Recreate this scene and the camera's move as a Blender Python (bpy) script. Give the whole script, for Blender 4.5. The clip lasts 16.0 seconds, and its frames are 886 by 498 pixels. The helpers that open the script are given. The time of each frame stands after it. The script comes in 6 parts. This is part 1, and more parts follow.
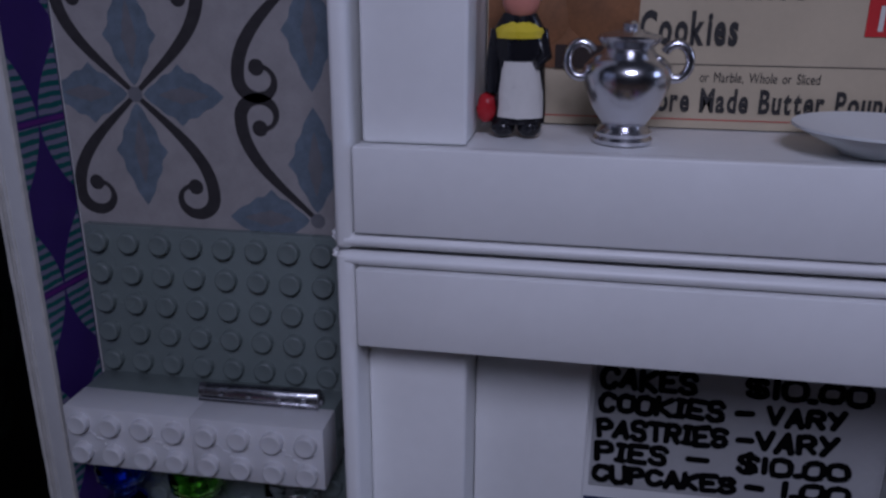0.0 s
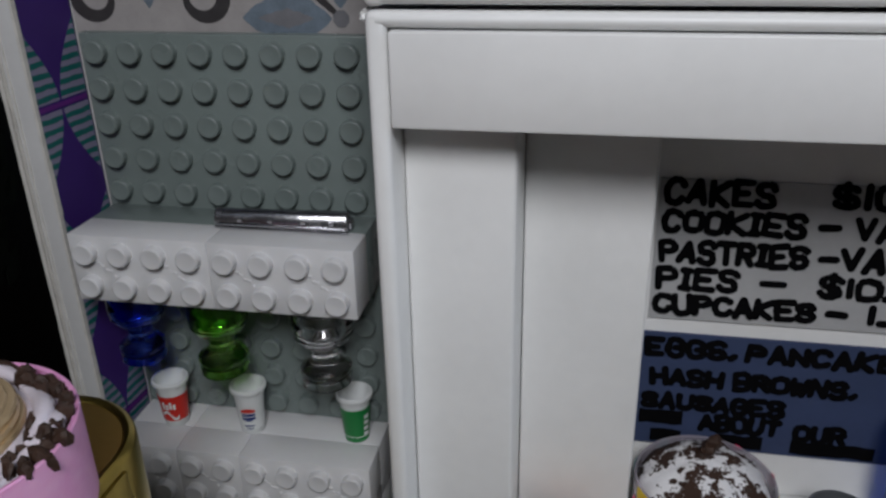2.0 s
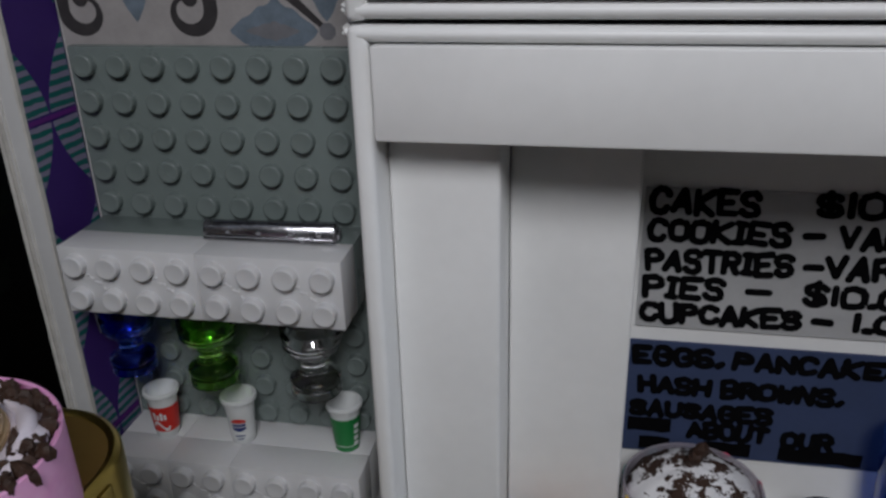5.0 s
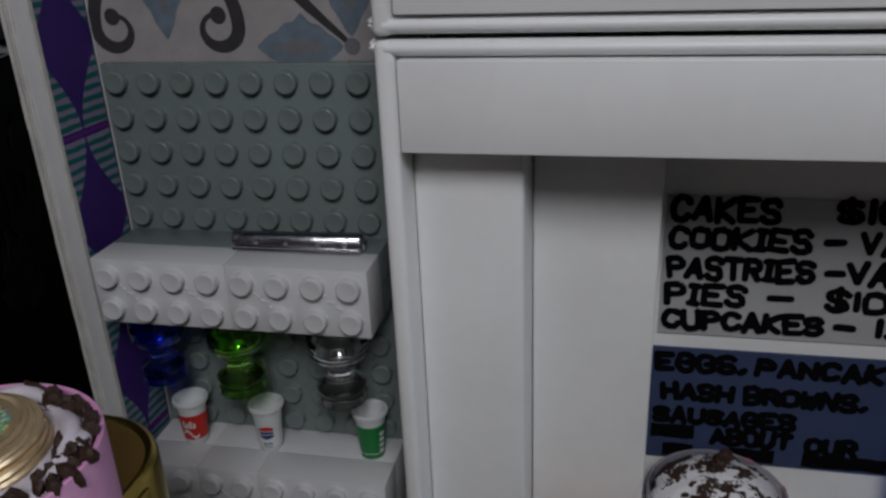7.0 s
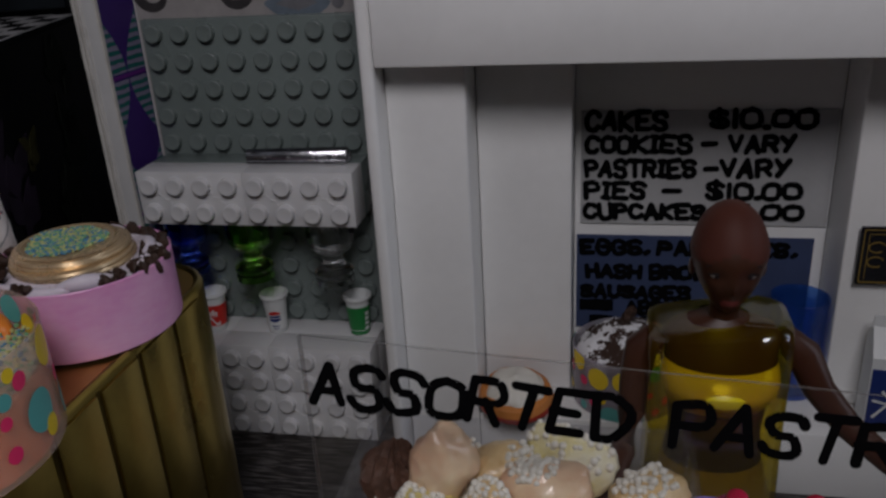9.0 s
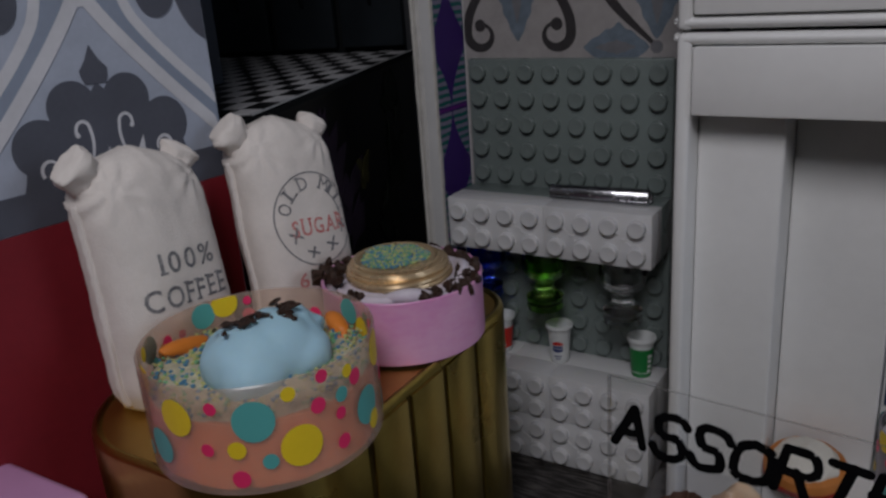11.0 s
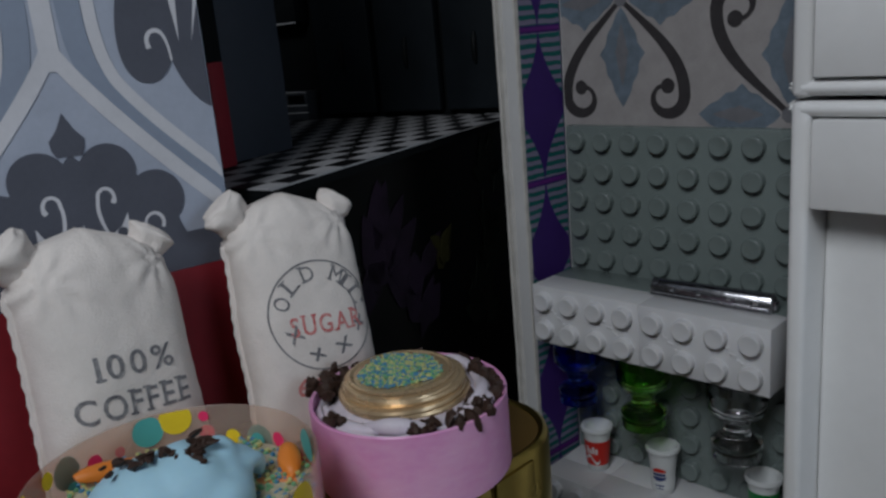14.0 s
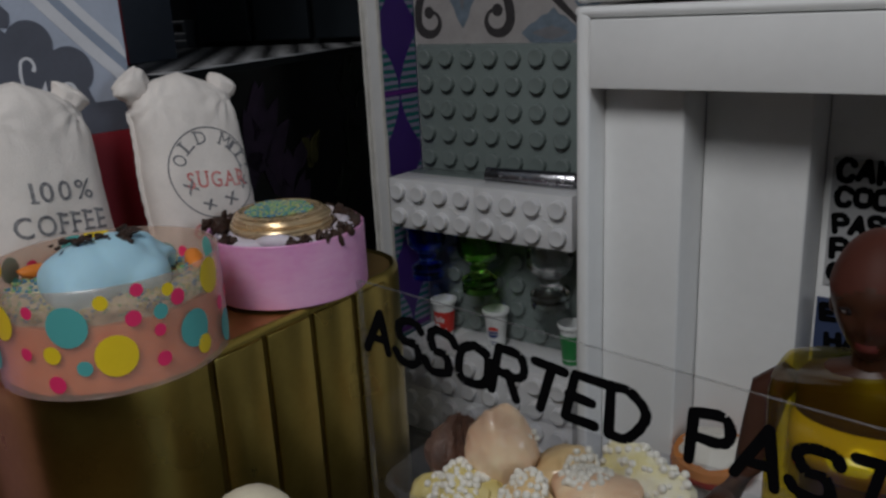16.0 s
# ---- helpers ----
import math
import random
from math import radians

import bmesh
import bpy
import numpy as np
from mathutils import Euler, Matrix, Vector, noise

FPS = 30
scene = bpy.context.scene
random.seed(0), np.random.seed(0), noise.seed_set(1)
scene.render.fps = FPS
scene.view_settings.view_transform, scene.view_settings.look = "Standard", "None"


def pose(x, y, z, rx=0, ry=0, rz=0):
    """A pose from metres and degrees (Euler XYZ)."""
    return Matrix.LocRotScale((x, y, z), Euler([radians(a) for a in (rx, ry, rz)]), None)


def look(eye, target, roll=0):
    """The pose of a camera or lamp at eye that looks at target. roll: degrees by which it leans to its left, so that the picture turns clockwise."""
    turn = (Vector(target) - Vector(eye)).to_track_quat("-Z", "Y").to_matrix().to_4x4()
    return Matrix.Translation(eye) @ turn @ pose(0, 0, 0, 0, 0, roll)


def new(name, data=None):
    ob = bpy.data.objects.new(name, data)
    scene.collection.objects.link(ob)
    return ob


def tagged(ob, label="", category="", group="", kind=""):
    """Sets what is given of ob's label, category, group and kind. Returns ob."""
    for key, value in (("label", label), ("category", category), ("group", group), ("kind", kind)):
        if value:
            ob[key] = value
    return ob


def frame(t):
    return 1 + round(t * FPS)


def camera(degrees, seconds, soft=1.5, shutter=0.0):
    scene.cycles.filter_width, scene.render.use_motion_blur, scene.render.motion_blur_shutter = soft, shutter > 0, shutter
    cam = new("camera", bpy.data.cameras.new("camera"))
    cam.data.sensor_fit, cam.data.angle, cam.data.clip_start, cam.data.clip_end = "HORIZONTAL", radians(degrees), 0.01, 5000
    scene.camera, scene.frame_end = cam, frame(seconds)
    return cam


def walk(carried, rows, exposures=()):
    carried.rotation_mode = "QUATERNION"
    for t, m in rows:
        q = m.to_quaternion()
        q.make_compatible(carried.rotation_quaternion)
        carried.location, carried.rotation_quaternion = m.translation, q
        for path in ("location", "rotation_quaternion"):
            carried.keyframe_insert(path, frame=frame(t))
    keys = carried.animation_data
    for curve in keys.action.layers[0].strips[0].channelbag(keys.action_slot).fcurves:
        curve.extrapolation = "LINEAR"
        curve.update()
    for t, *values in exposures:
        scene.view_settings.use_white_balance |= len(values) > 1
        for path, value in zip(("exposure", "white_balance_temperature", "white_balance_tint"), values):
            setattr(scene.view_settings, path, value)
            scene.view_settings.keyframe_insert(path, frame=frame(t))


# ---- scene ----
cam = camera(57.0, 16.0, soft=2.6)
PATH = [
    (0, (0.0294, -0.0198, 0.3769), (-0.2847, 1.8429, -0.2801), 0.28),
    (0.5, (0.0085, -0.0251, 0.3444), (-0.3228, 1.82, -0.3526), 0.11),
    (1, (0.0004, -0.0173, 0.324), (-0.3249, 1.8172, -0.4032), -0.07),
    (1.5, (0.0109, -0.0066, 0.3184), (-0.3399, 1.8095, -0.4422), -1.2),
    (2, (0.0175, 0.001, 0.3136), (-0.3416, 1.7871, -0.5115), -1.28),
    (2.5, (0.0199, 0.001, 0.3187), (-0.3254, 1.7894, -0.5076), -1.46),
    (3, (0.0221, 0.0007, 0.3109), (-0.3014, 1.7912, -0.5194), -2.03),
    (3.5, (0.0219, -0.0007, 0.3107), (-0.3046, 1.7914, -0.515), -1.87),
    (4, (0.0223, 0.0012, 0.3118), (-0.32, 1.7889, -0.517), -1.6),
    (6.5, (0.0229, -0.0004, 0.321), (-0.3659, 1.7976, -0.464), -2.25),
    (7, (0.0214, -0.0053, 0.3179), (-0.3806, 1.7891, -0.4686), -2.56),
    (7.5, (0.0299, -0.0154, 0.3184), (-0.3349, 1.7888, -0.4636), -2.37),
    (8, (0.0428, -0.04, 0.3214), (-0.3061, 1.769, -0.4569), -2.36),
    (8.5, (0.0537, -0.0825, 0.312), (-0.2885, 1.7393, -0.4388), -2.68),
    (9, (0.0572, -0.117, 0.3076), (-0.3271, 1.6862, -0.4676), -3.39),
    (9.5, (0.0565, -0.1382, 0.3092), (-0.4328, 1.6425, -0.4588), -3.2),
    (10, (0.0484, -0.1605, 0.3158), (-0.59, 1.5751, -0.4459), -3.64),
    (12.5, (0.0584, -0.0381, 0.3111), (-1.2987, 1.3384, -0.2022), -5.32),
    (13, (0.0741, -0.022, 0.3039), (-1.2914, 1.3452, -0.2123), -6.63),
    (13.5, (0.074, -0.0227, 0.3063), (-1.2835, 1.3529, -0.2086), -5.67),
    (14, (0.0604, -0.0332, 0.3099), (-1.3297, 1.3117, -0.1989), -5.07),
    (14.5, (0.0651, -0.047, 0.3091), (-1.316, 1.3105, -0.1908), -4.97),
    (15, (0.0772, -0.0629, 0.2984), (-1.2604, 1.3231, -0.24), -4.38),
    (15.5, (0.1118, -0.0735, 0.2851), (-1.1055, 1.4023, -0.298), -3.59),
    (16, (0.1236, -0.1016, 0.282), (-1.0177, 1.4349, -0.2984), -2.85),
]
EXPOSURES = ((0.0, -1.32, 5200, 30), (0.5, -0.35, 5150, 26), (1.0, -0.05, 5700, 14), (1.5, -0.1, 6100, 8), (2.0, -0.15, 6200, 11), (4.0, -0.25, 6200, 12), (6.5, -0.65, 6200, 12), (8.0, -0.87, 6250, 13), (9.0, -1.17, 6350, 17), (9.5, -1.27, 6400, 17),
             (10.0, -1.25, 6450, 19), (12.5, -0.9, 5950, 8), (14.5, -0.85, 6000, 9), (16.0, -0.9, 6300, 10))
walk(cam, [(t, look(eye, target, roll)) for t, eye, target, roll in PATH], EXPOSURES)

# ---------------------------------------------------------------- light settings
WORLD = 0.040
LAMP, LAMP_SIZE, LAMP_W = (0.14, -0.44, 0.82), 0.30, 5.95
WINDOW, WINDOW_W = (1.95, 0.06, 0.75), 13.5

# ---------------------------------------------------------------- light
world = bpy.data.worlds.new("room_air")
scene.world = world
world.use_nodes = True
bg = world.node_tree.nodes["Background"]
bg.inputs[0].default_value = (0.62, 0.68, 0.80, 1)
bg.inputs[1].default_value = WORLD


def area_lamp(name, eye, target, size, watts, colour):
    d = bpy.data.lights.new(name, "AREA")
    d.shape, d.size, d.energy, d.color = "DISK", size, watts, colour
    ob = new(name, d)
    ob.matrix_world = look(eye, target)
    return ob


area_lamp("ceiling_lamp", LAMP, (-0.05, 0.28, 0.12), LAMP_SIZE, LAMP_W, (0.985, 0.975, 0.965))
area_lamp("window_light", WINDOW, (-0.10, 0.20, 0.20), 0.9, WINDOW_W, (0.78, 0.88, 1.0))


# ---------------------------------------------------------------- materials
def mat(name, rgb, rough=0.5, metal=0.0, var=0.12, scale=60.0, bump=0.0, bscale=400.0, trans=0.0, ior=1.45,
        coat=0.0, rgb2=None, sss=0.0, rvar=0.1, alpha=1.0, stretch=(1, 1, 1), spec=0.5):
    m = bpy.data.materials.new(name)
    m.use_nodes = True
    nt = m.node_tree
    b = nt.nodes["Principled BSDF"]
    tc = nt.nodes.new("ShaderNodeTexCoord")
    mp = nt.nodes.new("ShaderNodeMapping")
    mp.inputs["Scale"].default_value = stretch
    nt.links.new(tc.outputs["Object"], mp.inputs[0])
    n1 = nt.nodes.new("ShaderNodeTexNoise")
    n1.inputs["Scale"].default_value, n1.inputs["Detail"].default_value = scale, 6
    n2 = nt.nodes.new("ShaderNodeTexNoise")
    n2.inputs["Scale"].default_value, n2.inputs["Detail"].default_value = scale * 9, 3
    for n in (n1, n2):
        nt.links.new(mp.outputs[0], n.inputs["Vector"])
    add = nt.nodes.new("ShaderNodeMath")
    add.operation = "MULTIPLY_ADD"
    nt.links.new(n2.outputs["Fac"], add.inputs[0])
    add.inputs[1].default_value = 0.35
    nt.links.new(n1.outputs["Fac"], add.inputs[2])
    rmp = nt.nodes.new("ShaderNodeValToRGB")
    rmp.color_ramp.elements[0].position, rmp.color_ramp.elements[1].position = 0.42, 0.95
    lo = rgb2 if rgb2 else tuple(c * (1 - var) for c in rgb)
    rmp.color_ramp.elements[0].color = (*lo, 1)
    rmp.color_ramp.elements[1].color = (*[min(1, c * (1 + var * 0.5)) for c in rgb], 1)
    nt.links.new(add.outputs[0], rmp.inputs[0])
    nt.links.new(rmp.outputs[0], b.inputs["Base Color"])
    mr = nt.nodes.new("ShaderNodeMapRange")
    mr.inputs["To Min"].default_value, mr.inputs["To Max"].default_value = max(0.02, rough - rvar), min(1, rough + rvar)
    nt.links.new(n1.outputs["Fac"], mr.inputs["Value"])
    nt.links.new(mr.outputs[0], b.inputs["Roughness"])
    b.inputs["Metallic"].default_value = metal
    b.inputs["Specular IOR Level"].default_value = spec
    b.inputs["IOR"].default_value = ior
    b.inputs["Transmission Weight"].default_value = trans
    b.inputs["Coat Weight"].default_value = coat
    b.inputs["Coat Roughness"].default_value = 0.12
    b.inputs["Alpha"].default_value = alpha
    if sss:
        b.inputs["Subsurface Weight"].default_value = sss
        b.inputs["Subsurface Radius"].default_value = (0.004, 0.003, 0.002)
    if bump:
        n3 = nt.nodes.new("ShaderNodeTexNoise")
        n3.inputs["Scale"].default_value, n3.inputs["Detail"].default_value = bscale, 4
        nt.links.new(mp.outputs[0], n3.inputs["Vector"])
        bp = nt.nodes.new("ShaderNodeBump")
        bp.inputs["Strength"].default_value, bp.inputs["Distance"].default_value = bump, 0.0006
        nt.links.new(n3.outputs["Fac"], bp.inputs["Height"])
        nt.links.new(bp.outputs[0], b.inputs["Normal"])
    return m


def stripes(name, a, c, scale, axis="Z", wob=1.2):
    m = mat(name, a, 0.6)
    nt = m.node_tree
    b = nt.nodes["Principled BSDF"]
    tc = nt.nodes.new("ShaderNodeTexCoord")
    w = nt.nodes.new("ShaderNodeTexWave")
    w.bands_direction = axis
    w.inputs["Scale"].default_value, w.inputs["Distortion"].default_value = scale, wob
    w.inputs["Detail Scale"].default_value = 2.0
    nt.links.new(tc.outputs["Object"], w.inputs["Vector"])
    r = nt.nodes.new("ShaderNodeValToRGB")
    r.color_ramp.elements[0].position, r.color_ramp.elements[1].position = 0.45, 0.55
    r.color_ramp.elements[0].color, r.color_ramp.elements[1].color = (*a, 1), (*c, 1)
    nt.links.new(w.outputs["Fac"], r.inputs[0])
    nt.links.new(r.outputs[0], b.inputs["Base Color"])
    return m


def film(name, tint, body, share, rough=0.08, gloss=0.045):
    """Thin tinted plastic: light goes straight through, some is scattered, and it shines at a slant."""
    m = bpy.data.materials.new(name)
    m.use_nodes = True
    nt = m.node_tree
    nt.nodes.remove(nt.nodes["Principled BSDF"])
    out = nt.nodes["Material Output"]
    tr = nt.nodes.new("ShaderNodeBsdfTransparent")
    tr.inputs[0].default_value = (*tint, 1)
    tc = nt.nodes.new("ShaderNodeTexCoord")
    nz = nt.nodes.new("ShaderNodeTexNoise")
    nz.inputs["Scale"].default_value, nz.inputs["Detail"].default_value = 70, 5
    nt.links.new(tc.outputs["Object"], nz.inputs["Vector"])
    rp = nt.nodes.new("ShaderNodeValToRGB")
    rp.color_ramp.elements[0].position, rp.color_ramp.elements[1].position = 0.35, 0.75
    rp.color_ramp.elements[0].color = (*[c * 0.8 for c in body], 1)
    rp.color_ramp.elements[1].color = (*body, 1)
    nt.links.new(nz.outputs["Fac"], rp.inputs[0])
    df, tl = nt.nodes.new("ShaderNodeBsdfDiffuse"), nt.nodes.new("ShaderNodeBsdfTranslucent")
    m0, m1, m2 = [nt.nodes.new("ShaderNodeMixShader") for _ in range(3)]
    for n in (df, tl):
        nt.links.new(rp.outputs[0], n.inputs[0])
    nt.links.new(df.outputs[0], m0.inputs[1])
    nt.links.new(tl.outputs[0], m0.inputs[2])
    m0.inputs[0].default_value = 0.4
    m1.inputs[0].default_value = share
    nt.links.new(tr.outputs[0], m1.inputs[1])
    nt.links.new(m0.outputs[0], m1.inputs[2])
    gl = nt.nodes.new("ShaderNodeBsdfGlossy")
    gl.inputs["Roughness"].default_value = rough
    lw = nt.nodes.new("ShaderNodeLayerWeight")
    lw.inputs[0].default_value = 0.5
    pw = nt.nodes.new("ShaderNodeMath")
    pw.operation = "POWER"
    nt.links.new(lw.outputs["Facing"], pw.inputs[0])
    pw.inputs[1].default_value = 4.0
    sc = nt.nodes.new("ShaderNodeMath")
    sc.operation = "MULTIPLY_ADD"
    nt.links.new(pw.outputs[0], sc.inputs[0])
    sc.inputs[1].default_value, sc.inputs[2].default_value = 0.7, gloss
    nt.links.new(sc.outputs[0], m2.inputs[0])
    nt.links.new(m1.outputs[0], m2.inputs[1])
    nt.links.new(gl.outputs[0], m2.inputs[2])
    nt.links.new(m2.outputs[0], out.inputs[0])
    return m


WHITE_BOARD = mat("white_box_board", (0.84, 0.84, 0.83), 0.38, var=0.06, scale=18, bump=0.35, bscale=28)
CARD = mat("white_card", (0.62, 0.62, 0.62), 0.7, var=0.06, scale=40, bump=0.1)
# white card; its grey is the recess shade put into the colour
MENU_CARD = mat("thin_shaded_white_card", (0.42, 0.42, 0.425), 0.7, var=0.10, scale=40, bump=0.1)
CREAM_EDGE = mat("board_edge", (0.66, 0.64, 0.60), 0.8, var=0.2, scale=120, bump=0.3)
MARKER = mat("black_marker", (0.0035, 0.0035, 0.0042), 0.8, var=0.3, scale=200, spec=0.06)
BLUE_CARD = mat("blue_card", (0.038, 0.057, 0.128), 0.75, var=0.16, scale=50, bump=0.08)
GREY_BRICK = mat("grey_brick_plastic", (0.175, 0.210, 0.202), 0.28, var=0.12, scale=20, bump=0.05, bscale=220)
WHITE_BRICK = mat("white_brick_plastic", (0.70, 0.70, 0.71), 0.36, var=0.05, scale=30, bump=0.05, bscale=250, sss=0.05)
TILE_PAPER = mat("cloth_paper", (0.35, 0.33, 0.325), 0.85, var=0.14, scale=120, bump=0.25, bscale=1500)
TILE_BLUE = mat("print_slate_blue", (0.15, 0.19, 0.235), 0.85, var=0.3, scale=160, bump=0.2, bscale=1500)
TILE_MAUVE = mat("print_mauve", (0.175, 0.175, 0.19), 0.85, var=0.2, scale=160)
TILE_DARK = mat("print_charcoal", (0.040, 0.036, 0.038), 0.85, var=0.35, scale=220)
PURPLE = mat("purple_paper", (0.047, 0.017, 0.165), 0.6, var=0.14, scale=40)
VIOLET = mat("violet_print", (0.13, 0.02, 0.22), 0.6)
PETAL = stripes("striped_petal_print", (0.008, 0.125, 0.12), (0.24, 0.22, 0.33), 64.0)
DAM_BLUE = mat("damask_blue_grey", (0.41, 0.45, 0.54), 0.7, var=0.12, scale=60, bump=0.10, bscale=900)
DAM_PALE = mat("damask_pale_band", (0.64, 0.64, 0.67), 0.7, var=0.10, scale=60)
DAM_MID = mat("damask_mid_blue", (0.27, 0.315, 0.40), 0.7, var=0.1, scale=60)
DAM_DARK = mat("damask_charcoal", (0.092, 0.098, 0.125), 0.7, var=0.14, scale=60)
RED_PANEL = mat("deep_red_panel", (0.235, 0.012, 0.021), 0.65, var=0.18, scale=30)
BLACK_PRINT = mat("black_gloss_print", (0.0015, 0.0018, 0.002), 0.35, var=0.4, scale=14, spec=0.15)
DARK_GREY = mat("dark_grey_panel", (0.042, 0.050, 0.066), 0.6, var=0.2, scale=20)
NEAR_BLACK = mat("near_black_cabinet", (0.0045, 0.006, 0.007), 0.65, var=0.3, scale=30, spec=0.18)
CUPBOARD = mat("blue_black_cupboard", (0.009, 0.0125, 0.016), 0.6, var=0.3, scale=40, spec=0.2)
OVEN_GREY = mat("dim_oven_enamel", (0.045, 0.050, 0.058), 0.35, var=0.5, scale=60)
CHECK_W = mat("white_check", (0.42, 0.42, 0.43), 0.5)
CHECK_B = mat("black_check", (0.006, 0.006, 0.007), 0.5, spec=0.2)
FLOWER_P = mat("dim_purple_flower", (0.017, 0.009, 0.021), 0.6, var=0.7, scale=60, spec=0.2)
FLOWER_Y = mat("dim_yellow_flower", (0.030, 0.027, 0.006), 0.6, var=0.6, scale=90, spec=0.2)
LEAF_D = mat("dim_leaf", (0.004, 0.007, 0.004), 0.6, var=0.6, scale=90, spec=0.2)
GOLD = mat("brushed_gold", (0.44, 0.33, 0.085), 0.30, 1.0, var=0.18, scale=30, bump=0.05, bscale=300)
GOLD_DARK = mat("gold_groove", (0.14, 0.095, 0.022), 0.45, 1.0, var=0.3)
GOLD_TOP = mat("gold_lid_top", (0.52, 0.33, 0.09), 0.42, 1.0, var=0.1, scale=40)
PALE_GOLD = mat("pale_gold_lid", (0.66, 0.49, 0.29), 0.26, 0.60, var=0.15, scale=60)
PINK_TAPE = mat("pink_tape", (0.76, 0.45, 0.63), 0.36, scale=22, sss=0.1, bump=0.06, bscale=120, rgb2=(0.69, 0.26, 0.53), stretch=(1, 1, 2.2))
LILAC_CREAM = mat("lilac_white_cream", (0.66, 0.60, 0.66), 0.5, var=0.15, scale=90, sss=0.1, bump=0.2)
CHOC = mat("chocolate_crumb", (0.040, 0.018, 0.010), 0.6, var=0.5, scale=300, bump=0.8, bscale=900)
TAPE = film("polka_dot_tape", (1.0, 0.92, 0.87), (0.97, 0.80, 0.70), 0.25, 0.25)
DOT_Y = mat("yellow_dot_print", (0.86, 0.62, 0.02), 0.45, var=0.06)
DOT_T = mat("teal_dot_print", (0.10, 0.42, 0.40), 0.45, var=0.06)
DOT_P = mat("pink_dot_print", (0.84, 0.035, 0.15), 0.45, var=0.06)
DOT_O = mat("orange_wedge", (0.80, 0.24, 0.03), 0.5, var=0.1)
BLUE_CREAM = mat("pale_blue_icing", (0.42, 0.66, 0.78), 0.62, var=0.06, scale=50, sss=0.15, bump=0.12, bscale=200)
SPR_B = mat("blue_sprinkle", (0.10, 0.28, 0.46), 0.5)
SPR_G = mat("green_sprinkle", (0.22, 0.48, 0.26), 0.5)
SPR_Y = mat("yellow_sprinkle", (0.62, 0.62, 0.26), 0.5)
CANVAS = mat("cream_canvas", (0.77, 0.71, 0.66), 0.95, var=0.09, scale=70, bump=0.55, bscale=1300)
CANVAS_INK = mat("grey_stamp_ink", (0.34, 0.33, 0.33), 0.95, scale=420, rgb2=(0.07, 0.07, 0.085))
CANVAS_RED = mat("red_stamp_ink", (0.70, 0.40, 0.37), 0.95, scale=420, rgb2=(0.50, 0.055, 0.06))
CHROME = mat("chrome", (0.40, 0.40, 0.42), 0.24, 1.0, var=0.35, scale=90, bump=0.8, bscale=120)
SILVER = mat("polished_silver", (0.66, 0.66, 0.69), 0.24, 1.0, var=0.04, bump=0.05, bscale=200)
CUP_WHITE = mat("white_cup_plastic", (0.70, 0.72, 0.72), 0.35, var=0.04)
CUP_RED = mat("red_cup_print", (0.58, 0.022, 0.012), 0.4, var=0.05)
CUP_GREEN = mat("green_cup_print", (0.012, 0.20, 0.045), 0.4, var=0.05)
CUP_NAVY = mat("navy_cup_print", (0.012, 0.03, 0.16), 0.4, var=0.05)
GLASS_B = mat("blue_clear_plastic", (0.10, 0.20, 0.95), 0.05, var=0.05, trans=1.0, rvar=0.02)
GLASS_G = mat("green_clear_plastic", (0.40, 0.85, 0.16), 0.05, var=0.05, trans=1.0, rvar=0.02)
GLASS_C = film("clear_plastic", (0.94, 0.94, 0.955), (0.75, 0.76, 0.80), 0.028, 0.06, 0.025)
GOBLET_C = mat("clear_goblet_plastic", (0.95, 0.95, 0.96), 0.04, var=0.02, trans=1.0, rvar=0.02)
SHEET = film("clear_acrylic_sheet", (0.985, 0.985, 0.985), (0.7, 0.7, 0.7), 0.007, 0.05, 0.018)
SHEET_EDGE = film("acrylic_cut_edge", (0.88, 0.88, 0.88), (0.55, 0.55, 0.55), 0.09, 0.2, 0.03)
CUP_BLUE = film("translucent_blue_plastic", (0.40, 0.60, 0.94), (0.06, 0.22, 0.62), 0.20, 0.12, 0.07)
GREY_POT = mat("grey_plastic_pot", (0.13, 0.14, 0.15), 0.4, var=0.15)
SKIN = mat("brown_doll_vinyl", (0.050, 0.018, 0.009), 0.42, var=0.10, scale=60, spec=0.35)
SCALP = mat("reddish_doll_scalp", (0.074, 0.021, 0.013), 0.6, var=0.15, scale=90, spec=0.25)
FACE_D = mat("dark_face_paint", (0.012, 0.008, 0.008), 0.4)
FACE_W = mat("eye_white_paint", (0.22, 0.20, 0.19), 0.5)
FACE_L = mat("lip_paint", (0.22, 0.045, 0.045), 0.35)
DRESS_Y = mat("yellow_vinyl", (0.80, 0.66, 0.004), 0.22, var=0.05, coat=0.4)
DRESS_O = film("translucent_olive_vinyl", (0.80, 0.69, 0.09), (0.26, 0.20, 0.003), 0.07, 0.14, 0.08)
DRESS_L = mat("olive_vinyl_skirt", (0.30, 0.23, 0.006), 0.3, var=0.15, scale=50, coat=0.3)
DRESS_U = mat("dark_dress", (0.03, 0.022, 0.01), 0.5)
PINK_BOX = mat("pink_box_plastic", (0.60, 0.32, 0.56), 0.3, var=0.05, scale=30)
PALE_TAPE = film("pale_film_tape", (0.95, 0.94, 0.97), (0.72, 0.66, 0.74), 0.45, 0.2)
TRAY_P = mat("lilac_tray_plastic", (0.30, 0.20, 0.62), 0.32, var=0.05)
BERRY = mat("pink_cupcake_plastic", (0.62, 0.09, 0.24), 0.28, var=0.06)
CHERRY = mat("red_cherry_plastic", (0.62, 0.01, 0.06), 0.2, var=0.05)
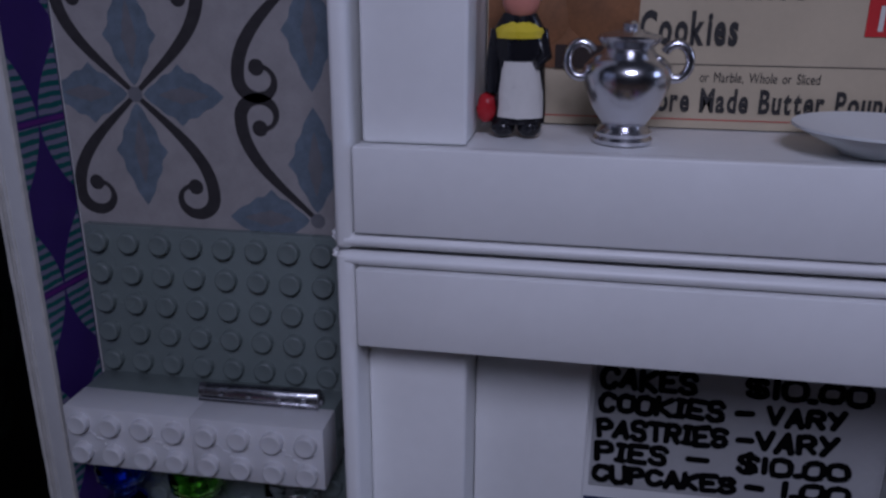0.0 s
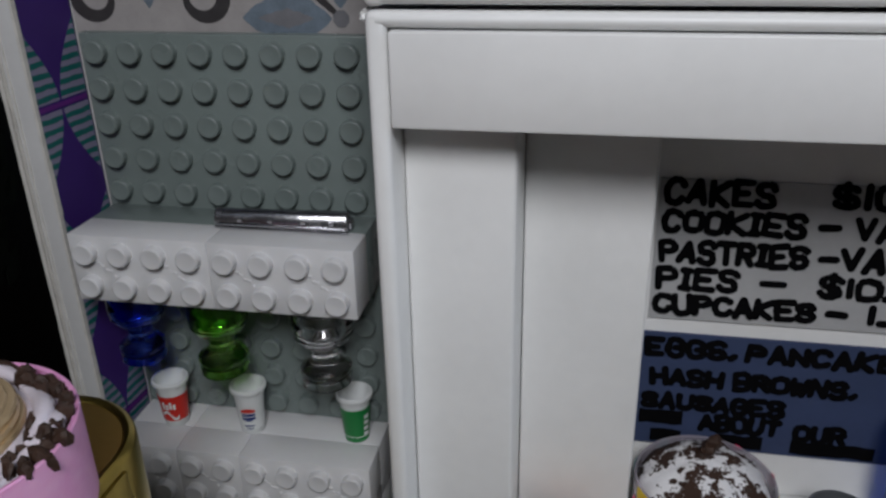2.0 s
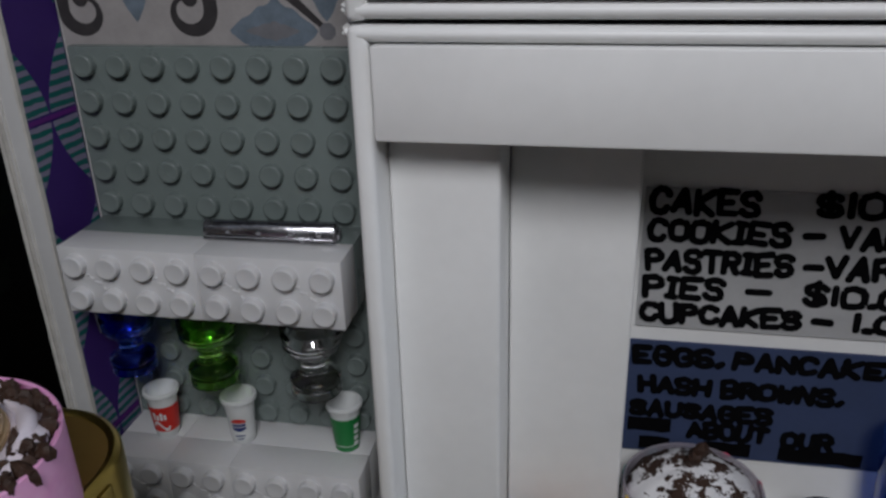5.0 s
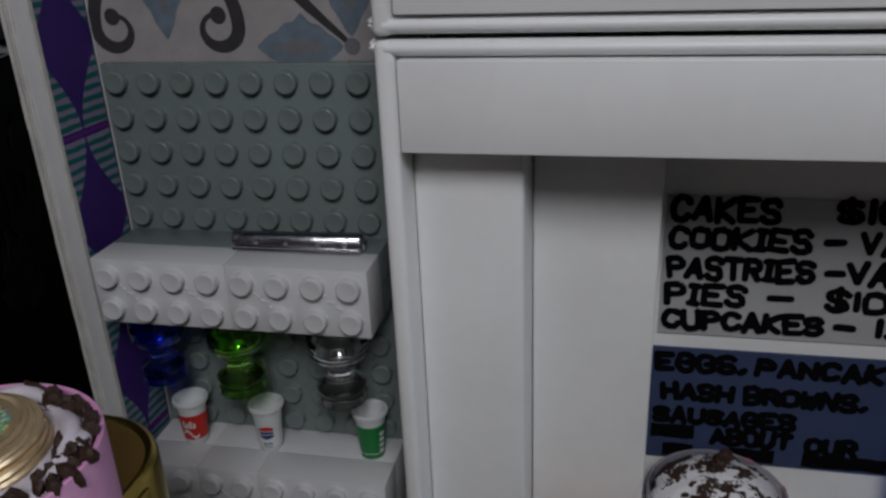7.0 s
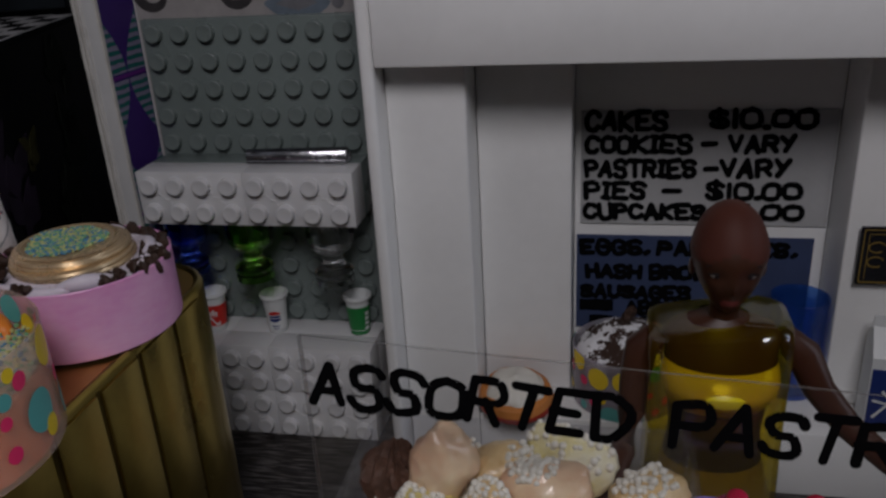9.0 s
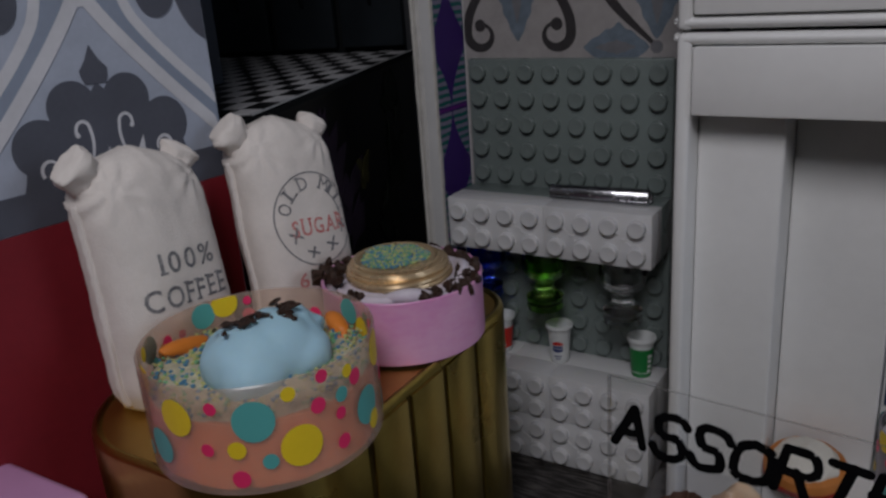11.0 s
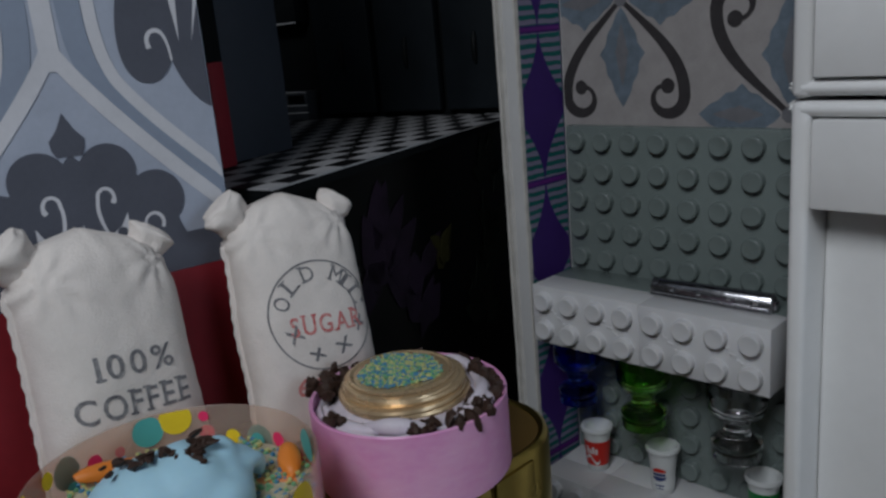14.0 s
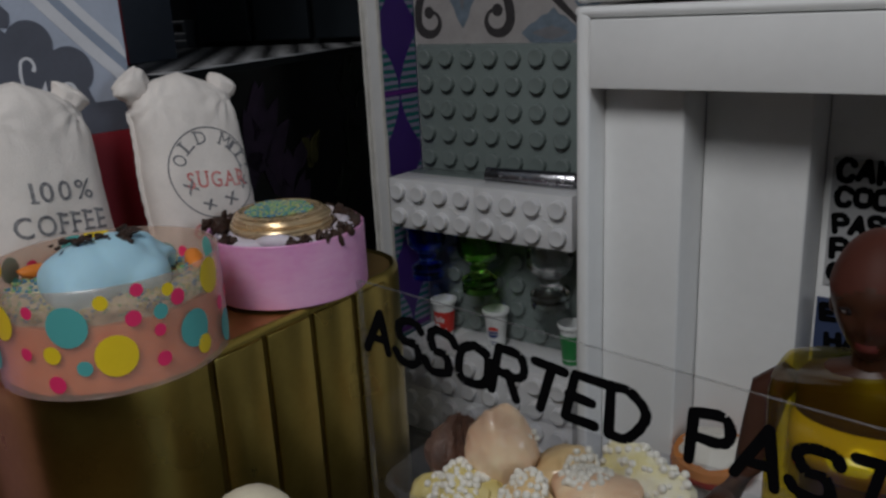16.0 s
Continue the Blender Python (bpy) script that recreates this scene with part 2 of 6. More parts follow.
PASTRY = mat("pastry_crust", (0.78, 0.62, 0.36), 0.30, var=0.2, scale=75, bump=1.0, bscale=220, rgb2=(0.62, 0.40, 0.17), sss=0.08, coat=0.5)
PASTRY_PINK = mat("pinkish_crust", (0.80, 0.66, 0.44), 0.32, var=0.2, scale=48, bump=1.0, bscale=220, rgb2=(0.70, 0.38, 0.24), sss=0.08, coat=0.45)
NONPAREIL = mat("white_sugar_bead", (0.80, 0.77, 0.68), 0.4, var=0.12)
ICING_Y = mat("yellow_icing", (0.64, 0.56, 0.27), 0.5, var=0.12, scale=200, rgb2=(0.58, 0.46, 0.13))
CHOC_PUFF = mat("chocolate_cone", (0.11, 0.050, 0.030), 0.6, var=0.5, scale=300, bump=1.0, bscale=700)
DONUT = mat("fried_dough", (0.56, 0.20, 0.04), 0.5, var=0.25, scale=90, bump=0.2)
DONUT_RED = mat("red_jam_line", (0.34, 0.018, 0.008), 0.3, var=0.3)
ICING_W = mat("white_icing", (0.72, 0.69, 0.62), 0.5, var=0.08, scale=120, bump=0.2)
BUN_CREAM = mat("cream_bun_icing", (0.70, 0.63, 0.47), 0.5, var=0.12, scale=120, bump=0.3)
PUFF_MOTTLE = mat("mottled_white_yellow_puff", (0.82, 0.80, 0.72), 0.5, scale=85, bump=0.8, bscale=420, rgb2=(0.68, 0.57, 0.14))
POWDER = mat("powder_on_chocolate", (0.76, 0.75, 0.77), 0.9, scale=70, bump=0.7, bscale=700, rgb2=(0.045, 0.022, 0.014))
for nd in POWDER.node_tree.nodes:
    if nd.type == "VALTORGB":
        nd.color_ramp.elements[0].position, nd.color_ramp.elements[1].position = 0.655, 0.685
MAG_PAPER = mat("old_newsprint", (0.52, 0.44, 0.31), 0.8, var=0.1, scale=40)
MAG_BROWN = mat("cookie_print", (0.24, 0.105, 0.04), 0.7, var=0.45, scale=70)
MAG_DARK = mat("dark_print", (0.03, 0.018, 0.014), 0.7, var=0.3)
MAG_RED = mat("red_price_print", (0.55, 0.02, 0.02), 0.6)
INK = mat("print_ink", (0.035, 0.033, 0.032), 0.7, var=0.3, scale=300)
FIG_BLACK = mat("black_glaze", (0.012, 0.012, 0.015), 0.2, var=0.2)
FIG_WHITE = mat("white_glaze", (0.70, 0.68, 0.64), 0.3, var=0.08)
FIG_YELLOW = mat("yellow_glaze", (0.72, 0.58, 0.03), 0.3, var=0.1)
FIG_BLUE = mat("blue_glaze", (0.05, 0.10, 0.42), 0.3)
FIG_RED = mat("red_glaze", (0.42, 0.015, 0.02), 0.3, var=0.2)
FIG_PINK = mat("rosy_glaze", (0.60, 0.24, 0.18), 0.4)
FRAME_GOLD = mat("gold_line_print", (0.42, 0.28, 0.06), 0.4, 0.5)
WALL_PAINT = mat("room_wall_paint", (0.17, 0.17, 0.175), 0.9, var=0.05, scale=3)
TABLE = mat("table_wood", (0.10, 0.06, 0.035), 0.5, var=0.3, scale=8, stretch=(1, 6, 1))


def plank_print():
    m = mat("dark_plank_print", (0.055, 0.048, 0.044), 0.5, var=0.4, scale=20)
    nt = m.node_tree
    b = nt.nodes["Principled BSDF"]
    tc = nt.nodes.new("ShaderNodeTexCoord")
    mp = nt.nodes.new("ShaderNodeMapping")
    mp.inputs["Scale"].default_value = (60, 620, 1)
    n = nt.nodes.new("ShaderNodeTexNoise")
    n.inputs["Scale"].default_value, n.inputs["Detail"].default_value = 1.0, 8
    r = nt.nodes.new("ShaderNodeValToRGB")
    r.color_ramp.elements[0].position, r.color_ramp.elements[1].position = 0.47, 0.70
    r.color_ramp.elements[0].color, r.color_ramp.elements[1].color = (0.016, 0.013, 0.012, 1), (0.155, 0.142, 0.135, 1)
    nt.links.new(tc.outputs["Object"], mp.inputs[0])
    nt.links.new(mp.outputs[0], n.inputs["Vector"])
    nt.links.new(n.outputs["Fac"], r.inputs[0])
    nt.links.new(r.outputs[0], b.inputs["Base Color"])
    return m


FLOOR = plank_print()


# ---------------------------------------------------------------- builders
def mesh_of(name, bm, mats, smooth=False):
    me = bpy.data.meshes.new(name)
    bmesh.ops.recalc_face_normals(bm, faces=bm.faces)
    bm.to_mesh(me)
    bm.free()
    for m in (mats if isinstance(mats, (list, tuple)) else [mats]):
        me.materials.append(m)
    if smooth:
        me.shade_smooth()
        if smooth != "all":
            me.set_sharp_from_angle(angle=radians(38))
    return me


def part(name, bm, material, parent=None, label="", smooth=True, at=None):
    ob = new(name, mesh_of(name, bm, material, smooth))
    if parent is not None:
        ob.parent = parent
    if at is not None:
        ob.matrix_basis = at
    return tagged(ob, label)


def thing(name, label, category, group="", at=None, kind=""):
    ob = new(name)
    ob.empty_display_size = 0.01
    if at is not None:
        ob.matrix_basis = at
    return tagged(ob, label, category, group, kind)


def box(bm, x0, x1, y0, y1, z0, z1, bev=0.0, seg=2, mi=0):
    r = bmesh.ops.create_cube(bm, size=1.0)
    vs = r["verts"]
    for v in vs:
        v.co = Vector((x0 + (v.co.x + 0.5) * (x1 - x0), y0 + (v.co.y + 0.5) * (y1 - y0), z0 + (v.co.z + 0.5) * (z1 - z0)))
    fs = list({f for v in vs for f in v.link_faces})
    if bev:
        es = list({e for v in vs for e in v.link_edges})
        r = bmesh.ops.bevel(bm, geom=es, offset=bev, segments=seg, affect="EDGES", profile=0.5)
        fs = [f for f in fs if f.is_valid] + list(r["faces"])
    for f in fs:
        if f.is_valid:
            f.material_index = mi
    return bm


def one_box(*a, **k):
    return box(bmesh.new(), *a, **k)


def lathe(bm, prof, seg=32, at=None, mi=0, squash=1.0):
    """A turned shape from (radius, height) pairs."""
    rings = []
    for r, z in prof:
        if r < 1e-6:
            rings.append([bm.verts.new((0, 0, z))])
        else:
            rings.append([bm.verts.new((r * math.cos(2 * math.pi * i / seg), squash * r * math.sin(2 * math.pi * i / seg), z)) for i in range(seg)])
    for a, b in zip(rings, rings[1:]):
        for i in range(seg):
            j = (i + 1) % seg
            if len(a) == 1 and len(b) == 1:
                continue
            q = [a[0], b[j], b[i]] if len(a) == 1 else [a[i], a[j], b[0]] if len(b) == 1 else [a[i], a[j], b[j], b[i]]
            f = bm.faces.new(q)
            f.material_index = mi
    vs = [v for r in rings for v in r]
    if at is not None:
        bmesh.ops.transform(bm, matrix=at, verts=vs)
    return vs


def blob(bm, at, r=(1, 1, 1), sub=3, mi=0, rough=0.0, freq=80.0, seed=0.0):
    res = bmesh.ops.create_icosphere(bm, subdivisions=sub, radius=1.0)
    for v in res["verts"]:
        p = v.co.copy()
        k = 1 + rough * noise.noise(p * freq + Vector((seed, seed * 1.7, -seed)))
        v.co = Vector((p.x * r[0] * k, p.y * r[1] * k, p.z * r[2] * k))
    bmesh.ops.transform(bm, matrix=at, verts=res["verts"])
    for f in {f for v in res["verts"] for f in v.link_faces}:
        f.material_index = mi
    return res["verts"]


def tube(bm, pts, radii, seg=10, mi=0, caps=True, flat=1.0):
    """A limb or wire along points."""
    rings = []
    n = len(pts)
    P = [Vector(p) for p in pts]
    for i in range(n):
        d = (P[min(i + 1, n - 1)] - P[max(i - 1, 0)]).normalized()
        up = Vector((0, 1, 0)) if abs(d.y) < 0.9 else Vector((1, 0, 0))
        s = d.cross(up).normalized()
        t = s.cross(d).normalized()
        rings.append([bm.verts.new(P[i] + radii[i] * (math.cos(2 * math.pi * k / seg) * s + flat * math.sin(2 * math.pi * k / seg) * t)) for k in range(seg)])
    for a, b in zip(rings, rings[1:]):
        for i in range(seg):
            bm.faces.new((a[i], a[(i + 1) % seg], b[(i + 1) % seg], b[i])).material_index = mi
    if caps:
        bm.faces.new(rings[0][::-1]).material_index = mi
        bm.faces.new(rings[-1]).material_index = mi


def ring_loft(bm, rings, seg=20, mi=0, caps=True):
    """Ellipses (x, y, z, rx, ry) stacked into one skin."""
    R = []
    for x, y, z, rx, ry in rings:
        R.append([bm.verts.new((x + rx * math.cos(2 * math.pi * k / seg), y + ry * math.sin(2 * math.pi * k / seg), z)) for k in range(seg)])
    for a, b in zip(R, R[1:]):
        for i in range(seg):
            bm.faces.new((a[i], a[(i + 1) % seg], b[(i + 1) % seg], b[i])).material_index = mi
    if caps:
        bm.faces.new(R[0][::-1]).material_index = mi
        bm.faces.new(R[-1]).material_index = mi


THIN = 0.0003


def flat(bm, pts, y=0.0, mi=0, thick=THIN):
    """A printed patch in the xz plane that faces -y, with a hair of thickness."""
    lo = [bm.verts.new((x, y, z)) for x, z in pts]
    hi = [bm.verts.new((x, y + thick, z)) for x, z in pts]
    fs = [bm.faces.new(lo), bm.faces.new(hi[::-1])]
    n = len(pts)
    for i in range(n):
        fs.append(bm.faces.new((lo[i], hi[i], hi[(i + 1) % n], lo[(i + 1) % n])))
    for f in fs:
        f.material_index = mi


def ribbon(bm, pts, widths, y=0.0, mi=0, thick=THIN):
    """A printed stroke of changing width."""
    P = [Vector((a, b)) for a, b in pts]
    L, Rr = [], []
    n = len(P)
    for i in range(n):
        d = (P[min(i + 1, n - 1)] - P[max(i - 1, 0)]).normalized()
        s = Vector((-d.y, d.x)) * widths[i] * 0.5
        L.append(P[i] + s)
        Rr.append(P[i] - s)
    for i in range(n - 1):
        flat(bm, [tuple(L[i]), tuple(L[i + 1]), tuple(Rr[i + 1]), tuple(Rr[i])], y, mi, thick)


def bez(p0, p1, p2, p3, n=14):
    out = []
    for i in range(n + 1):
        t = i / n
        a, b, c, d = (1 - t) ** 3, 3 * t * (1 - t) ** 2, 3 * t * t * (1 - t), t ** 3
        out.append((a * p0[0] + b * p1[0] + c * p2[0] + d * p3[0], a * p0[1] + b * p1[1] + c * p2[1] + d * p3[1]))
    return out


GLYPHS = {}


def glyph(ch, bold):
    key = (ch, bold)
    if key not in GLYPHS:
        cu = bpy.data.curves.new("letter", "FONT")
        cu.body, cu.size, cu.offset, cu.resolution_u = ch, 1.0, bold, 3
        ob = bpy.data.objects.new("letter", cu)
        scene.collection.objects.link(ob)
        bpy.context.view_layer.update()
        me = ob.evaluated_get(bpy.context.evaluated_depsgraph_get()).to_mesh()
        vs = [(v.co.x, v.co.y) for v in me.vertices]
        fs = [tuple(p.vertices) for p in me.polygons]
        ob.to_mesh_clear()
        xs = [v[0] for v in vs] or [0, 0.25]
        GLYPHS[key] = (vs, fs, min(xs), max(xs))
        bpy.data.objects.remove(ob)
        bpy.data.curves.remove(cu)
    return GLYPHS[key]


SERIFS = {"F": ((0.1, 0), (0.1, 1)), "E": ((0.1, 0), (0.1, 1)), "L": ((0.1, 0), (0.1, 1)), "I": ((0.5, 0), (0.5, 1)), "M": ((0.06, 0), (0.94, 0), (0.06, 1), (0.94, 1)),
          "U": ((0.08, 1), (0.92, 1)), "A": ((0.04, 0), (0.96, 0)), "R": ((0.1, 0), (0.1, 1), (0.95, 0)), "D": ((0.06, 0), (0.06, 1)), "1": ((0.75, 0),)}


def lettering(bm, s, x, z, height, width=None, bold=0.0, jitter=0.0, y=0.0, mi=0, gap=0.16, curve=None, slant=0.0, rng=None, serif=False):
    """One line of writing in the xz plane from (x, z), fitted to a width. curve maps (x, z) to a point."""
    rng = rng or random.Random(7)
    k = height / 0.72
    adv, cells = 0.0, []
    for ch in s:
        if ch == " ":
            adv += 0.42
            continue
        vs, fs, a, b = glyph(ch, bold)
        if serif:
            vs, fs = list(vs), list(fs)
            for fx, top in SERIFS.get(ch, ()):
                m0, hz = a + fx * (b - a), 0.70 if top else 0.03
                n0 = len(vs)
                vs += [(m0 - 0.13, hz - 0.035), (m0 + 0.13, hz - 0.035), (m0 + 0.13, hz + 0.035), (m0 - 0.13, hz + 0.035)]
                fs.append((n0, n0 + 1, n0 + 2, n0 + 3))
        cells.append((vs, fs, adv - a))
        adv += (b - a) + gap
    total = (adv - gap) * k
    sx = width / total if width else 1.0
    for vs, fs, off in cells:
        ang, dz, sc = rng.uniform(-1, 1) * jitter, rng.uniform(-1, 1) * jitter * 0.3, 1 + rng.uniform(-1, 1) * jitter * 0.6
        cx = off + 0.35
        out = []
        for px, pz in vs:
            qx, qz = px - 0.35, (pz - 0.36) * sc
            rx, rz = qx * math.cos(ang) - qz * math.sin(ang), qx * math.sin(ang) + qz * math.cos(ang)
            fx, fz = x + (cx + rx + slant * rz) * k * sx, z + (rz + 0.36 + dz) * k
            out.append(curve(fx, fz) if curve else Vector((fx, y, fz)))
        vv = [bm.verts.new(p) for p in out]
        for f in fs:
            try:
                bm.faces.new([vv[i] for i in f]).material_index = mi
            except ValueError:
                pass


# hand lettering: each letter is a few pen strokes on a grid of 4 by 6, "~" marks a round one
PEN = {"A": "002640 1232", "B": "0600 ~0636443303 ~0333423000", "C": "~4536160402103041", "D": "0600 ~062644422000", "E": "46060040 0333", "G": "~453616040210304143 4323",
       "H": "0600 4640 0343", "I": "1636 2620 1030", "K": "0600 460340", "N": "00064046", "O": "~26050120414526", "P": "0600 ~0636443303", "R": "0600 ~0636443303 2340",
       "S": "~45361605133341301001", "T": "0646 2620", "U": "~060210304246", "V": "062046", "W": "0610243046", "Y": "0623 4610", "$": "~45361605133341301001 2720", "1": "2620", "0": "~26050120414526",
       ".": "2030", ",": "3120", "-": "0343"}


def pen(bm, s, x, z, height, width, stroke, jitter, y, rng, slant=0.0, gap=1.7):
    """Marker writing in the xz plane: thick strokes with round ends."""
    u = height / 6
    cells, adv = [], 0.0
    for ch in s:
        if ch == " ":
            adv += 2.6
            continue
        w = {"I": 2.0, "1": 0.6, ".": 0.4, ",": 0.6, "-": 4.0}.get(ch, 4.0)
        cells.append((ch, adv, w))
        adv += w + gap
    sx = width / ((adv - gap) * u)
    lift = 0
    for ch, off, w in cells:
        ang, sc, dz = rng.uniform(-1, 1) * jitter, 1 + rng.uniform(-1, 1) * jitter, rng.uniform(-1, 1) * jitter * 2.0
        for tok in PEN[ch].split():
            soft_ = tok[0] == "~"
            d = tok.lstrip("~")
            P = [(int(d[i]) + rng.uniform(-1, 1) * jitter * 1.6, int(d[i + 1]) + rng.uniform(-1, 1) * jitter * 1.6) for i in range(0, len(d), 2)]
            if soft_:
                Q = []
                for i in range(len(P) - 1):
                    a, b_, c, e = P[max(0, i - 1)], P[i], P[i + 1], P[min(len(P) - 1, i + 2)]
                    for k in range(4):
                        t = k / 4
                        Q.append(tuple(0.5 * (2 * b_[n] + (c[n] - a[n]) * t + (2 * a[n] - 5 * b_[n] + 4 * c[n] - e[n]) * t * t + (3 * b_[n] - a[n] - 3 * c[n] + e[n]) * t ** 3) for n in (0, 1)))
                P = Q + [P[-1]]
            x00 = {"I": 1.0, "1": 1.7, ".": 2.0, ",": 2.0}.get(ch, 0.0)
            out = []
            for px, pz in P:
                qx, qz = px - x00 - w / 2, (pz - 3) * sc
                rx, rz = qx * math.cos(ang) - qz * math.sin(ang), qx * math.sin(ang) + qz * math.cos(ang)
                out.append((x + (off + w / 2 + rx + slant * rz) * u * sx, z + (rz + 3 + dz) * u))
            wd = [stroke * rng.uniform(0.88, 1.12) for _ in out]
            for (ax, az), r in ((out[0], wd[0]), (out[-1], wd[-1])):
                flat(bm, [(ax + r * 0.5 * math.cos(k * math.pi / 5), az + r * 0.5 * math.sin(k * math.pi / 5)) for k in range(10)], y - 0.000012 * (lift % 20))
                lift += 1
            for i in range(len(out) - 1):
                ribbon(bm, out[i:i + 2], wd[i:i + 2], y - 0.000012 * (lift % 20))
                lift += 1
                if not soft_ or i % 2 == 0:
                    (ax, az), r = out[i + 1], wd[i + 1]
                    flat(bm, [(ax + r * 0.5 * math.cos(k * math.pi / 5), az + r * 0.5 * math.sin(k * math.pi / 5)) for k in range(10)], y - 0.000012 * (lift % 20))
                    lift += 1


# ---------------------------------------------------------------- the setting
def setting(name, bm, m, label, cat, smooth=False, at=None):
    ob = part(name, bm, m, None, label, smooth, at)
    return tagged(ob, category=cat, kind="structure")


setting("floor", one_box(-0.30, 0.40, -0.10, 0.345, -0.002, 0.0), FLOOR, "dark wood-plank printed paper floor with pale streaks", "floor")
setting("ground", one_box(-0.9, 0.9, -0.65, 0.75, -0.03, -0.003, bev=0.004), TABLE, "dark brown wooden table top under the model", "table top")
# plain room that closes the view and the reflections
RX, RY0, RY1, RZ0, RZ1 = 2.0, -2.0, 1.6, -0.75, 1.75
setting("wall_north", one_box(-RX, RX, RY1, RY1 + 0.1, RZ0, RZ1), WALL_PAINT, "plain painted room wall", "wall")
setting("wall_south", one_box(-RX, RX, RY0 - 0.1, RY0, RZ0, RZ1), WALL_PAINT, "plain painted room wall", "wall")
setting("wall_east", one_box(RX, RX + 0.1, RY0, RY1, RZ0, RZ1), WALL_PAINT, "plain painted room wall", "wall")
setting("wall_west", one_box(-RX - 0.1, -RX, RY0, RY1, RZ0, RZ1), WALL_PAINT, "plain painted room wall", "wall")
setting("ceiling", one_box(-RX, RX, RY0, RY1, RZ1, RZ1 + 0.1), WALL_PAINT, "plain painted room ceiling", "ceiling")
win = thing("window_1", "plain white framed window that lets in cool daylight", "window", kind="structure", at=pose(RX - 0.012, WINDOW[1], WINDOW[2]))
for y0, y1, z0, z1 in ((-0.50, 0.50, 0.46, 0.52), (-0.50, 0.50, -0.52, -0.46), (-0.50, -0.45, -0.46, 0.46), (0.45, 0.50, -0.46, 0.46)):
    part("window_frame", one_box(0.0, 0.010, y0, y1, z0, z1), CARD, win, smooth=False)
setting("floor_room", one_box(-RX, RX, RY0, RY1, RZ0 - 0.1, RZ0), TABLE, "plain dark room floor", "floor")

# back wall of the model with its scroll-print cloth paper
WY = 0.3365
wall = thing("wall_back", "back wall board with a scroll and petal tile print in slate blue and charcoal", "wall", kind="structure")
part("board", one_box(-0.245, 0.29, WY + 0.0012, WY + 0.014, 0.0, 0.47), CARD, wall, smooth=False)
part("paper", one_box(-0.2150, -0.0575, WY, WY + 0.001, 0.0, 0.47), TILE_PAPER, wall, "pale taupe woven paper", smooth=False)


def scroll(sx, sz, px, pz):
    """One charcoal stroke that leaves the pivot and ends in a curl."""
    pts = bez((0, 0), (0.014, 0.014), (0.036, 0.028), (0.0350, 0.049), 16)
    cx, cz, r0 = 0.0250, 0.0490, 0.0100
    for i in range(1, 20):
        a = i / 19 * 1.55 * math.pi
        r = r0 * (1 - 0.42 * i / 19)
        pts.append((cx + r * math.cos(a), cz + r * 0.95 * math.sin(a)))
    n = len(pts)
    w = [0.0022 + 0.0042 * math.sin(math.pi * min(1, i / (n - 1) * 1.15)) ** 1.2 for i in range(n)]
    ex, ez = pts[-1]
    flat(bm_s, [(px + sx * (ex + 0.0038 * math.cos(k * math.pi / 9)), pz + sz * (ez + 0.0038 * math.sin(k * math.pi / 9))) for k in range(18)], WY - 0.0012)
    ribbon(bm_s, [(px + sx * a, pz + sz * b) for a, b in pts], w, WY - 0.0010)


def petal(bm, px, pz, length, width, ang, y, mi=0, n=26, wave=0.07):
    pts = []
    for i in range(n + 1):
        t = i / n
        pts.append((t * length, width * min(1.0, t / 0.46, (1 - t) / 0.54) ** 0.8 * (1 + wave * math.sin(t * 31))))
    pts += [(a, -b) for a, b in pts[-2:0:-1]]
    c, s = math.cos(ang), math.sin(ang)
    flat(bm, [(px + a * c - b * s, pz + a * s + b * c) for a, b in pts], y, mi)


def press(bm):
    """Keeps a print on its sheet and flattens it to the thickness of ink."""
    for v in bm.verts:
        v.co.x = max(-0.2150, min(-0.0577, v.co.x))
        v.co.y = WY - 0.00008 + (v.co.y - WY) * 0.15


for px, pz in ((-0.1775, 0.3190), (-0.0910, 0.2615), (-0.0910, 0.3765), (-0.1775, 0.4340)):
    for sx in (1, -1):
        for sz in (1, -1):
            if px > -0.1 and sx > 0 or pz < 0.3 and sz < 0 or pz > 0.43 and sz > 0:
                continue
            bm_s = bmesh.new()
            scroll(sx, sz, px, pz)
            press(bm_s)
            part("scroll", bm_s, TILE_DARK, wall, smooth=False)
    for ang, ln, wd in ((90, 0.050, 0.0125), (270, 0.050, 0.0125), (0, 0.040, 0.0135), (180, 0.040, 0.0135)):
        if px > -0.1 and ang == 0 or pz < 0.3 and ang == 270 or pz > 0.43 and ang == 90:
            continue
        bm = bmesh.new()
        a = radians(ang)
        petal(bm, px + 0.004 * math.cos(a), pz + 0.004 * math.sin(a), ln, wd, a, WY - 0.0004)
        press(bm)
        part("petal", bm, TILE_BLUE, wall, smooth=False)
        bm = bmesh.new()
        petal(bm, px + 0.012 * math.cos(a), pz + 0.012 * math.sin(a), ln * 0.62, wd * 0.30, a, WY - 0.0007)
        press(bm)
        part("petal_heart", bm, TILE_MAUVE, wall, smooth=False)
    bm = bmesh.new()
    flat(bm, [(px + 0.0038 * math.cos(k * math.pi / 4 + 0.39), pz + 0.0038 * math.sin(k * math.pi / 4 + 0.39)) for k in range(8)], WY - 0.0013)
    press(bm)
    part("boss", bm, TILE_MAUVE, wall, smooth=False)

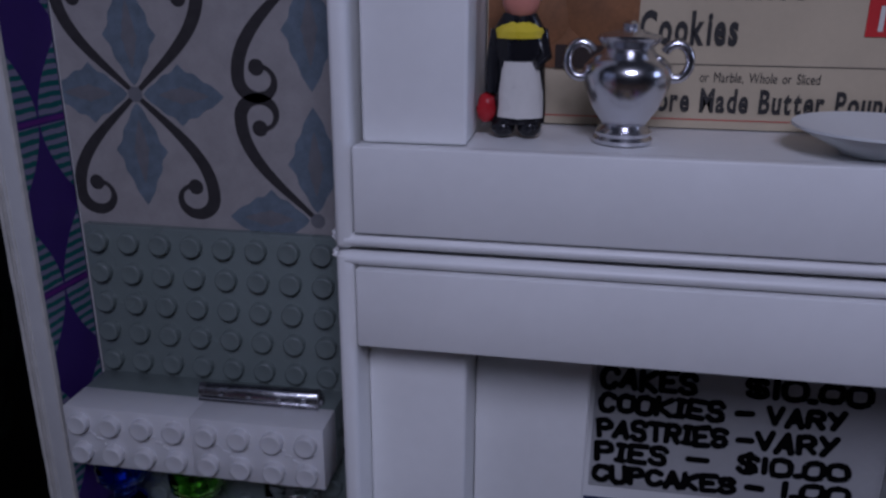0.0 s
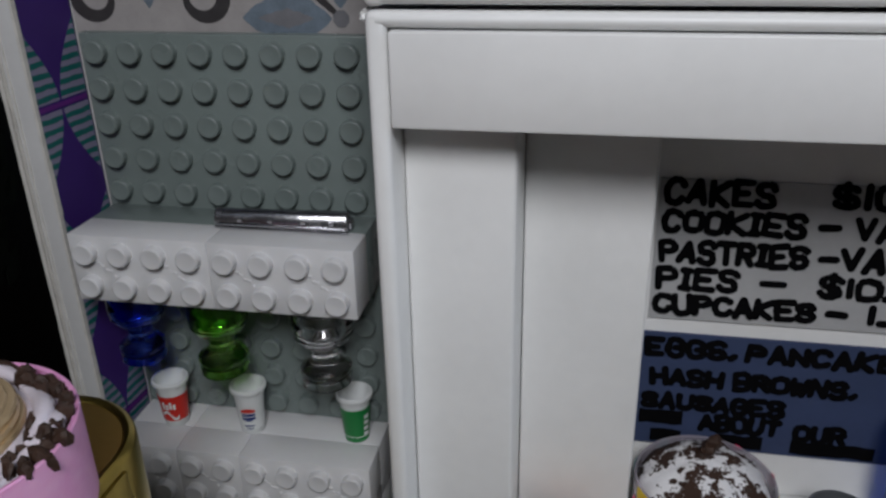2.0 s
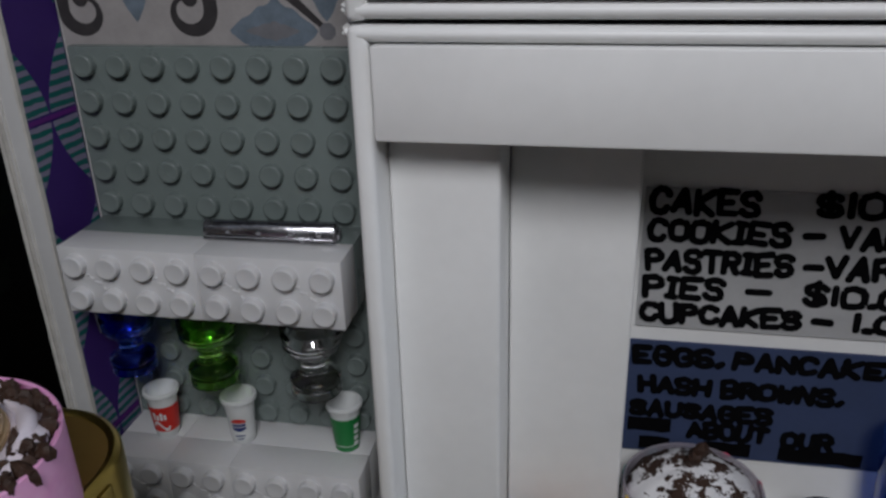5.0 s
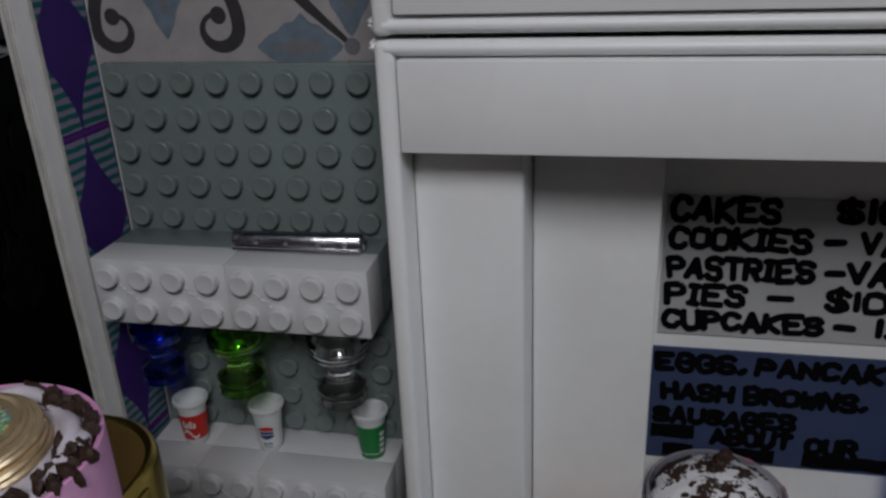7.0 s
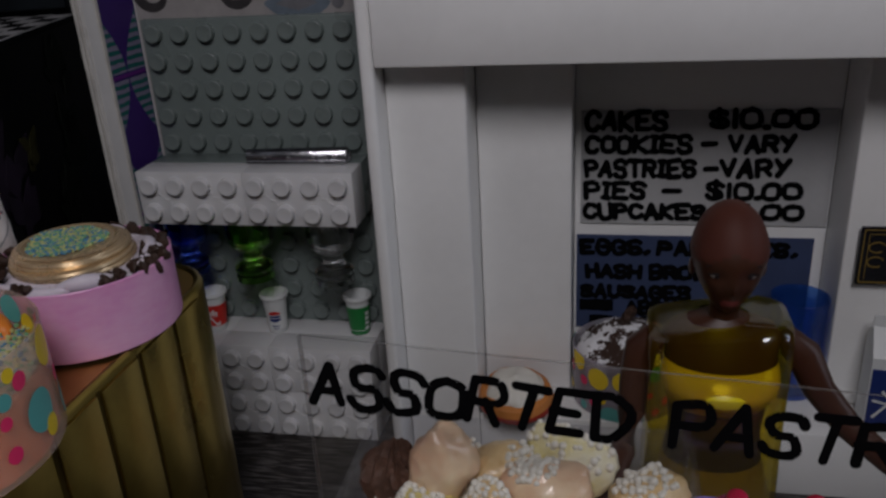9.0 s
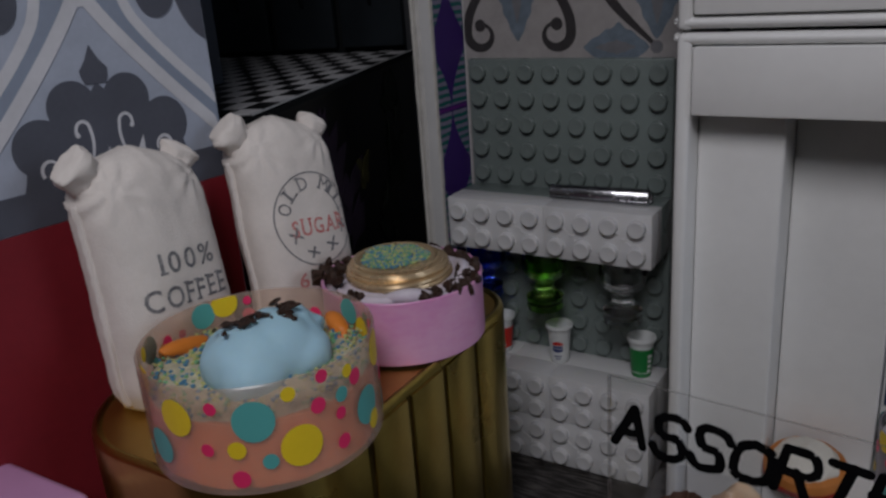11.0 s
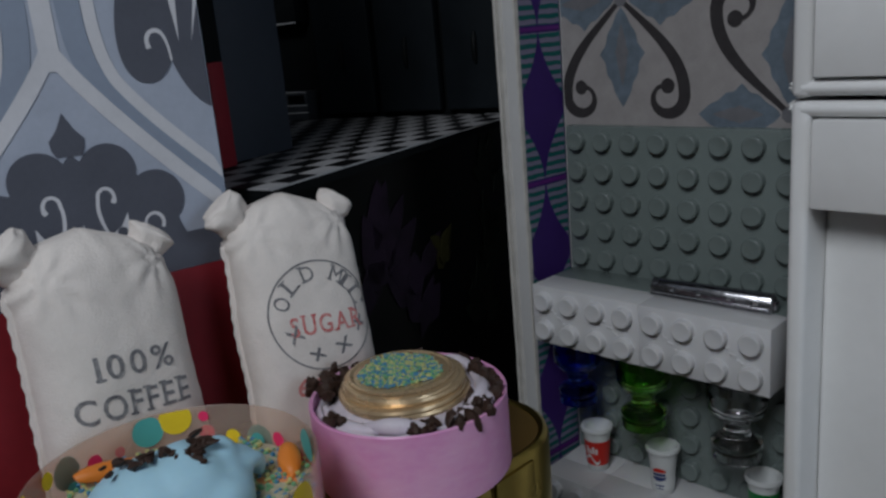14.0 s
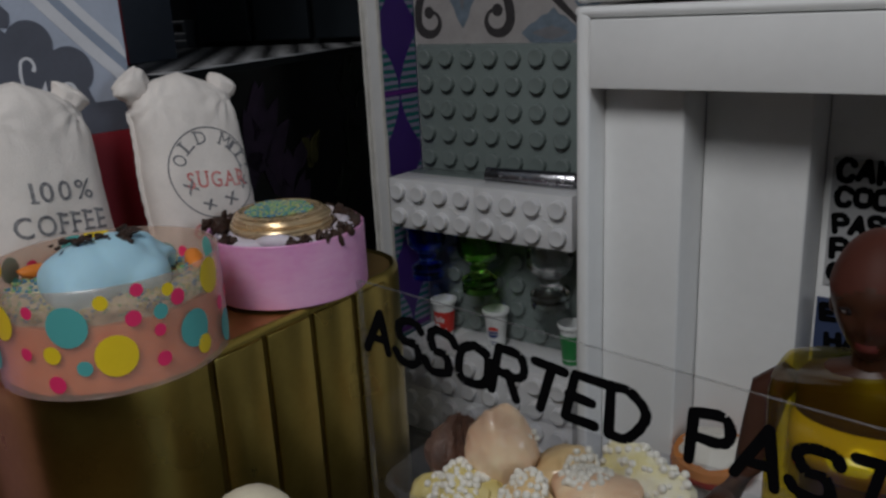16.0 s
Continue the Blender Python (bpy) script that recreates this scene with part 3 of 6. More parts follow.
# purple side wall with its raw white board edge
side = thing("wall_left", "upright white board faced with purple paper of striped teal petals", "wall", kind="structure")
SIDE_AT = pose(-0.2180, 0.3015, 0, 0, 0, 86)       # local x runs back along the wall, -y faces the alcove
side.matrix_basis = SIDE_AT
part("board", one_box(0.0, 0.0350, 0.0008, 0.0145, 0.0, 0.47, bev=0.0008), CARD, side, "white foam board with a rough cut edge")
part("paper", one_box(0.0006, 0.0345, 0.0, 0.0006, 0.0, 0.47), PURPLE, side, "purple paper", smooth=False)
bm = bmesh.new()
rng = random.Random(3)
z = 0.0
while z < 0.47:
    h = rng.uniform(0.008, 0.03)
    box(bm, -0.0005, 0.0006, 0.0130, 0.0147 + rng.uniform(0, 0.0003), z, min(0.47, z + h))
    box(bm, -0.0002, 0.0016 + rng.uniform(0, 0.0008), -0.0003, 0.0010, z, min(0.47, z + h))
    z += h
part("torn_edge", bm, CREAM_EDGE, side, smooth=False)
for k, (yy, wd) in enumerate(((0.0088, 0.0004), (0.0107, 0.0005), (0.0121, 0.0004))):
    bm = bmesh.new()
    z = 0.0
    while z < 0.47:
        h = rng.uniform(0.012, 0.045)
        o = rng.uniform(-0.00015, 0.00015)
        box(bm, -0.0007 - 0.0003 * k, 0.0006, yy + o, yy + o + wd, z, min(0.47, z + h))
        z += h
    part("paper_layer", bm, CREAM_EDGE, side, "thin layered paper edge", smooth=False)
for k in range(7):
    zc = 0.308 - 0.0815 * k + 0.0815 * 2
    for sz in (1, -1):
        for edge, sg in ((0.0018, -1), (0.0340, 1)):
            bm = bmesh.new()
            pts = []
            for i in range(15):
                t = i / 14
                half = abs(edge - 0.0165) * (0.04 + 0.96 * t ** 1.7)
                pts.append((0.0165 + sg * half, zc + sz * (0.0020 + (0.030 if sg < 0 else 0.033) * t)))
            pts += [(edge, zc + sz * (0.0020 + 0.020 * (1 - t))) for t in [0.5, 1.0]]
            flat(bm, pts, -0.0001, thick=0.00008)
            part("striped_petal", bm, PETAL, side, smooth=False)
    bm = bmesh.new()
    flat(bm, [(0.0018, zc - 0.0010), (0.0340, zc - 0.0010), (0.0340, zc + 0.0010), (0.0018, zc + 0.0010)], -0.0002, thick=0.00008)
    part("violet_line", bm, VIOLET, side, smooth=False)

# ---------------------------------------------------------------- doll's house on the left
LA = 6.9
HOUSE_AT = pose(-0.2235, 0.1445, 0.001, 0, 0, 106)      # local x runs along its front, local y goes in


house = thing("doll_house", "dark doll's house with an open black kitchen above a flower-print base", "doll house", at=HOUSE_AT)
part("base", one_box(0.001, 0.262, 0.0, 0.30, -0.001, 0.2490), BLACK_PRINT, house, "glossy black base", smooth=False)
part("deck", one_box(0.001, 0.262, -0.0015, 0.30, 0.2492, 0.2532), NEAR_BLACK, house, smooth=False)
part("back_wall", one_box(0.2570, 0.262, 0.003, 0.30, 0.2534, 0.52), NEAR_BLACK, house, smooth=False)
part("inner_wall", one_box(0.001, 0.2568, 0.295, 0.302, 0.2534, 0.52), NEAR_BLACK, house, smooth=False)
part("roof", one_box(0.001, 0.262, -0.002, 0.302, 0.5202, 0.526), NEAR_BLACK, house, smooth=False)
CX, CY = 0.0195, 0.0114
for mi_, mm, nm in ((0, CHECK_W, "white_chequer"), (1, CHECK_B, "black_chequer")):
    bm = bmesh.new()
    for i in range(14):
        for j in range(25):
            if (i + j) % 2 == mi_:
                box(bm, max(0.002, -0.0042 + i * CX), min(0.2566, -0.0042 + i * CX + CX - 0.0002), j * CY, j * CY + CY - 0.0002, 0.2533, 0.2539)
    tagged(part(nm, bm, mm, house, "checkered kitchen floor", smooth=False), kind="stuff")
part("floor_edge", one_box(0.001, 0.257, -0.0024, -0.0016, 0.2533, 0.2540), CHECK_W, house, "thin pale floor edge", smooth=False)
for i in range(3):
    yy = 0.0010 + i * 0.0535
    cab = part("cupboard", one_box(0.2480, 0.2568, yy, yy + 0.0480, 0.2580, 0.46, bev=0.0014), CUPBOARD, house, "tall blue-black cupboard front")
    bmh = bmesh.new()
    tube(bmh, [(0.2478, yy + 0.0235, 0.2880), (0.2464, yy + 0.0235, 0.2910), (0.2460, yy + 0.0235, 0.2985), (0.2464, yy + 0.0235, 0.3060), (0.2478, yy + 0.0235, 0.3090)], [0.0010, 0.0017, 0.0020, 0.0017, 0.0010], 8)
    part("handle", bmh, NEAR_BLACK, cab, "black bowed handle")
part("tall_panel", one_box(0.0532, 0.1055, 0.0700, 0.0765, 0.2545, 0.50, bev=0.0008), DARK_GREY, house, "slate grey upright panel")
part("red_panel", one_box(0.0430, 0.0530, 0.0630, 0.0765, 0.2545, 0.3050, bev=0.0004), RED_PANEL, house, "dull red strip")
part("dark_panel", one_box(0.0430, 0.0530, 0.0630, 0.0765, 0.3052, 0.50, bev=0.0004), NEAR_BLACK, house, "dark upper strip")
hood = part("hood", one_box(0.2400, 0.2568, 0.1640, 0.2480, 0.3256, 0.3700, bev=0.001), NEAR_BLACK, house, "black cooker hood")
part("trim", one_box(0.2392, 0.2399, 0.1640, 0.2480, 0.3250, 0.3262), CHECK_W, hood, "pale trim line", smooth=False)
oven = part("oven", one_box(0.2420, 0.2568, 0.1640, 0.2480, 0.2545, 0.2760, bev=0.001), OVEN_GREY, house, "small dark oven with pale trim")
for zz in (0.2600, 0.2655, 0.2752):
    part("trim", one_box(0.2411, 0.2419, 0.1642, 0.2478, zz, zz + 0.0009), CHECK_W, oven, "pale trim line", smooth=False)
for yy in (0.1665, 0.1860, 0.2055, 0.2250):
    part("oven_window", one_box(0.2413, 0.2419, yy, yy + 0.0150, 0.2672, 0.2735, bev=0.0003), BLACK_PRINT, oven, "dark oven window")


def bloom(cx, cz, r, n, m, name, rng):
    for k in range(n):
        a = rng.uniform(0.15, 0.85) * math.pi + (0 if k % 3 else math.pi * rng.uniform(-0.3, 0.3))
        bm = bmesh.new()
        petal(bm, cx + rng.uniform(-0.2, 0.2) * r, cz + rng.uniform(-0.6, 0.4) * r, r * rng.uniform(0.7, 1.15), r * rng.uniform(0.22, 0.34), a, -0.0006 - 0.0001 * (k % 4), n=12, wave=0.01)
        part(name, bm, m, house, smooth=False)


rng = random.Random(11)
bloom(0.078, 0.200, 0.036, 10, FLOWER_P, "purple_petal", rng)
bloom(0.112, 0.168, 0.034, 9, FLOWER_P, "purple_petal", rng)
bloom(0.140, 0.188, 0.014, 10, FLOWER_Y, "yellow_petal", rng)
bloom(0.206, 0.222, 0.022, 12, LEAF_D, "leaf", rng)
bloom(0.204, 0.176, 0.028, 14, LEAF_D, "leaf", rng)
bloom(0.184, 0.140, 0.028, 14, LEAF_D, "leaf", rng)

# damask panel
DAM_AT = pose(-0.2231, 0.1270, 0, 0, 0, 90 - LA)
dam = thing("wall_damask", "grey blue damask-print panel with charcoal crowns above a deep red dado", "wall", at=DAM_AT, kind="structure")
part("panel", one_box(-0.30, 0.0, 0.00072, 0.006, 0.0, 0.50), DAM_BLUE, dam, "grey blue paper", smooth=False)
part("dado", one_box(-0.30, -0.0006, 0.0002, 0.0007, 0.0, 0.2315), RED_PANEL, dam, "deep red dado", smooth=False)

part("border", one_box(-0.30, -0.0006, 0.0003, 0.0007, 0.2317, 0.2455), DAM_DARK, dam, "charcoal border strip", smooth=False)


PRINT = [0.0, 0.0]          # centre of the motif that is being drawn


def clip_dam(bm):
    for v in bm.verts:
        v.co.x, v.co.z = PRINT[0] + (v.co.x - PRINT[0]) * 0.93, PRINT[1] + (v.co.z - PRINT[1]) * 0.93
        v.co.y = 0.0004 + (v.co.y - 0.0007) * 0.06
        v.co.x = min(-0.0004, max(-0.2996, v.co.x))
        v.co.z = max(0.2318, v.co.z)


def disc(bm, x, z, r, y, n=24):
    flat(bm, [(x + r * math.cos(2 * math.pi * k / n), z + r * math.sin(2 * math.pi * k / n)) for k in range(n)], y, thick=0.0002)


def damask(cx, cz):
    PRINT[:] = [cx, cz]
    # ogee bands that cross at (cx, cz) and swing round the crown below
    for sg in (1, -1):
        inner = bez((0.0, 0.006), (0.006, -0.006), (0.025, -0.029), (0.060, -0.064), 16)
        outer = bez((0.0185, 0.068), (0.0170, 0.030), (0.0130, 0.010), (0.0215, -0.007), 14) + bez((0.0215, -0.007), (0.0285, -0.018), (0.044, -0.034), (0.066, -0.055), 10)[1:]
        middle = bez((0.0105, 0.068), (0.0095, 0.030), (0.0065, 0.008), (0.0145, -0.0065), 14) + bez((0.0145, -0.0065), (0.023, -0.017), (0.040, -0.036), (0.063, -0.060), 10)[1:]
        for pts, wd, m, lift in ((middle, 0.0085, DAM_MID, 0.0008), (inner, 0.0058, DAM_PALE, 0.0005), (outer, 0.0046, DAM_PALE, 0.0006)):
            bm = bmesh.new()
            ribbon(bm, [(cx + sg * a, cz + b) for a, b in pts], [wd] * len(pts), lift - 0.0004, thick=0.0003)
            clip_dam(bm)
            part("band", bm, m, dam, smooth=False)
    bm = bmesh.new()
    ribbon(bm, [(cx, cz - 0.002), (cx, cz + 0.030), (cx, cz + 0.068)], [0.0072, 0.0070, 0.0080], -0.0001, thick=0.0003)
    clip_dam(bm)
    part("band", bm, DAM_PALE, dam, smooth=False)
    # crown: a spade over four lobes
    zt = cz - 0.0167
    bm = bmesh.new()
    flat(bm, [(cx + a, zt + b) for a, b in ((0, 0), (0.0030, -0.0060), (0.0063, -0.0100), (0.0058, -0.0135), (0.0046, -0.0160), (-0.0046, -0.0160), (-0.0058, -0.0135), (-0.0063, -0.0100), (-0.0030, -0.0060))], 0.0000)
    lobes = []
    for k in range(15):
        a = radians(150 - 165 * k / 14)
        lobes.append((0.0123 + 0.0108 * math.cos(a), -0.0238 + 0.0108 * math.sin(a)))
    for k in range(17):
        a = radians(118 - 165 * k / 16)
        lobes.append((0.0285 + 0.0116 * math.cos(a), -0.0375 + 0.0118 * math.sin(a)))
    lobes += [(0.0375, -0.0500), (0.0400, -0.0560)]
    half = [(0.0, -0.0150)] + lobes + [(0.0, -0.0560)]
    for sg in (1, -1):
        flat(bm, [(cx + sg * a, zt + b) for a, b in half], 0.0001)
    clip_dam(bm)
    part("crown", bm, DAM_DARK, dam, smooth=False)
    # pale hooks and a small wedge inside the crown
    for sg in (1, -1):
        bm = bmesh.new()
        pts = bez((0.0135, -0.0560), (0.0085, -0.0500), (0.0050, -0.0400), (0.0067, -0.0340), 12)
        for i in range(1, 12):
            a = math.pi - i / 11 * 1.25 * math.pi
            pts.append((0.0098 + 0.0031 * math.cos(a), -0.0335 + 0.0036 * math.sin(a)))
        n = len(pts)
        ribbon(bm, [(cx + sg * a, zt + b) for a, b in pts], [0.0006 + 0.0008 * min(1, i / 8) for i in range(n - 2)] + [0.0021, 0.0017], -0.0004, thick=0.0002)
        clip_dam(bm)
        part("curl", bm, DAM_PALE, dam, smooth=False)
        bm = bmesh.new()
        pts = [(0.0266 + 0.0036 * math.cos(a), -0.0468 + 0.0040 * math.sin(a)) for a in [radians(200 - 235 * k / 12) for k in range(13)]]
        ribbon(bm, [(cx + sg * a, zt + b) for a, b in pts], [0.0009 + 0.0006 * min(1, i / 8) for i in range(13)], -0.0004, thick=0.0002)
        clip_dam(bm)
        part("curl", bm, DAM_PALE, dam, smooth=False)
        bm = bmesh.new()
        flat(bm, [(cx + sg * a, zt + b) for a, b in ((0.0098, -0.0478), (0.0138, -0.0455), (0.0168, -0.0405), (0.0170, -0.0500), (0.0150, -0.0550), (0.0132, -0.0550))], -0.0004, thick=0.0002)
        clip_dam(bm)
        part("curl", bm, DAM_PALE, dam, smooth=False)
        for dx, dz, r in ((0.0138, -0.0478, 0.0019), (0.0152, -0.0520, 0.0013)):
            bm = bmesh.new()
            disc(bm, cx + sg * dx, zt + dz, r, -0.0007)
            clip_dam(bm)
            part("dark_spot", bm, DAM_DARK, dam, smooth=False)
    bm = bmesh.new()
    flat(bm, [(cx, zt - 0.0420), (cx + 0.0026, zt - 0.0540), (cx - 0.0026, zt - 0.0540)], -0.0004, thick=0.0002)
    clip_dam(bm)
    part("wedge", bm, DAM_PALE, dam, smooth=False)


def teardrop(cx, cz):
    """Dark scrolled leaf that hangs between two bands, mirrored about cx."""
    PRINT[:] = [cx, cz]
    for sg in (1, -1):
        bm = bmesh.new()
        pts = bez((0.022, 0.062), (0.036, 0.050), (0.0445, 0.010), (0.0300, 0.0055), 16) + bez((0.0300, 0.0055), (0.0235, 0.0035), (0.0190, 0.0090), (0.0177, 0.0133), 8)[1:]
        pts += bez((0.0177, 0.0133), (0.0150, 0.004), (0.0095, -0.0065), (0.0, -0.0075), 8)[1:] + [(0.0, 0.062)]
        flat(bm, [(cx + sg * a, cz + b) for a, b in pts], -0.0001 + 0.0002 * (sg > 0), thick=0.0003)
        clip_dam(bm)
        part("leaf", bm, DAM_DARK, dam, smooth=False)
        bm = bmesh.new()
        pts = bez((0.0177, 0.0128), (0.0180, 0.0200), (0.0195, 0.0255), (0.0235, 0.0245), 10) + bez((0.0235, 0.0245), (0.0262, 0.0238), (0.0268, 0.0210), (0.0258, 0.0180), 6)[1:]
        ribbon(bm, [(cx + sg * a, cz + b) for a, b in pts], [0.0008 + 0.0009 * min(1, i / 10) for i in range(len(pts) - 1)] + [0.0021], -0.0006, thick=0.0002)
        clip_dam(bm)
        part("curl", bm, DAM_PALE, dam, smooth=False)
        for q in (((0.0136, 0.0200), (0.0126, 0.0360), (0.0150, 0.0480), (0.0165, 0.0480), (0.0152, 0.0340)), ((0.0084, 0.0200), (0.0040, 0.0340), (0.0030, 0.0480), (0.0042, 0.0480), (0.0056, 0.0340))):
            bm = bmesh.new()
            flat(bm, [(cx + sg * a, cz + b) for a, b in q], -0.0006, thick=0.0002)
            clip_dam(bm)
            part("wedge", bm, DAM_PALE, dam, smooth=False)


for cx, cz in ((-0.0540, 0.3105), (-0.1693, 0.3105)):
    damask(cx, cz)
for cx, cz in ((0.0035, 0.2970), (-0.1118, 0.2970)):
    teardrop(cx, cz)

# ---------------------------------------------------------------- white box hutch
HX0, HX1 = -0.0572, 0.2752
FY = 0.2529


def hutch(name, z0, z1, lip0, lip1, ridge0, ridge1, label):
    h = thing(name, label, "display box")
    part("side_panel", one_box(HX0, -0.0504, FY + 0.0008, WY - 0.0005, z0, z1 - 0.001, bev=0.0022, seg=3), WHITE_BOARD, h)
    part("side_panel", one_box(0.2684, HX1, FY + 0.0008, WY - 0.0005, z0, z1 - 0.001, bev=0.0022, seg=3), WHITE_BOARD, h)
    part("lip", one_box(-0.0494, 0.2674, FY - 0.0004, FY + 0.006, lip0, lip1, bev=0.0009), WHITE_BOARD, h, "smooth folded front lip")
    bm = bmesh.new()
    zc, r = (ridge0 + ridge1) / 2, (ridge1 - ridge0) / 2
    pts = [(-0.0535, FY + 0.0045, zc), (0.2720, FY + 0.0045, zc)]
    tube(bm, pts, [r, r], 16, flat=1.45)
    part("ridge", bm, WHITE_BOARD, h, "rounded folded rim")
    bm = bmesh.new()
    tube(bm, [(-0.0575, FY + 0.011, zc), (-0.0575, WY - 0.004, zc)], [r, r], 14, flat=1.0)
    blob(bm, pose(-0.0565, FY + 0.0085, zc), (r * 1.25, r * 1.5, r * 0.98), 4, rough=0.34, freq=3.2, seed=z0)
    part("corner_fold", bm, WHITE_BOARD, h, "crumpled wrapped corner")
    return h


low = hutch("display_box", 0.0, 0.2776, 0.2395, 0.2708, 0.2713, 0.2768, "white glossy gift box standing as a stepped shop front")
part("column", one_box(-0.0502, -0.0098, 0.2708, 0.3364, 0.0, 0.2650, bev=0.0016, seg=3), WHITE_BOARD, low, "white square column")
part("column", one_box(-0.0095, 0.0403, 0.2995, 0.3364, 0.0405, 0.2650, bev=0.0012, seg=3), WHITE_BOARD, low, "white square column")
part("column", one_box(0.1790, 0.2265, 0.2995, 0.3364, 0.0405, 0.2650, bev=0.0012, seg=3), WHITE_BOARD, low, "white square column")
part("column", one_box(0.2285, 0.2682, 0.2708, 0.3364, 0.0, 0.2650, bev=0.0016, seg=3), WHITE_BOARD, low, "white square column")
part("ledge", one_box(-0.0092, 0.2280, 0.2690, 0.3363, 0.0, 0.0400, bev=0.0012), WHITE_BOARD, low, "white plinth ledge")
part("top_board", one_box(-0.0488, 0.2668, FY + 0.008, 0.3363, 0.2654, 0.2704), WHITE_BOARD, low, smooth=False)
part("back_liner", one_box(0.0408, 0.1787, 0.3352, 0.3363, 0.0404, 0.2650), WHITE_BOARD, low, smooth=False)

up = hutch("display_box", 0.2780, 0.5000, 0.2848, 0.3168, 0.2784, 0.2840, "white glossy gift box stacked on the shop front as shelf")
part("shelf_board", one_box(-0.0488, 0.2668, FY + 0.0062, 0.3363, 0.2846, 0.3164), WHITE_BOARD, up, smooth=False)
part("column", one_box(-0.0475, -0.0095, 0.2600, 0.3363, 0.3168, 0.4985, bev=0.0016, seg=3), WHITE_BOARD, up, "white square column")
part("column", one_box(0.2280, 0.2660, 0.2600, 0.3363, 0.3168, 0.4985, bev=0.0016, seg=3), WHITE_BOARD, up, "white square column")

# menu cards, hand lettered
RN = random.Random(21)
card = thing("menu_card", "white hand-lettered price card taped in the recess", "sign")
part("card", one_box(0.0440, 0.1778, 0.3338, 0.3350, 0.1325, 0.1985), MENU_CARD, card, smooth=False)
for s, x0, x1, z, h in (("CAKES", 0.0462, 0.0905, 0.1875, 0.0105), ("$10.00", 0.1120, 0.1665, 0.1885, 0.0100), ("COOKIES -", 0.0460, 0.1170, 0.1745, 0.0098),
                        ("VARY", 0.1225, 0.1575, 0.1750, 0.0092), ("PASTRIES -", 0.0460, 0.1185, 0.1605, 0.0098), ("VARY", 0.1195, 0.1560, 0.1610, 0.0100),
                        ("PIES", 0.0460, 0.0805, 0.1475, 0.0098), ("-", 0.0890, 0.1000, 0.1470, 0.0100), ("$10.00", 0.1130, 0.1630, 0.1480, 0.0090),
                        ("CUPCAKES -", 0.0455, 0.1260, 0.1355, 0.0088), ("1.00", 0.1345, 0.1650, 0.1360, 0.0088)):
    bm = bmesh.new()
    pen(bm, s, x0 + 0.001, z + 0.0008, h * 0.88, x1 - x0 - 0.002, 0.0031, 0.10, 0.33345, RN)
    part("lettering", bm, MARKER, card, "black marker writing", smooth=False)
card = thing("menu_card", "dark blue hand-lettered breakfast card taped in the recess", "sign")
part("card", one_box(0.0420, 0.1730, 0.3338, 0.3350, 0.0640, 0.1250), BLUE_CARD, card, smooth=False)
for s, x0, x1, z, h in (("EGGS, PANCAKES,", 0.0440, 0.1640, 0.1130, 0.0085), ("HASH BROWNS,", 0.0475, 0.1365, 0.0975, 0.0085), ("SAUSAGES", 0.0445, 0.1085, 0.0845, 0.0080), ("ABOUT", 0.0715, 0.1080, 0.0740, 0.0085), ("OUR", 0.1140, 0.1365, 0.0725, 0.0085)):
    bm = bmesh.new()
    pen(bm, s, x0 + 0.001, z + 0.0008, h * 0.88, x1 - x0 - 0.002, 0.0031, 0.10, 0.33345, RN)
    part("lettering", bm, MARKER, card, "black marker writing", smooth=False)
for zz, hh, words in ((0.0795, 0.0078, ((0.0440, 0.0640),)), (0.0690, 0.0072, ((0.0500, 0.0640), (0.0800, 0.1010), (0.1135, 0.1500)))):
    for x0, x1 in words:
        bm = bmesh.new()
        n = int((x1 - x0) / 0.004)
        for k, f in enumerate((-0.3, 0.0, 0.3)):
            ribbon(bm, [(x0 + (x1 - x0) * q / n, zz + f * hh + RN.uniform(-0.0004, 0.0004)) for q in range(n + 1)], [hh * 0.40 * RN.uniform(0.85, 1.1) for q in range(n + 1)], 0.33345 - 0.00003 * k)
        tagged(part("scrawl", bm, MARKER, card, "black marker scrawl", smooth=False), kind="stuff")


# ---------------------------------------------------------------- toy bricks
PX0, BX0, PYF = -0.2097, -0.2083, 0.3285      # left edges of the base plate and the bricks, and the plate's front face
U, UX = 0.016, 0.0164      # stud pitch in height and along the wall


def stud(bm, x, y, z):
    """A round stud that points to -y."""
    lathe(bm, [(0.0052, 0), (0.0051, 0.0033), (0.0050, 0.0037), (0.0047, 0.0040), (0.0043, 0.0041), (0.0039, 0.0040), (0, 0.0039)], 28, pose(x, y, z, 90, 0, 0))


bm = bmesh.new()
box(bm, PX0, PX0 + 8 * UX, PYF, PYF + 0.0055, 0.0002, 16 * U, bev=0.0012)
for i in range(8):
    for k in range(16):
        if k >= 11 or 4 <= k <= 8:
            stud(bm, PX0 + UX * (i + 0.5), PYF, U * (k + 0.5))
tagged(part("base_plate", bm, GREY_BRICK, None, "upright grey studded toy base plate against the wall"), category="base plate")

BY, BU = PYF - 0.0185, 0.01626


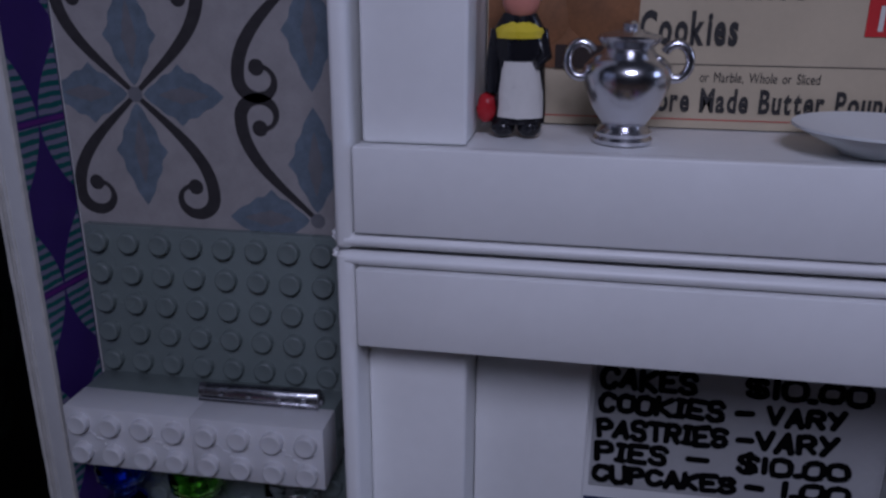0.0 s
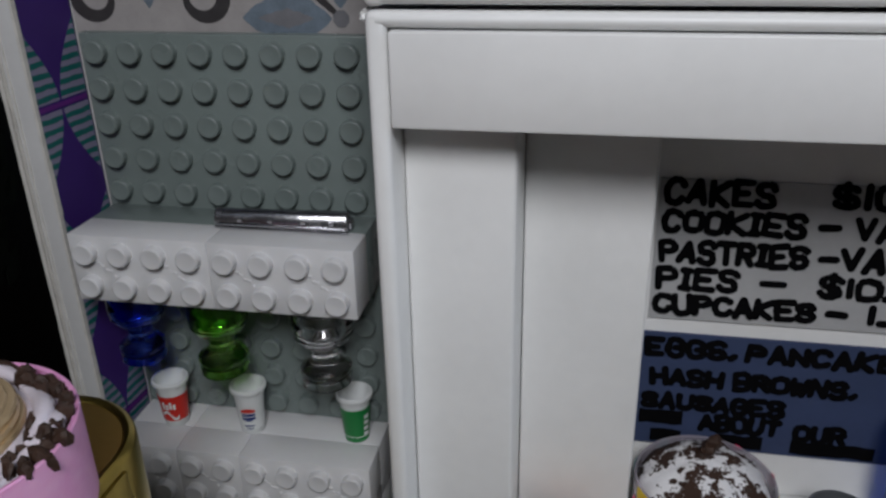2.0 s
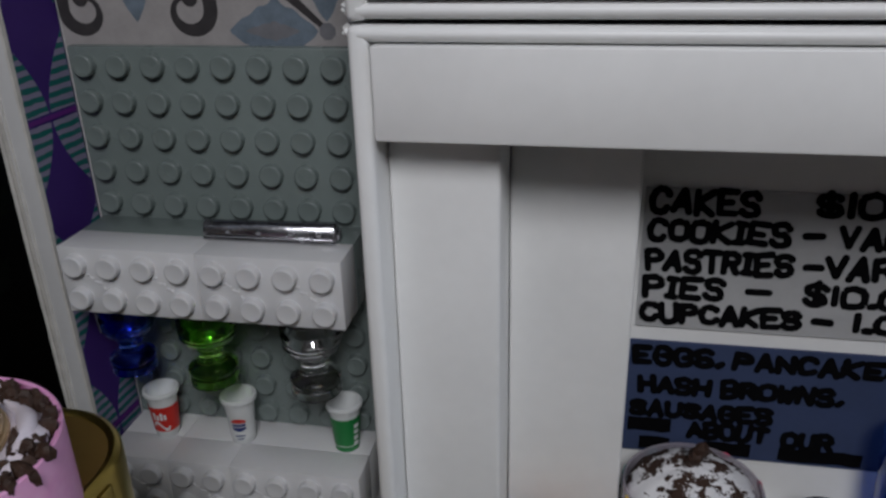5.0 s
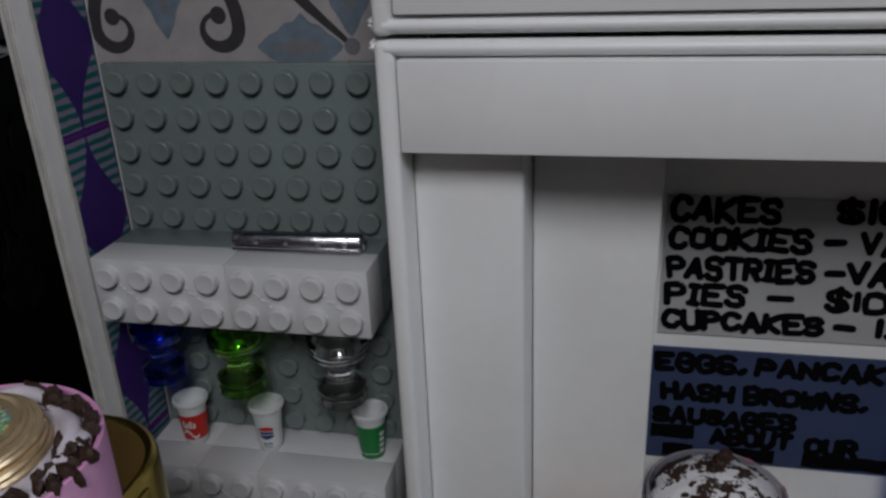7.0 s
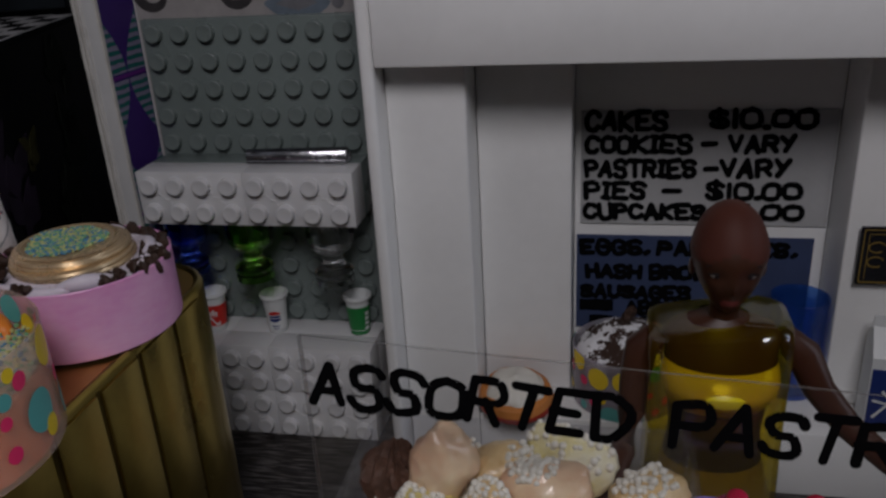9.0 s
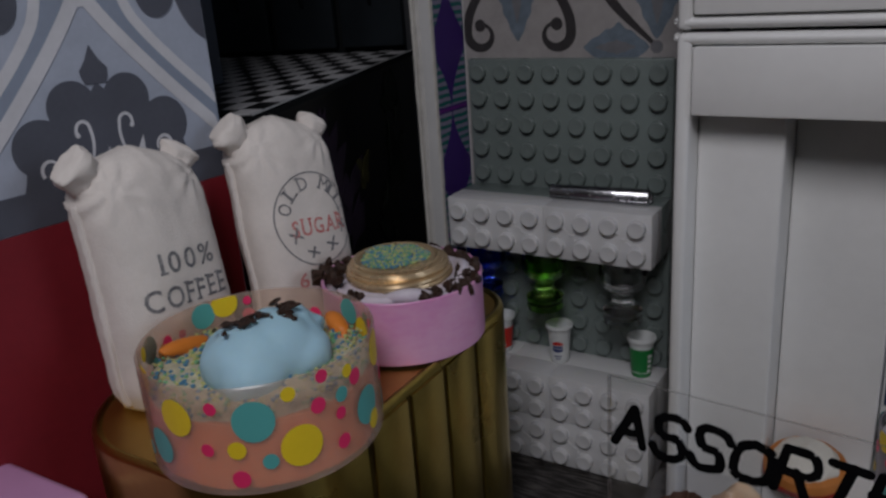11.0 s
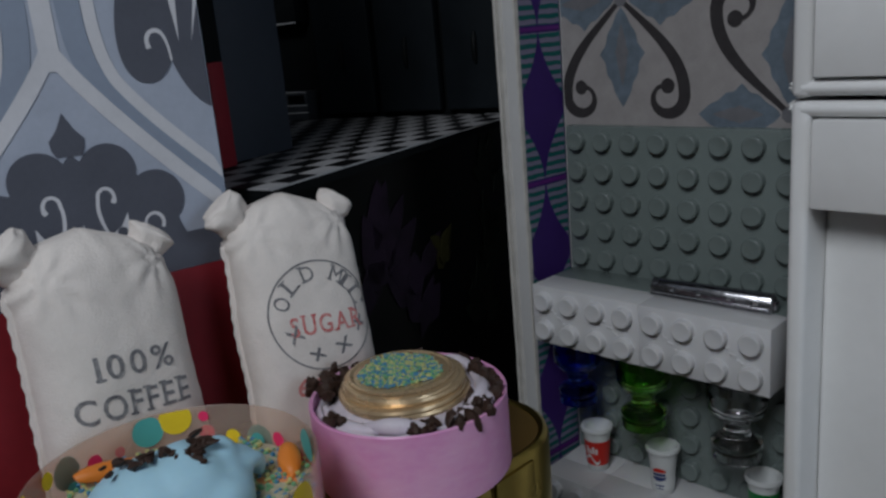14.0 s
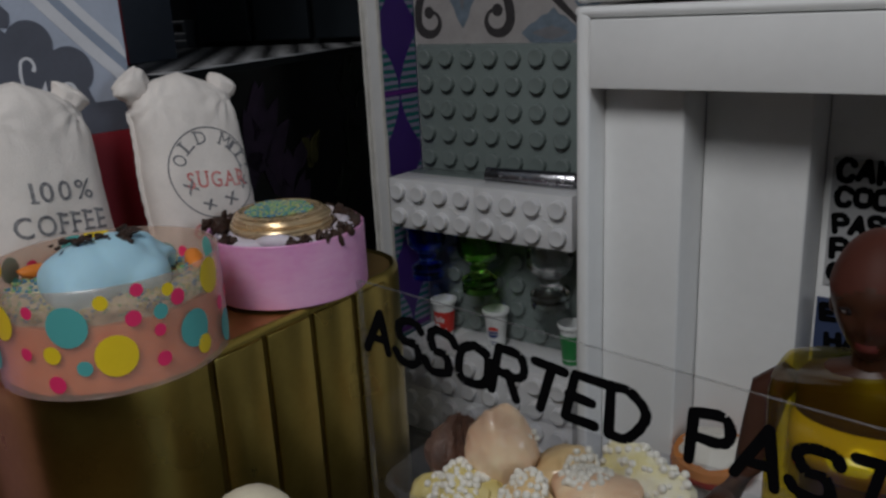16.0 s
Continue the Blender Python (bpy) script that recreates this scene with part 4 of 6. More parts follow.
def brick(name, cols, rows, m, label, x, y, z, studs=True):
    bm = bmesh.new()
    box(bm, x + 0.00006, x + cols * BU - 0.00006, y, y + 0.0190, z + 0.00006, z + rows * U - 0.00006, bev=0.0003)
    if studs:
        for i in range(cols):
            for k in range(rows):
                stud(bm, x + BU * (i + 0.5), y, z + U * (k + 0.5))
        # moulded web between the studs
        for i in range(cols - 1):
            if i % 2 == 0:
                for q in range(5):
                    f = q / 4 - 0.5
                    blob(bm, pose(x + BU * (i + 1 + 0.42 * f), y, z + U * (rows / 2 - 0.34 * f) + 0.0006 * math.sin(9 * q + i)), (0.0011, 0.0006, 0.0010), 1, rough=0.5, freq=3, seed=i + q + x)
    ob = part(name, bm, m, None, label)
    return tagged(ob, category="toy brick", group="bricks on the grey plate")


for x in (0, 4):
    brick("toy_brick", 4, 2, GREY_BRICK, "grey toy brick clipped behind the white shelf bricks", BX0 + x * BU, BY, 9 * U, False)
    brick("toy_brick", 4, 2, WHITE_BRICK, "white studded toy brick forming a shelf front", BX0 + x * BU, BY - 0.0192, 9 * U)
for r in (0, 2):
    for c, n in ((0, 2), (2, 2), (4, 4)):
        brick("toy_brick", n, 2, WHITE_BRICK, "white toy brick in the lower stacked shelf", BX0 + c * BU, BY, r * U, False)
        brick("toy_brick", n, 2, WHITE_BRICK, "white studded toy brick in the lower stacked shelf", BX0 + c * BU, BY - 0.0192, r * U)

# chrome clip lying on the shelf
clip = thing("metal_clip", "small shiny metal hair clip on the grey brick shelf", "clip", at=pose(-0.1155, 0.3115, 0.1764, 0, 0, 0.5))
bm = bmesh.new()
R_ = 0.0042
rings = []
for xx in (-0.0310, -0.0300, 0.0290, 0.0300):
    s = 0.85 if abs(xx) > 0.0299 else 1
    rings.append([bm.verts.new((xx, -R_ * s * math.cos(a), 0.0008 + R_ * s * 1.85 * math.sin(a))) for a in [math.pi * k / 12 for k in range(13)]])
for a, b in zip(rings, rings[1:]):
    for i in range(12):
        bm.faces.new((a[i], a[i + 1], b[i + 1], b[i]))
for r in (rings[0], rings[-1]):
    bm.faces.new(r)
part("barrel", bm, CHROME, clip)
part("foot_plate", one_box(-0.0305, 0.0300, -0.0052, 0.0046, 0.0, 0.0009, bev=0.0003), CHROME, clip)
for xx in (-0.0200, -0.0060, 0.0090, 0.0215):
    part("dimple", one_box(xx, xx + 0.0022, -0.0046, -0.0036, 0.0030, 0.0046, bev=0.0003), SILVER, clip)
part("spring_wire", one_box(-0.0295, 0.0292, -0.0050, -0.0040, 0.0012, 0.0020, bev=0.0002), SILVER, clip)
part("hinge_tab", one_box(0.0288, 0.0312, -0.0020, 0.0022, 0.0009, 0.0052, bev=0.0004), CHROME, clip)
part("hinge_tab", one_box(-0.0318, -0.0300, -0.0018, 0.0018, 0.0009, 0.0042, bev=0.0004), CHROME, clip)


# drinks cups
def cup(kind, x, y, turn, label):
    c = thing("drinks_cup", label, "cup", "cups on the brick shelf", at=pose(x, y, 0.0641, 0, 0, turn) @ Matrix.Diagonal((1.03, 1.03, 1.14, 1.0)))
    prof = [(0.0, 0.0), (0.0052, 0.0), (0.0055, 0.0004), (0.0073, 0.0205), (0.0085, 0.0212), (0.0088, 0.0222), (0.0085, 0.0232), (0.0076, 0.0234), (0.0070, 0.0222), (0.0060, 0.0030), (0.0, 0.0026)]
    bm = bmesh.new()
    lathe(bm, prof, 36)
    part("shell", bm, CUP_WHITE, c)

    def wrap(a0, a1, z0, z1, m, nm, lift=0.00025, n=14):
        bm = bmesh.new()
        rr = lambda z: 0.0055 + (z - 0.0004) * 0.0018 / 0.0201 + lift
        cols = []
        for i in range(n + 1):
            a = radians(a0 + (a1 - a0) * i / n)
            za, zb = (z0(i / n), z1(i / n)) if callable(z0) else (z0, z1)
            cols.append([bm.verts.new((rr(z) * math.cos(a), rr(z) * math.sin(a), z)) for z in (za, zb)])
        for p, q in zip(cols, cols[1:]):
            bm.faces.new((p[0], q[0], q[1], p[1]))
        part(nm, bm, m, c)

    if kind == "red":
        wrap(-178, 178, 0.0035, 0.0165, CUP_RED, "red_band", n=40)
        wrap(-125, -55, lambda t: 0.0060 + 0.002 * math.sin(t * 6), lambda t: 0.0075 + 0.002 * math.sin(t * 6), CUP_WHITE, "white_swoosh", 0.0005)
        for k in range(4):
            wrap(-118 + 14 * k, -108 + 14 * k, 0.0100, 0.0140 if k in (0, 2) else 0.0128, CUP_WHITE, "white_bar", 0.0005, 4)
    elif kind == "white":
        for z0, z1, m, nm in ((0.0120, 0.0142, CUP_RED, "red_half"), (0.0074, 0.0096, CUP_NAVY, "blue_half")):
            wrap(-120, -60, lambda t, z0=z0: z0 + (0.0012 * (1 - math.sin(t * math.pi)) if z0 < 0.01 else 0), lambda t, z1=z1: z1 - (0.0012 * (1 - math.sin(t * math.pi)) if z1 > 0.01 else 0), m, nm)
        wrap(-118, -62, 0.0101, 0.0114, CUP_NAVY, "navy_bar")
        wrap(-112, -68, 0.0046, 0.0054, CUP_NAVY, "navy_bar")
        wrap(-106, -74, 0.0030, 0.0037, CUP_NAVY, "navy_bar")
    else:
        wrap(-178, 178, 0.0006, 0.0175, CUP_GREEN, "green_band", n=40)
        for k in range(4):
            wrap(-70, -46, 0.0035 + 0.0030 * k, 0.0055 + 0.0030 * k, CUP_WHITE, "white_bar", 0.0005, 5)


cup("red", -0.1856, 0.3126, 10, "tiny white plastic cup with a red printed band")
cup("white", -0.1445, 0.3132, 12, "tiny white plastic cup with a red and blue round mark")
cup("green", -0.0908, 0.3150, 30, "tiny green plastic cup with a white rim and bars")


# goblets that hang foot-up under the shelf
def goblet(x, y, m, label, s=1.0):
    g = thing("goblet", label, "goblet", "goblets under the shelf", at=pose(x, y, 0.1438, 180, 0, 0) @ Matrix.Diagonal((1.0, 1.0, 1.13, 1.0)))
    prof = [(0.0, 0.0150), (0.0060, 0.0142), (0.0098, 0.0112), (0.0112, 0.0070), (0.0114, 0.0), (0.0124, 0.0), (0.0128, 0.0020), (0.0124, 0.0034), (0.0128, 0.0044), (0.0126, 0.0086), (0.0122, 0.0094), (0.0124, 0.0104), (0.0110, 0.0130), (0.0080, 0.0152), (0.0060, 0.0166),
            (0.0054, 0.0190), (0.0056, 0.0210), (0.0070, 0.0224), (0.0098, 0.0238), (0.0106, 0.0246), (0.0107, 0.0256), (0.0101, 0.0266), (0.0104, 0.0280), (0.0107, 0.0300), (0.0104, 0.0312), (0.0080, 0.0314), (0.0076, 0.0290), (0.0, 0.0280)]
    bm = bmesh.new()
    lathe(bm, [(r * s, z * s) for r, z in prof], 48)
    bmesh.ops.recalc_face_normals(bm, faces=bm.faces)
    part("bowl", bm, m, g)
    return g


goblet(-0.1900, 0.3030, GLASS_B, "small blue clear plastic goblet hung below white brick shelf")
goblet(-0.1492, 0.3030, GLASS_G, "small green clear plastic goblet hung below white brick shelf", 1.08)
goblet(-0.0985, 0.3020, GOBLET_C, "small clear plastic goblet hung below white brick shelf", 1.10)

# ---------------------------------------------------------------- upper shelf: figurine, urn, plate, magazine
SZ = 0.3170
bm = bmesh.new()
fx, fy = 0.0060, 0.2830
for sx in (-1, 1):
    blob(bm, pose(fx + sx * 0.0048, fy - 0.002, SZ + 0.0036), (0.0044, 0.0052, 0.0038), 3, 0)
ring_loft(bm, [(fx, fy, SZ + 0.005, 0.0100, 0.0065), (fx, fy, SZ + 0.012, 0.0102, 0.0068), (fx, fy, SZ + 0.024, 0.0092, 0.0062), (fx, fy, SZ + 0.030, 0.0096, 0.0062), (fx, fy, SZ + 0.038, 0.0095, 0.006), (fx, fy, SZ + 0.044, 0.0060, 0.005)], mi=0)
ring_loft(bm, [(fx + 0.001, fy - 0.0020, SZ + 0.0075, 0.0088, 0.0062), (fx + 0.001, fy - 0.0018, SZ + 0.016, 0.0085, 0.006), (fx + 0.0005, fy - 0.0012, SZ + 0.0275, 0.0072, 0.0058)], mi=1)
lathe(bm, [(0.0, 0.0), (0.0088, 0.0005), (0.0092, 0.003), (0.0060, 0.007), (0.004, 0.008)], 20, pose(fx, fy - 0.0005, SZ + 0.0350), 2, 0.75)
blob(bm, pose(fx + 0.0002, fy - 0.001, SZ + 0.0490), (0.0068, 0.0064, 0.0076), 3, 5)
blob(bm, pose(fx, fy + 0.0014, SZ + 0.0525), (0.0080, 0.0066, 0.0068), 3, 3, rough=0.1, freq=3)
blob(bm, pose(fx - 0.0110, fy - 0.003, SZ + 0.0105), (0.0036, 0.0036, 0.0056), 3, 4)
tube(bm, [(fx - 0.0075, fy, SZ + 0.038), (fx - 0.0092, fy - 0.002, SZ + 0.026), (fx - 0.0095, fy - 0.004, SZ + 0.016)], [0.0030, 0.0028, 0.0022], 10, 0)
tube(bm, [(fx + 0.0072, fy, SZ + 0.038), (fx + 0.0092, fy - 0.002, SZ + 0.029), (fx + 0.0060, fy - 0.006, SZ + 0.0265)], [0.0030, 0.0028, 0.0020], 10, 0)
for v in bm.verts:
    v.co += Vector((1, 1, 0.4)) * 0.0005 * noise.noise(v.co * 420)
tagged(part("figurine", bm, [FIG_BLACK, FIG_WHITE, FIG_YELLOW, FIG_BLUE, FIG_RED, FIG_PINK], None, "glazed ceramic figurine in a black dress with a white apron"), category="figurine")

urn = thing("urn", "shiny silver two-handled miniature urn on the white shelf", "urn", at=pose(0.0446, 0.2790, SZ))
bm = bmesh.new()
lathe(bm, [(0, 0), (0.0104, 0), (0.0106, 0.0014), (0.0096, 0.0026), (0.0100, 0.0038), (0.0092, 0.0050), (0.0076, 0.0062), (0.0082, 0.0074), (0.0118, 0.0124), (0.0148, 0.0195), (0.0158, 0.0240), (0.0151, 0.0272), (0.0120, 0.0300), (0.0094, 0.0314),
           (0.0086, 0.0330), (0.0104, 0.0352), (0.0112, 0.0366), (0.0106, 0.0374), (0.0085, 0.0380), (0.0040, 0.0392), (0.0026, 0.0398), (0.0030, 0.0412), (0.0014, 0.0422), (0, 0.0423)], 48)
part("body", bm, SILVER, urn)
for sg in (-1, 1):
    bm = bmesh.new()
    pts = [(sg * (0.0163 + 0.0048 * math.cos(a)), 0, 0.0286 + 0.0060 * math.sin(a)) for a in [radians(-150 + 300 * k / 16) for k in range(17)]]
    tube(bm, pts, [0.0017] * len(pts), 10)
    part("handle", bm, SILVER, urn)

bm = bmesh.new()
lathe(bm, [(0, 0.0), (0.0120, 0.0), (0.0130, 0.0012), (0.0270, 0.0082), (0.0285, 0.0088), (0.0283, 0.0097), (0.0265, 0.0092), (0.0125, 0.0026), (0, 0.0022)], 48, pose(0.1295, 0.2740, SZ))
tagged(part("plate", bm, CUP_WHITE, None, "white miniature dish on the upper shelf"), category="dish")

mag = thing("magazine_page", "yellowed printed bakery page propped at the back of the shelf", "page", at=pose(0, 0.3100, 0))
part("sheet", one_box(-0.0090, 0.2270, 0.0, 0.0010, SZ, 0.4700), MAG_PAPER, mag, smooth=False)
part("cookie_photo", one_box(-0.0085, 0.0490, -0.0006, -0.0001, 0.3390, 0.4690), MAG_BROWN, mag, "brown cookie photograph", smooth=False)
for cx, cz, r in ((0.012, 0.358, 0.011), (0.034, 0.362, 0.013), (0.0355, 0.388, 0.013), (0.020, 0.388, 0.012)):
    bm = bmesh.new()
    lathe(bm, [(r, 0), (r * 0.93, 0.0004), (0, 0.0006)], 28, pose(cx, -0.0006, cz, 90, 0, 0))
    part("cookie_print", bm, MAG_BROWN, mag)
part("dark_photo", one_box(0.0180, 0.0460, -0.0012, -0.0007, 0.3390, 0.3480), MAG_DARK, mag, smooth=False)
for s, x0, z, h, w, b in (("Store Baked", 0.0490, 0.3660, 0.0110, 0.0586, 0.035), ("Cookies", 0.0495, 0.3492, 0.0120, 0.0362, 0.04), ("or Marble, Whole or Sliced", 0.0735, 0.3350, 0.0040, 0.0437, 0.0), ("Store Made Butter Pound", 0.0504, 0.3237, 0.0090, 0.0945, 0.035)):
    bm = bmesh.new()
    lettering(bm, s, x0, z, h, w, b, 0.0, y=-0.0004, gap=0.10)
    part("print", bm, INK, mag, "black print", smooth=False)
part("price_tag", one_box(0.1300, 0.1620, -0.0006, -0.0001, 0.3528, 0.3700), MAG_RED, mag, "red price square", smooth=False)
bm = bmesh.new()
lettering(bm, "1", 0.1340, 0.3550, 0.0090, None, 0.02, 0, y=-0.0010)
part("print", bm, FIG_WHITE, mag, "white numeral", smooth=False)
part("rule", one_box(0.0550, 0.2200, -0.0003, -0.0001, 0.3413, 0.3416), INK, mag, smooth=False)
part("rule", one_box(0.0000, 0.2200, -0.0003, -0.0001, 0.3203, 0.3206), MAG_RED, mag, smooth=False)

# ---------------------------------------------------------------- recess: donut, dotted tub, pot, tumbler, carton, little picture
LZ = 0.0402
DOTS = [(DOT_Y, 0.0062), (DOT_T, 0.0058), (DOT_P, 0.0024), (DOT_P, 0.0030), (DOT_T, 0.0030), (DOT_Y, 0.0030), (DOT_P, 0.0020)]


def dots_on(parent, R, H, seed, n, s=1.0):
    """Printed dots bent round a roll."""
    rng = random.Random(seed)
    placed = []
    tries = 0
    while len(placed) < n and tries < 4000:
        tries += 1
        m, r = DOTS[len(placed) % len(DOTS)]
        r *= s * rng.uniform(0.9, 1.1)
        a, z = rng.uniform(0, 2 * math.pi), rng.uniform(r * 0.5, H - r * 0.5)
        if all(math.hypot(((a - b + math.pi) % (2 * math.pi) - math.pi) * R, z - y) > r + q + 0.0012 for b, y, q in placed):
            placed.append((a, z, r))
            bend(parent, R + 0.00025, H, a, z, r, m)


def bend(parent, R, H, a, z, r, m):
    """A round print that follows the curve of its roll."""
    bm = bmesh.new()
    n = 22
    c = bm.verts.new((R * math.cos(a), R * math.sin(a), min(H, max(0, z))))
    last = None
    for f in (0.25, 0.5, 0.75, 1.0):
        ring = []
        for k in range(n):
            t = 2 * math.pi * k / n
            aa, zz = a + f * r * math.cos(t) / R, min(H - 0.0001, max(0.0001, z + f * r * math.sin(t)))
            ring.append(bm.verts.new((R * math.cos(aa), R * math.sin(aa), zz)))
        for k in range(n):
            j = (k + 1) % n
            bm.faces.new((last[k], ring[k], ring[j], last[j]) if last else (c, ring[k], ring[j]))
        last = ring
    part("dot", bm, m, parent, smooth=True)


def roll(bm, R, H, wall, mi=0):
    lathe(bm, [(R - wall, 0.0006), (R - 0.0004, 0.0), (R, 0.0005), (R, H - 0.0005), (R - 0.0004, H), (R - wall, H - 0.0004), (R - wall, 0.0006)], 72, None, mi)


dn = thing("donut", "orange-brown round bun with white icing and a red jam line", "donut", at=pose(0.0110, 0.2740, LZ + 0.0100, 9, 0, 0) @ Matrix.Scale(0.95, 4))
bm = bmesh.new()
lathe(bm, [(0, -0.0085), (0.014, -0.0080), (0.0195, -0.0055), (0.0218, -0.0015), (0.0212, -0.0003), (0.0222, 0.0015), (0.0205, 0.0055), (0.016, 0.0075), (0, 0.008)], 48)
for v in bm.verts:
    v.co *= 1 + 0.03 * noise.noise(v.co * 160)
part("bun", bm, DONUT, dn)
bm = bmesh.new()
lathe(bm, [(0.0205, -0.0036), (0.0222, -0.0024), (0.0226, -0.0010), (0.0222, 0.0004), (0.0205, 0.0012)], 48)
for v in bm.verts:
    v.co *= 1 + 0.02 * noise.noise(v.co * 260)
part("jam_line", bm, DONUT_RED, dn)
bm = bmesh.new()
lathe(bm, [(0.0172, 0.0062), (0.0170, 0.0076), (0.0156, 0.0096), (0.0125, 0.0118), (0.0075, 0.0132), (0.0030, 0.0142), (0.0010, 0.0160), (0, 0.0164)], 56)
for v in bm.verts:
    a = math.atan2(v.co.y, v.co.x)
    k = 1 + 0.06 * math.sin(7 * a + 1) * noise.noise(v.co * 90) + 0.07 * noise.noise(v.co * 170)
    v.co = Vector((v.co.x * k, v.co.y * k, v.co.z + 0.0016 * noise.noise(v.co * 210)))
part("icing", bm, ICING_W, dn)

tub = thing("polka_dot_cake", "round cake in polka-dot tape, topped with chocolate and powdered sugar", "cake", at=pose(0.0715, 0.2985, LZ))
bm = bmesh.new()
roll(bm, 0.0300, 0.0345, 0.0012)
part("tape", bm, PALE_TAPE, tub, "clear pale film")
bm = bmesh.new()
lathe(bm, [(0, 0.001), (0.0282, 0.001), (0.0286, 0.0250), (0, 0.0252)], 56)
part("sponge", bm, mat("grey_sponge", (0.50, 0.45, 0.48), 0.8, var=0.2, scale=150, bump=0.4), tub, "pale cake seen through the film")
dots_on(tub, 0.0300, 0.0345, 5, 44)
bm = bmesh.new()
lathe(bm, [(0.0287, 0.024), (0.0282, 0.0295), (0.026, 0.0335), (0.023, 0.0365), (0.019, 0.0395), (0.015, 0.0420), (0.010, 0.0442), (0.005, 0.0455), (0, 0.0460)], 64)
for v in bm.verts:
    v.co += v.co.normalized() * 0.0024 * noise.noise(v.co * 200)
part("icing", bm, POWDER, tub, "powdered sugar mound")
rng = random.Random(8)
bm = bmesh.new()
for k in range(16):
    a, q = rng.uniform(0, 6.283), rng.uniform(0.0, 1.0) ** 0.6
    r = 0.026 * q
    zz = 0.0462 - 0.0160 * (r / 0.0285) ** 1.5
    blob(bm, pose(r * math.cos(a), r * math.sin(a), zz, rng.uniform(0, 90), rng.uniform(0, 90), rng.uniform(0, 180)), (rng.uniform(0.0014, 0.0042), rng.uniform(0.001, 0.0018), rng.uniform(0.001, 0.0022)), 2, 0, 0.5, 2.3, k)
for k in range(5):
    blob(bm, pose(0.001 * k - 0.002, 0.0008 * (k % 2), 0.0455 + 0.0020 * k, 20 * k, 30, 50 * k), (0.0035, 0.0030, 0.0026), 2, 0, 0.5, 2.5, k)
tagged(part("chocolate_topping", bm, CHOC, tub, "dark chocolate bits"), kind="stuff")

mug = thing("mug", "small empty dark grey plastic mug on the white ledge", "mug", at=pose(0.1290, 0.3000, LZ))
bm = bmesh.new()
lathe(bm, [(0, 0), (0.0095, 0), (0.0115, 0.0010), (0.0140, 0.0080), (0.0145, 0.0130), (0.0138, 0.0200), (0.0134, 0.0230), (0.0124, 0.0230), (0.0128, 0.0190), (0.0132, 0.0120), (0.0095, 0.0030), (0, 0.0025)], 40)
part("body", bm, GREY_POT, mug)
bm = bmesh.new()
tube(bm, [(-0.0132 - 0.0075 * math.sin(math.pi * k / 10), -0.004, 0.0190 - 0.0135 * k / 10) for k in range(11)], [0.0016] * 11, 8)
part("handle", bm, GREY_POT, mug)
bm = bmesh.new()
lathe(bm, [(0, 0), (0.0120, 0), (0.0128, 0.001), (0.0150, 0.0560), (0.0154, 0.0600), (0.0146, 0.0600), (0.0140, 0.0560), (0.0120, 0.0030), (0, 0.0028)], 40, pose(0.1640, 0.3120, LZ))
tagged(part("tumbler", bm, CUP_BLUE, None, "tall translucent blue plastic tumbler"), category="tumbler")

car = thing("milk_carton", "small white carton with a dark blue label, standing on the ledge", "carton", at=pose(0.2060, 0.2820, LZ, 0, 0, -8))
bm = bmesh.new()
w = 0.0125
vs = [bm.verts.new(p) for p in ((-w, -w, 0), (w, -w, 0), (w, w, 0), (-w, w, 0), (-w, -w, 0.046), (w, -w, 0.046), (w, w, 0.046), (-w, w, 0.046), (-w, 0, 0.059), (w, 0, 0.059))]
for q in ((0, 1, 2, 3), (0, 1, 5, 4), (1, 2, 6, 5), (2, 3, 7, 6), (3, 0, 4, 7), (4, 5, 9, 8), (6, 7, 8, 9), (5, 6, 9), (7, 4, 8)):
    bm.faces.new([vs[i] for i in q])
part("body", bm, CUP_WHITE, car, smooth=False)
part("fin", one_box(-w, w, -0.0008, 0.0008, 0.0585, 0.0640), CUP_WHITE, car, smooth=False)
part("label", one_box(-0.0118, 0.0100, -0.0131, -0.0126, 0.0060, 0.0400), CUP_NAVY, car, "dark blue label", smooth=False)
bm = bmesh.new()
for a, b in (((-0.009, 0.012), (0.004, 0.030)), ((-0.006, 0.028), (0.006, 0.014)), ((-0.010, 0.022), (0.002, 0.020)), ((-0.002, 0.034), (0.001, 0.012))):
    ribbon(bm, [a, b], [0.0014, 0.0008], -0.0135)
part("star_mark", bm, CUP_WHITE, car, "white star strokes", smooth=False)

pic = thing("framed_print", "small black framed print with gold lines on the column", "picture", at=pose(0, 0.2962, 0))
part("backing", one_box(0.1845, 0.2160, -0.0014, -0.0001, 0.1160, 0.1480, bev=0.0003), FIG_BLACK, pic)
for x0, x1, z0, z1 in ((0.1860, 0.2145, 0.1462, 0.1467), (0.1860, 0.2145, 0.1174, 0.1179), (0.1860, 0.1865, 0.1174, 0.1467), (0.2140, 0.2145, 0.1174, 0.1467), (0.1885, 0.2120, 0.1440, 0.1443), (0.1885, 0.1888, 0.1198, 0.1443)):
    part("gold_line", one_box(x0, x1, -0.0019, -0.0015, z0, z1), FRAME_GOLD, pic, smooth=False)
for zz in (0.137, 0.129):
    bm = bmesh.new()
    ribbon(bm, [(0.193 + 0.004 * math.cos(t), zz + 0.0028 * math.sin(t)) for t in [0.4 + k * 0.45 for k in range(12)]], [0.0006] * 12, -0.0019)
    part("gold_swirl", bm, FRAME_GOLD, pic, smooth=False)
part("dark_plaque", one_box(0.1960, 0.2220, -0.0012, -0.0001, 0.1900, 0.2080, bev=0.0003), FIG_BLACK, pic)

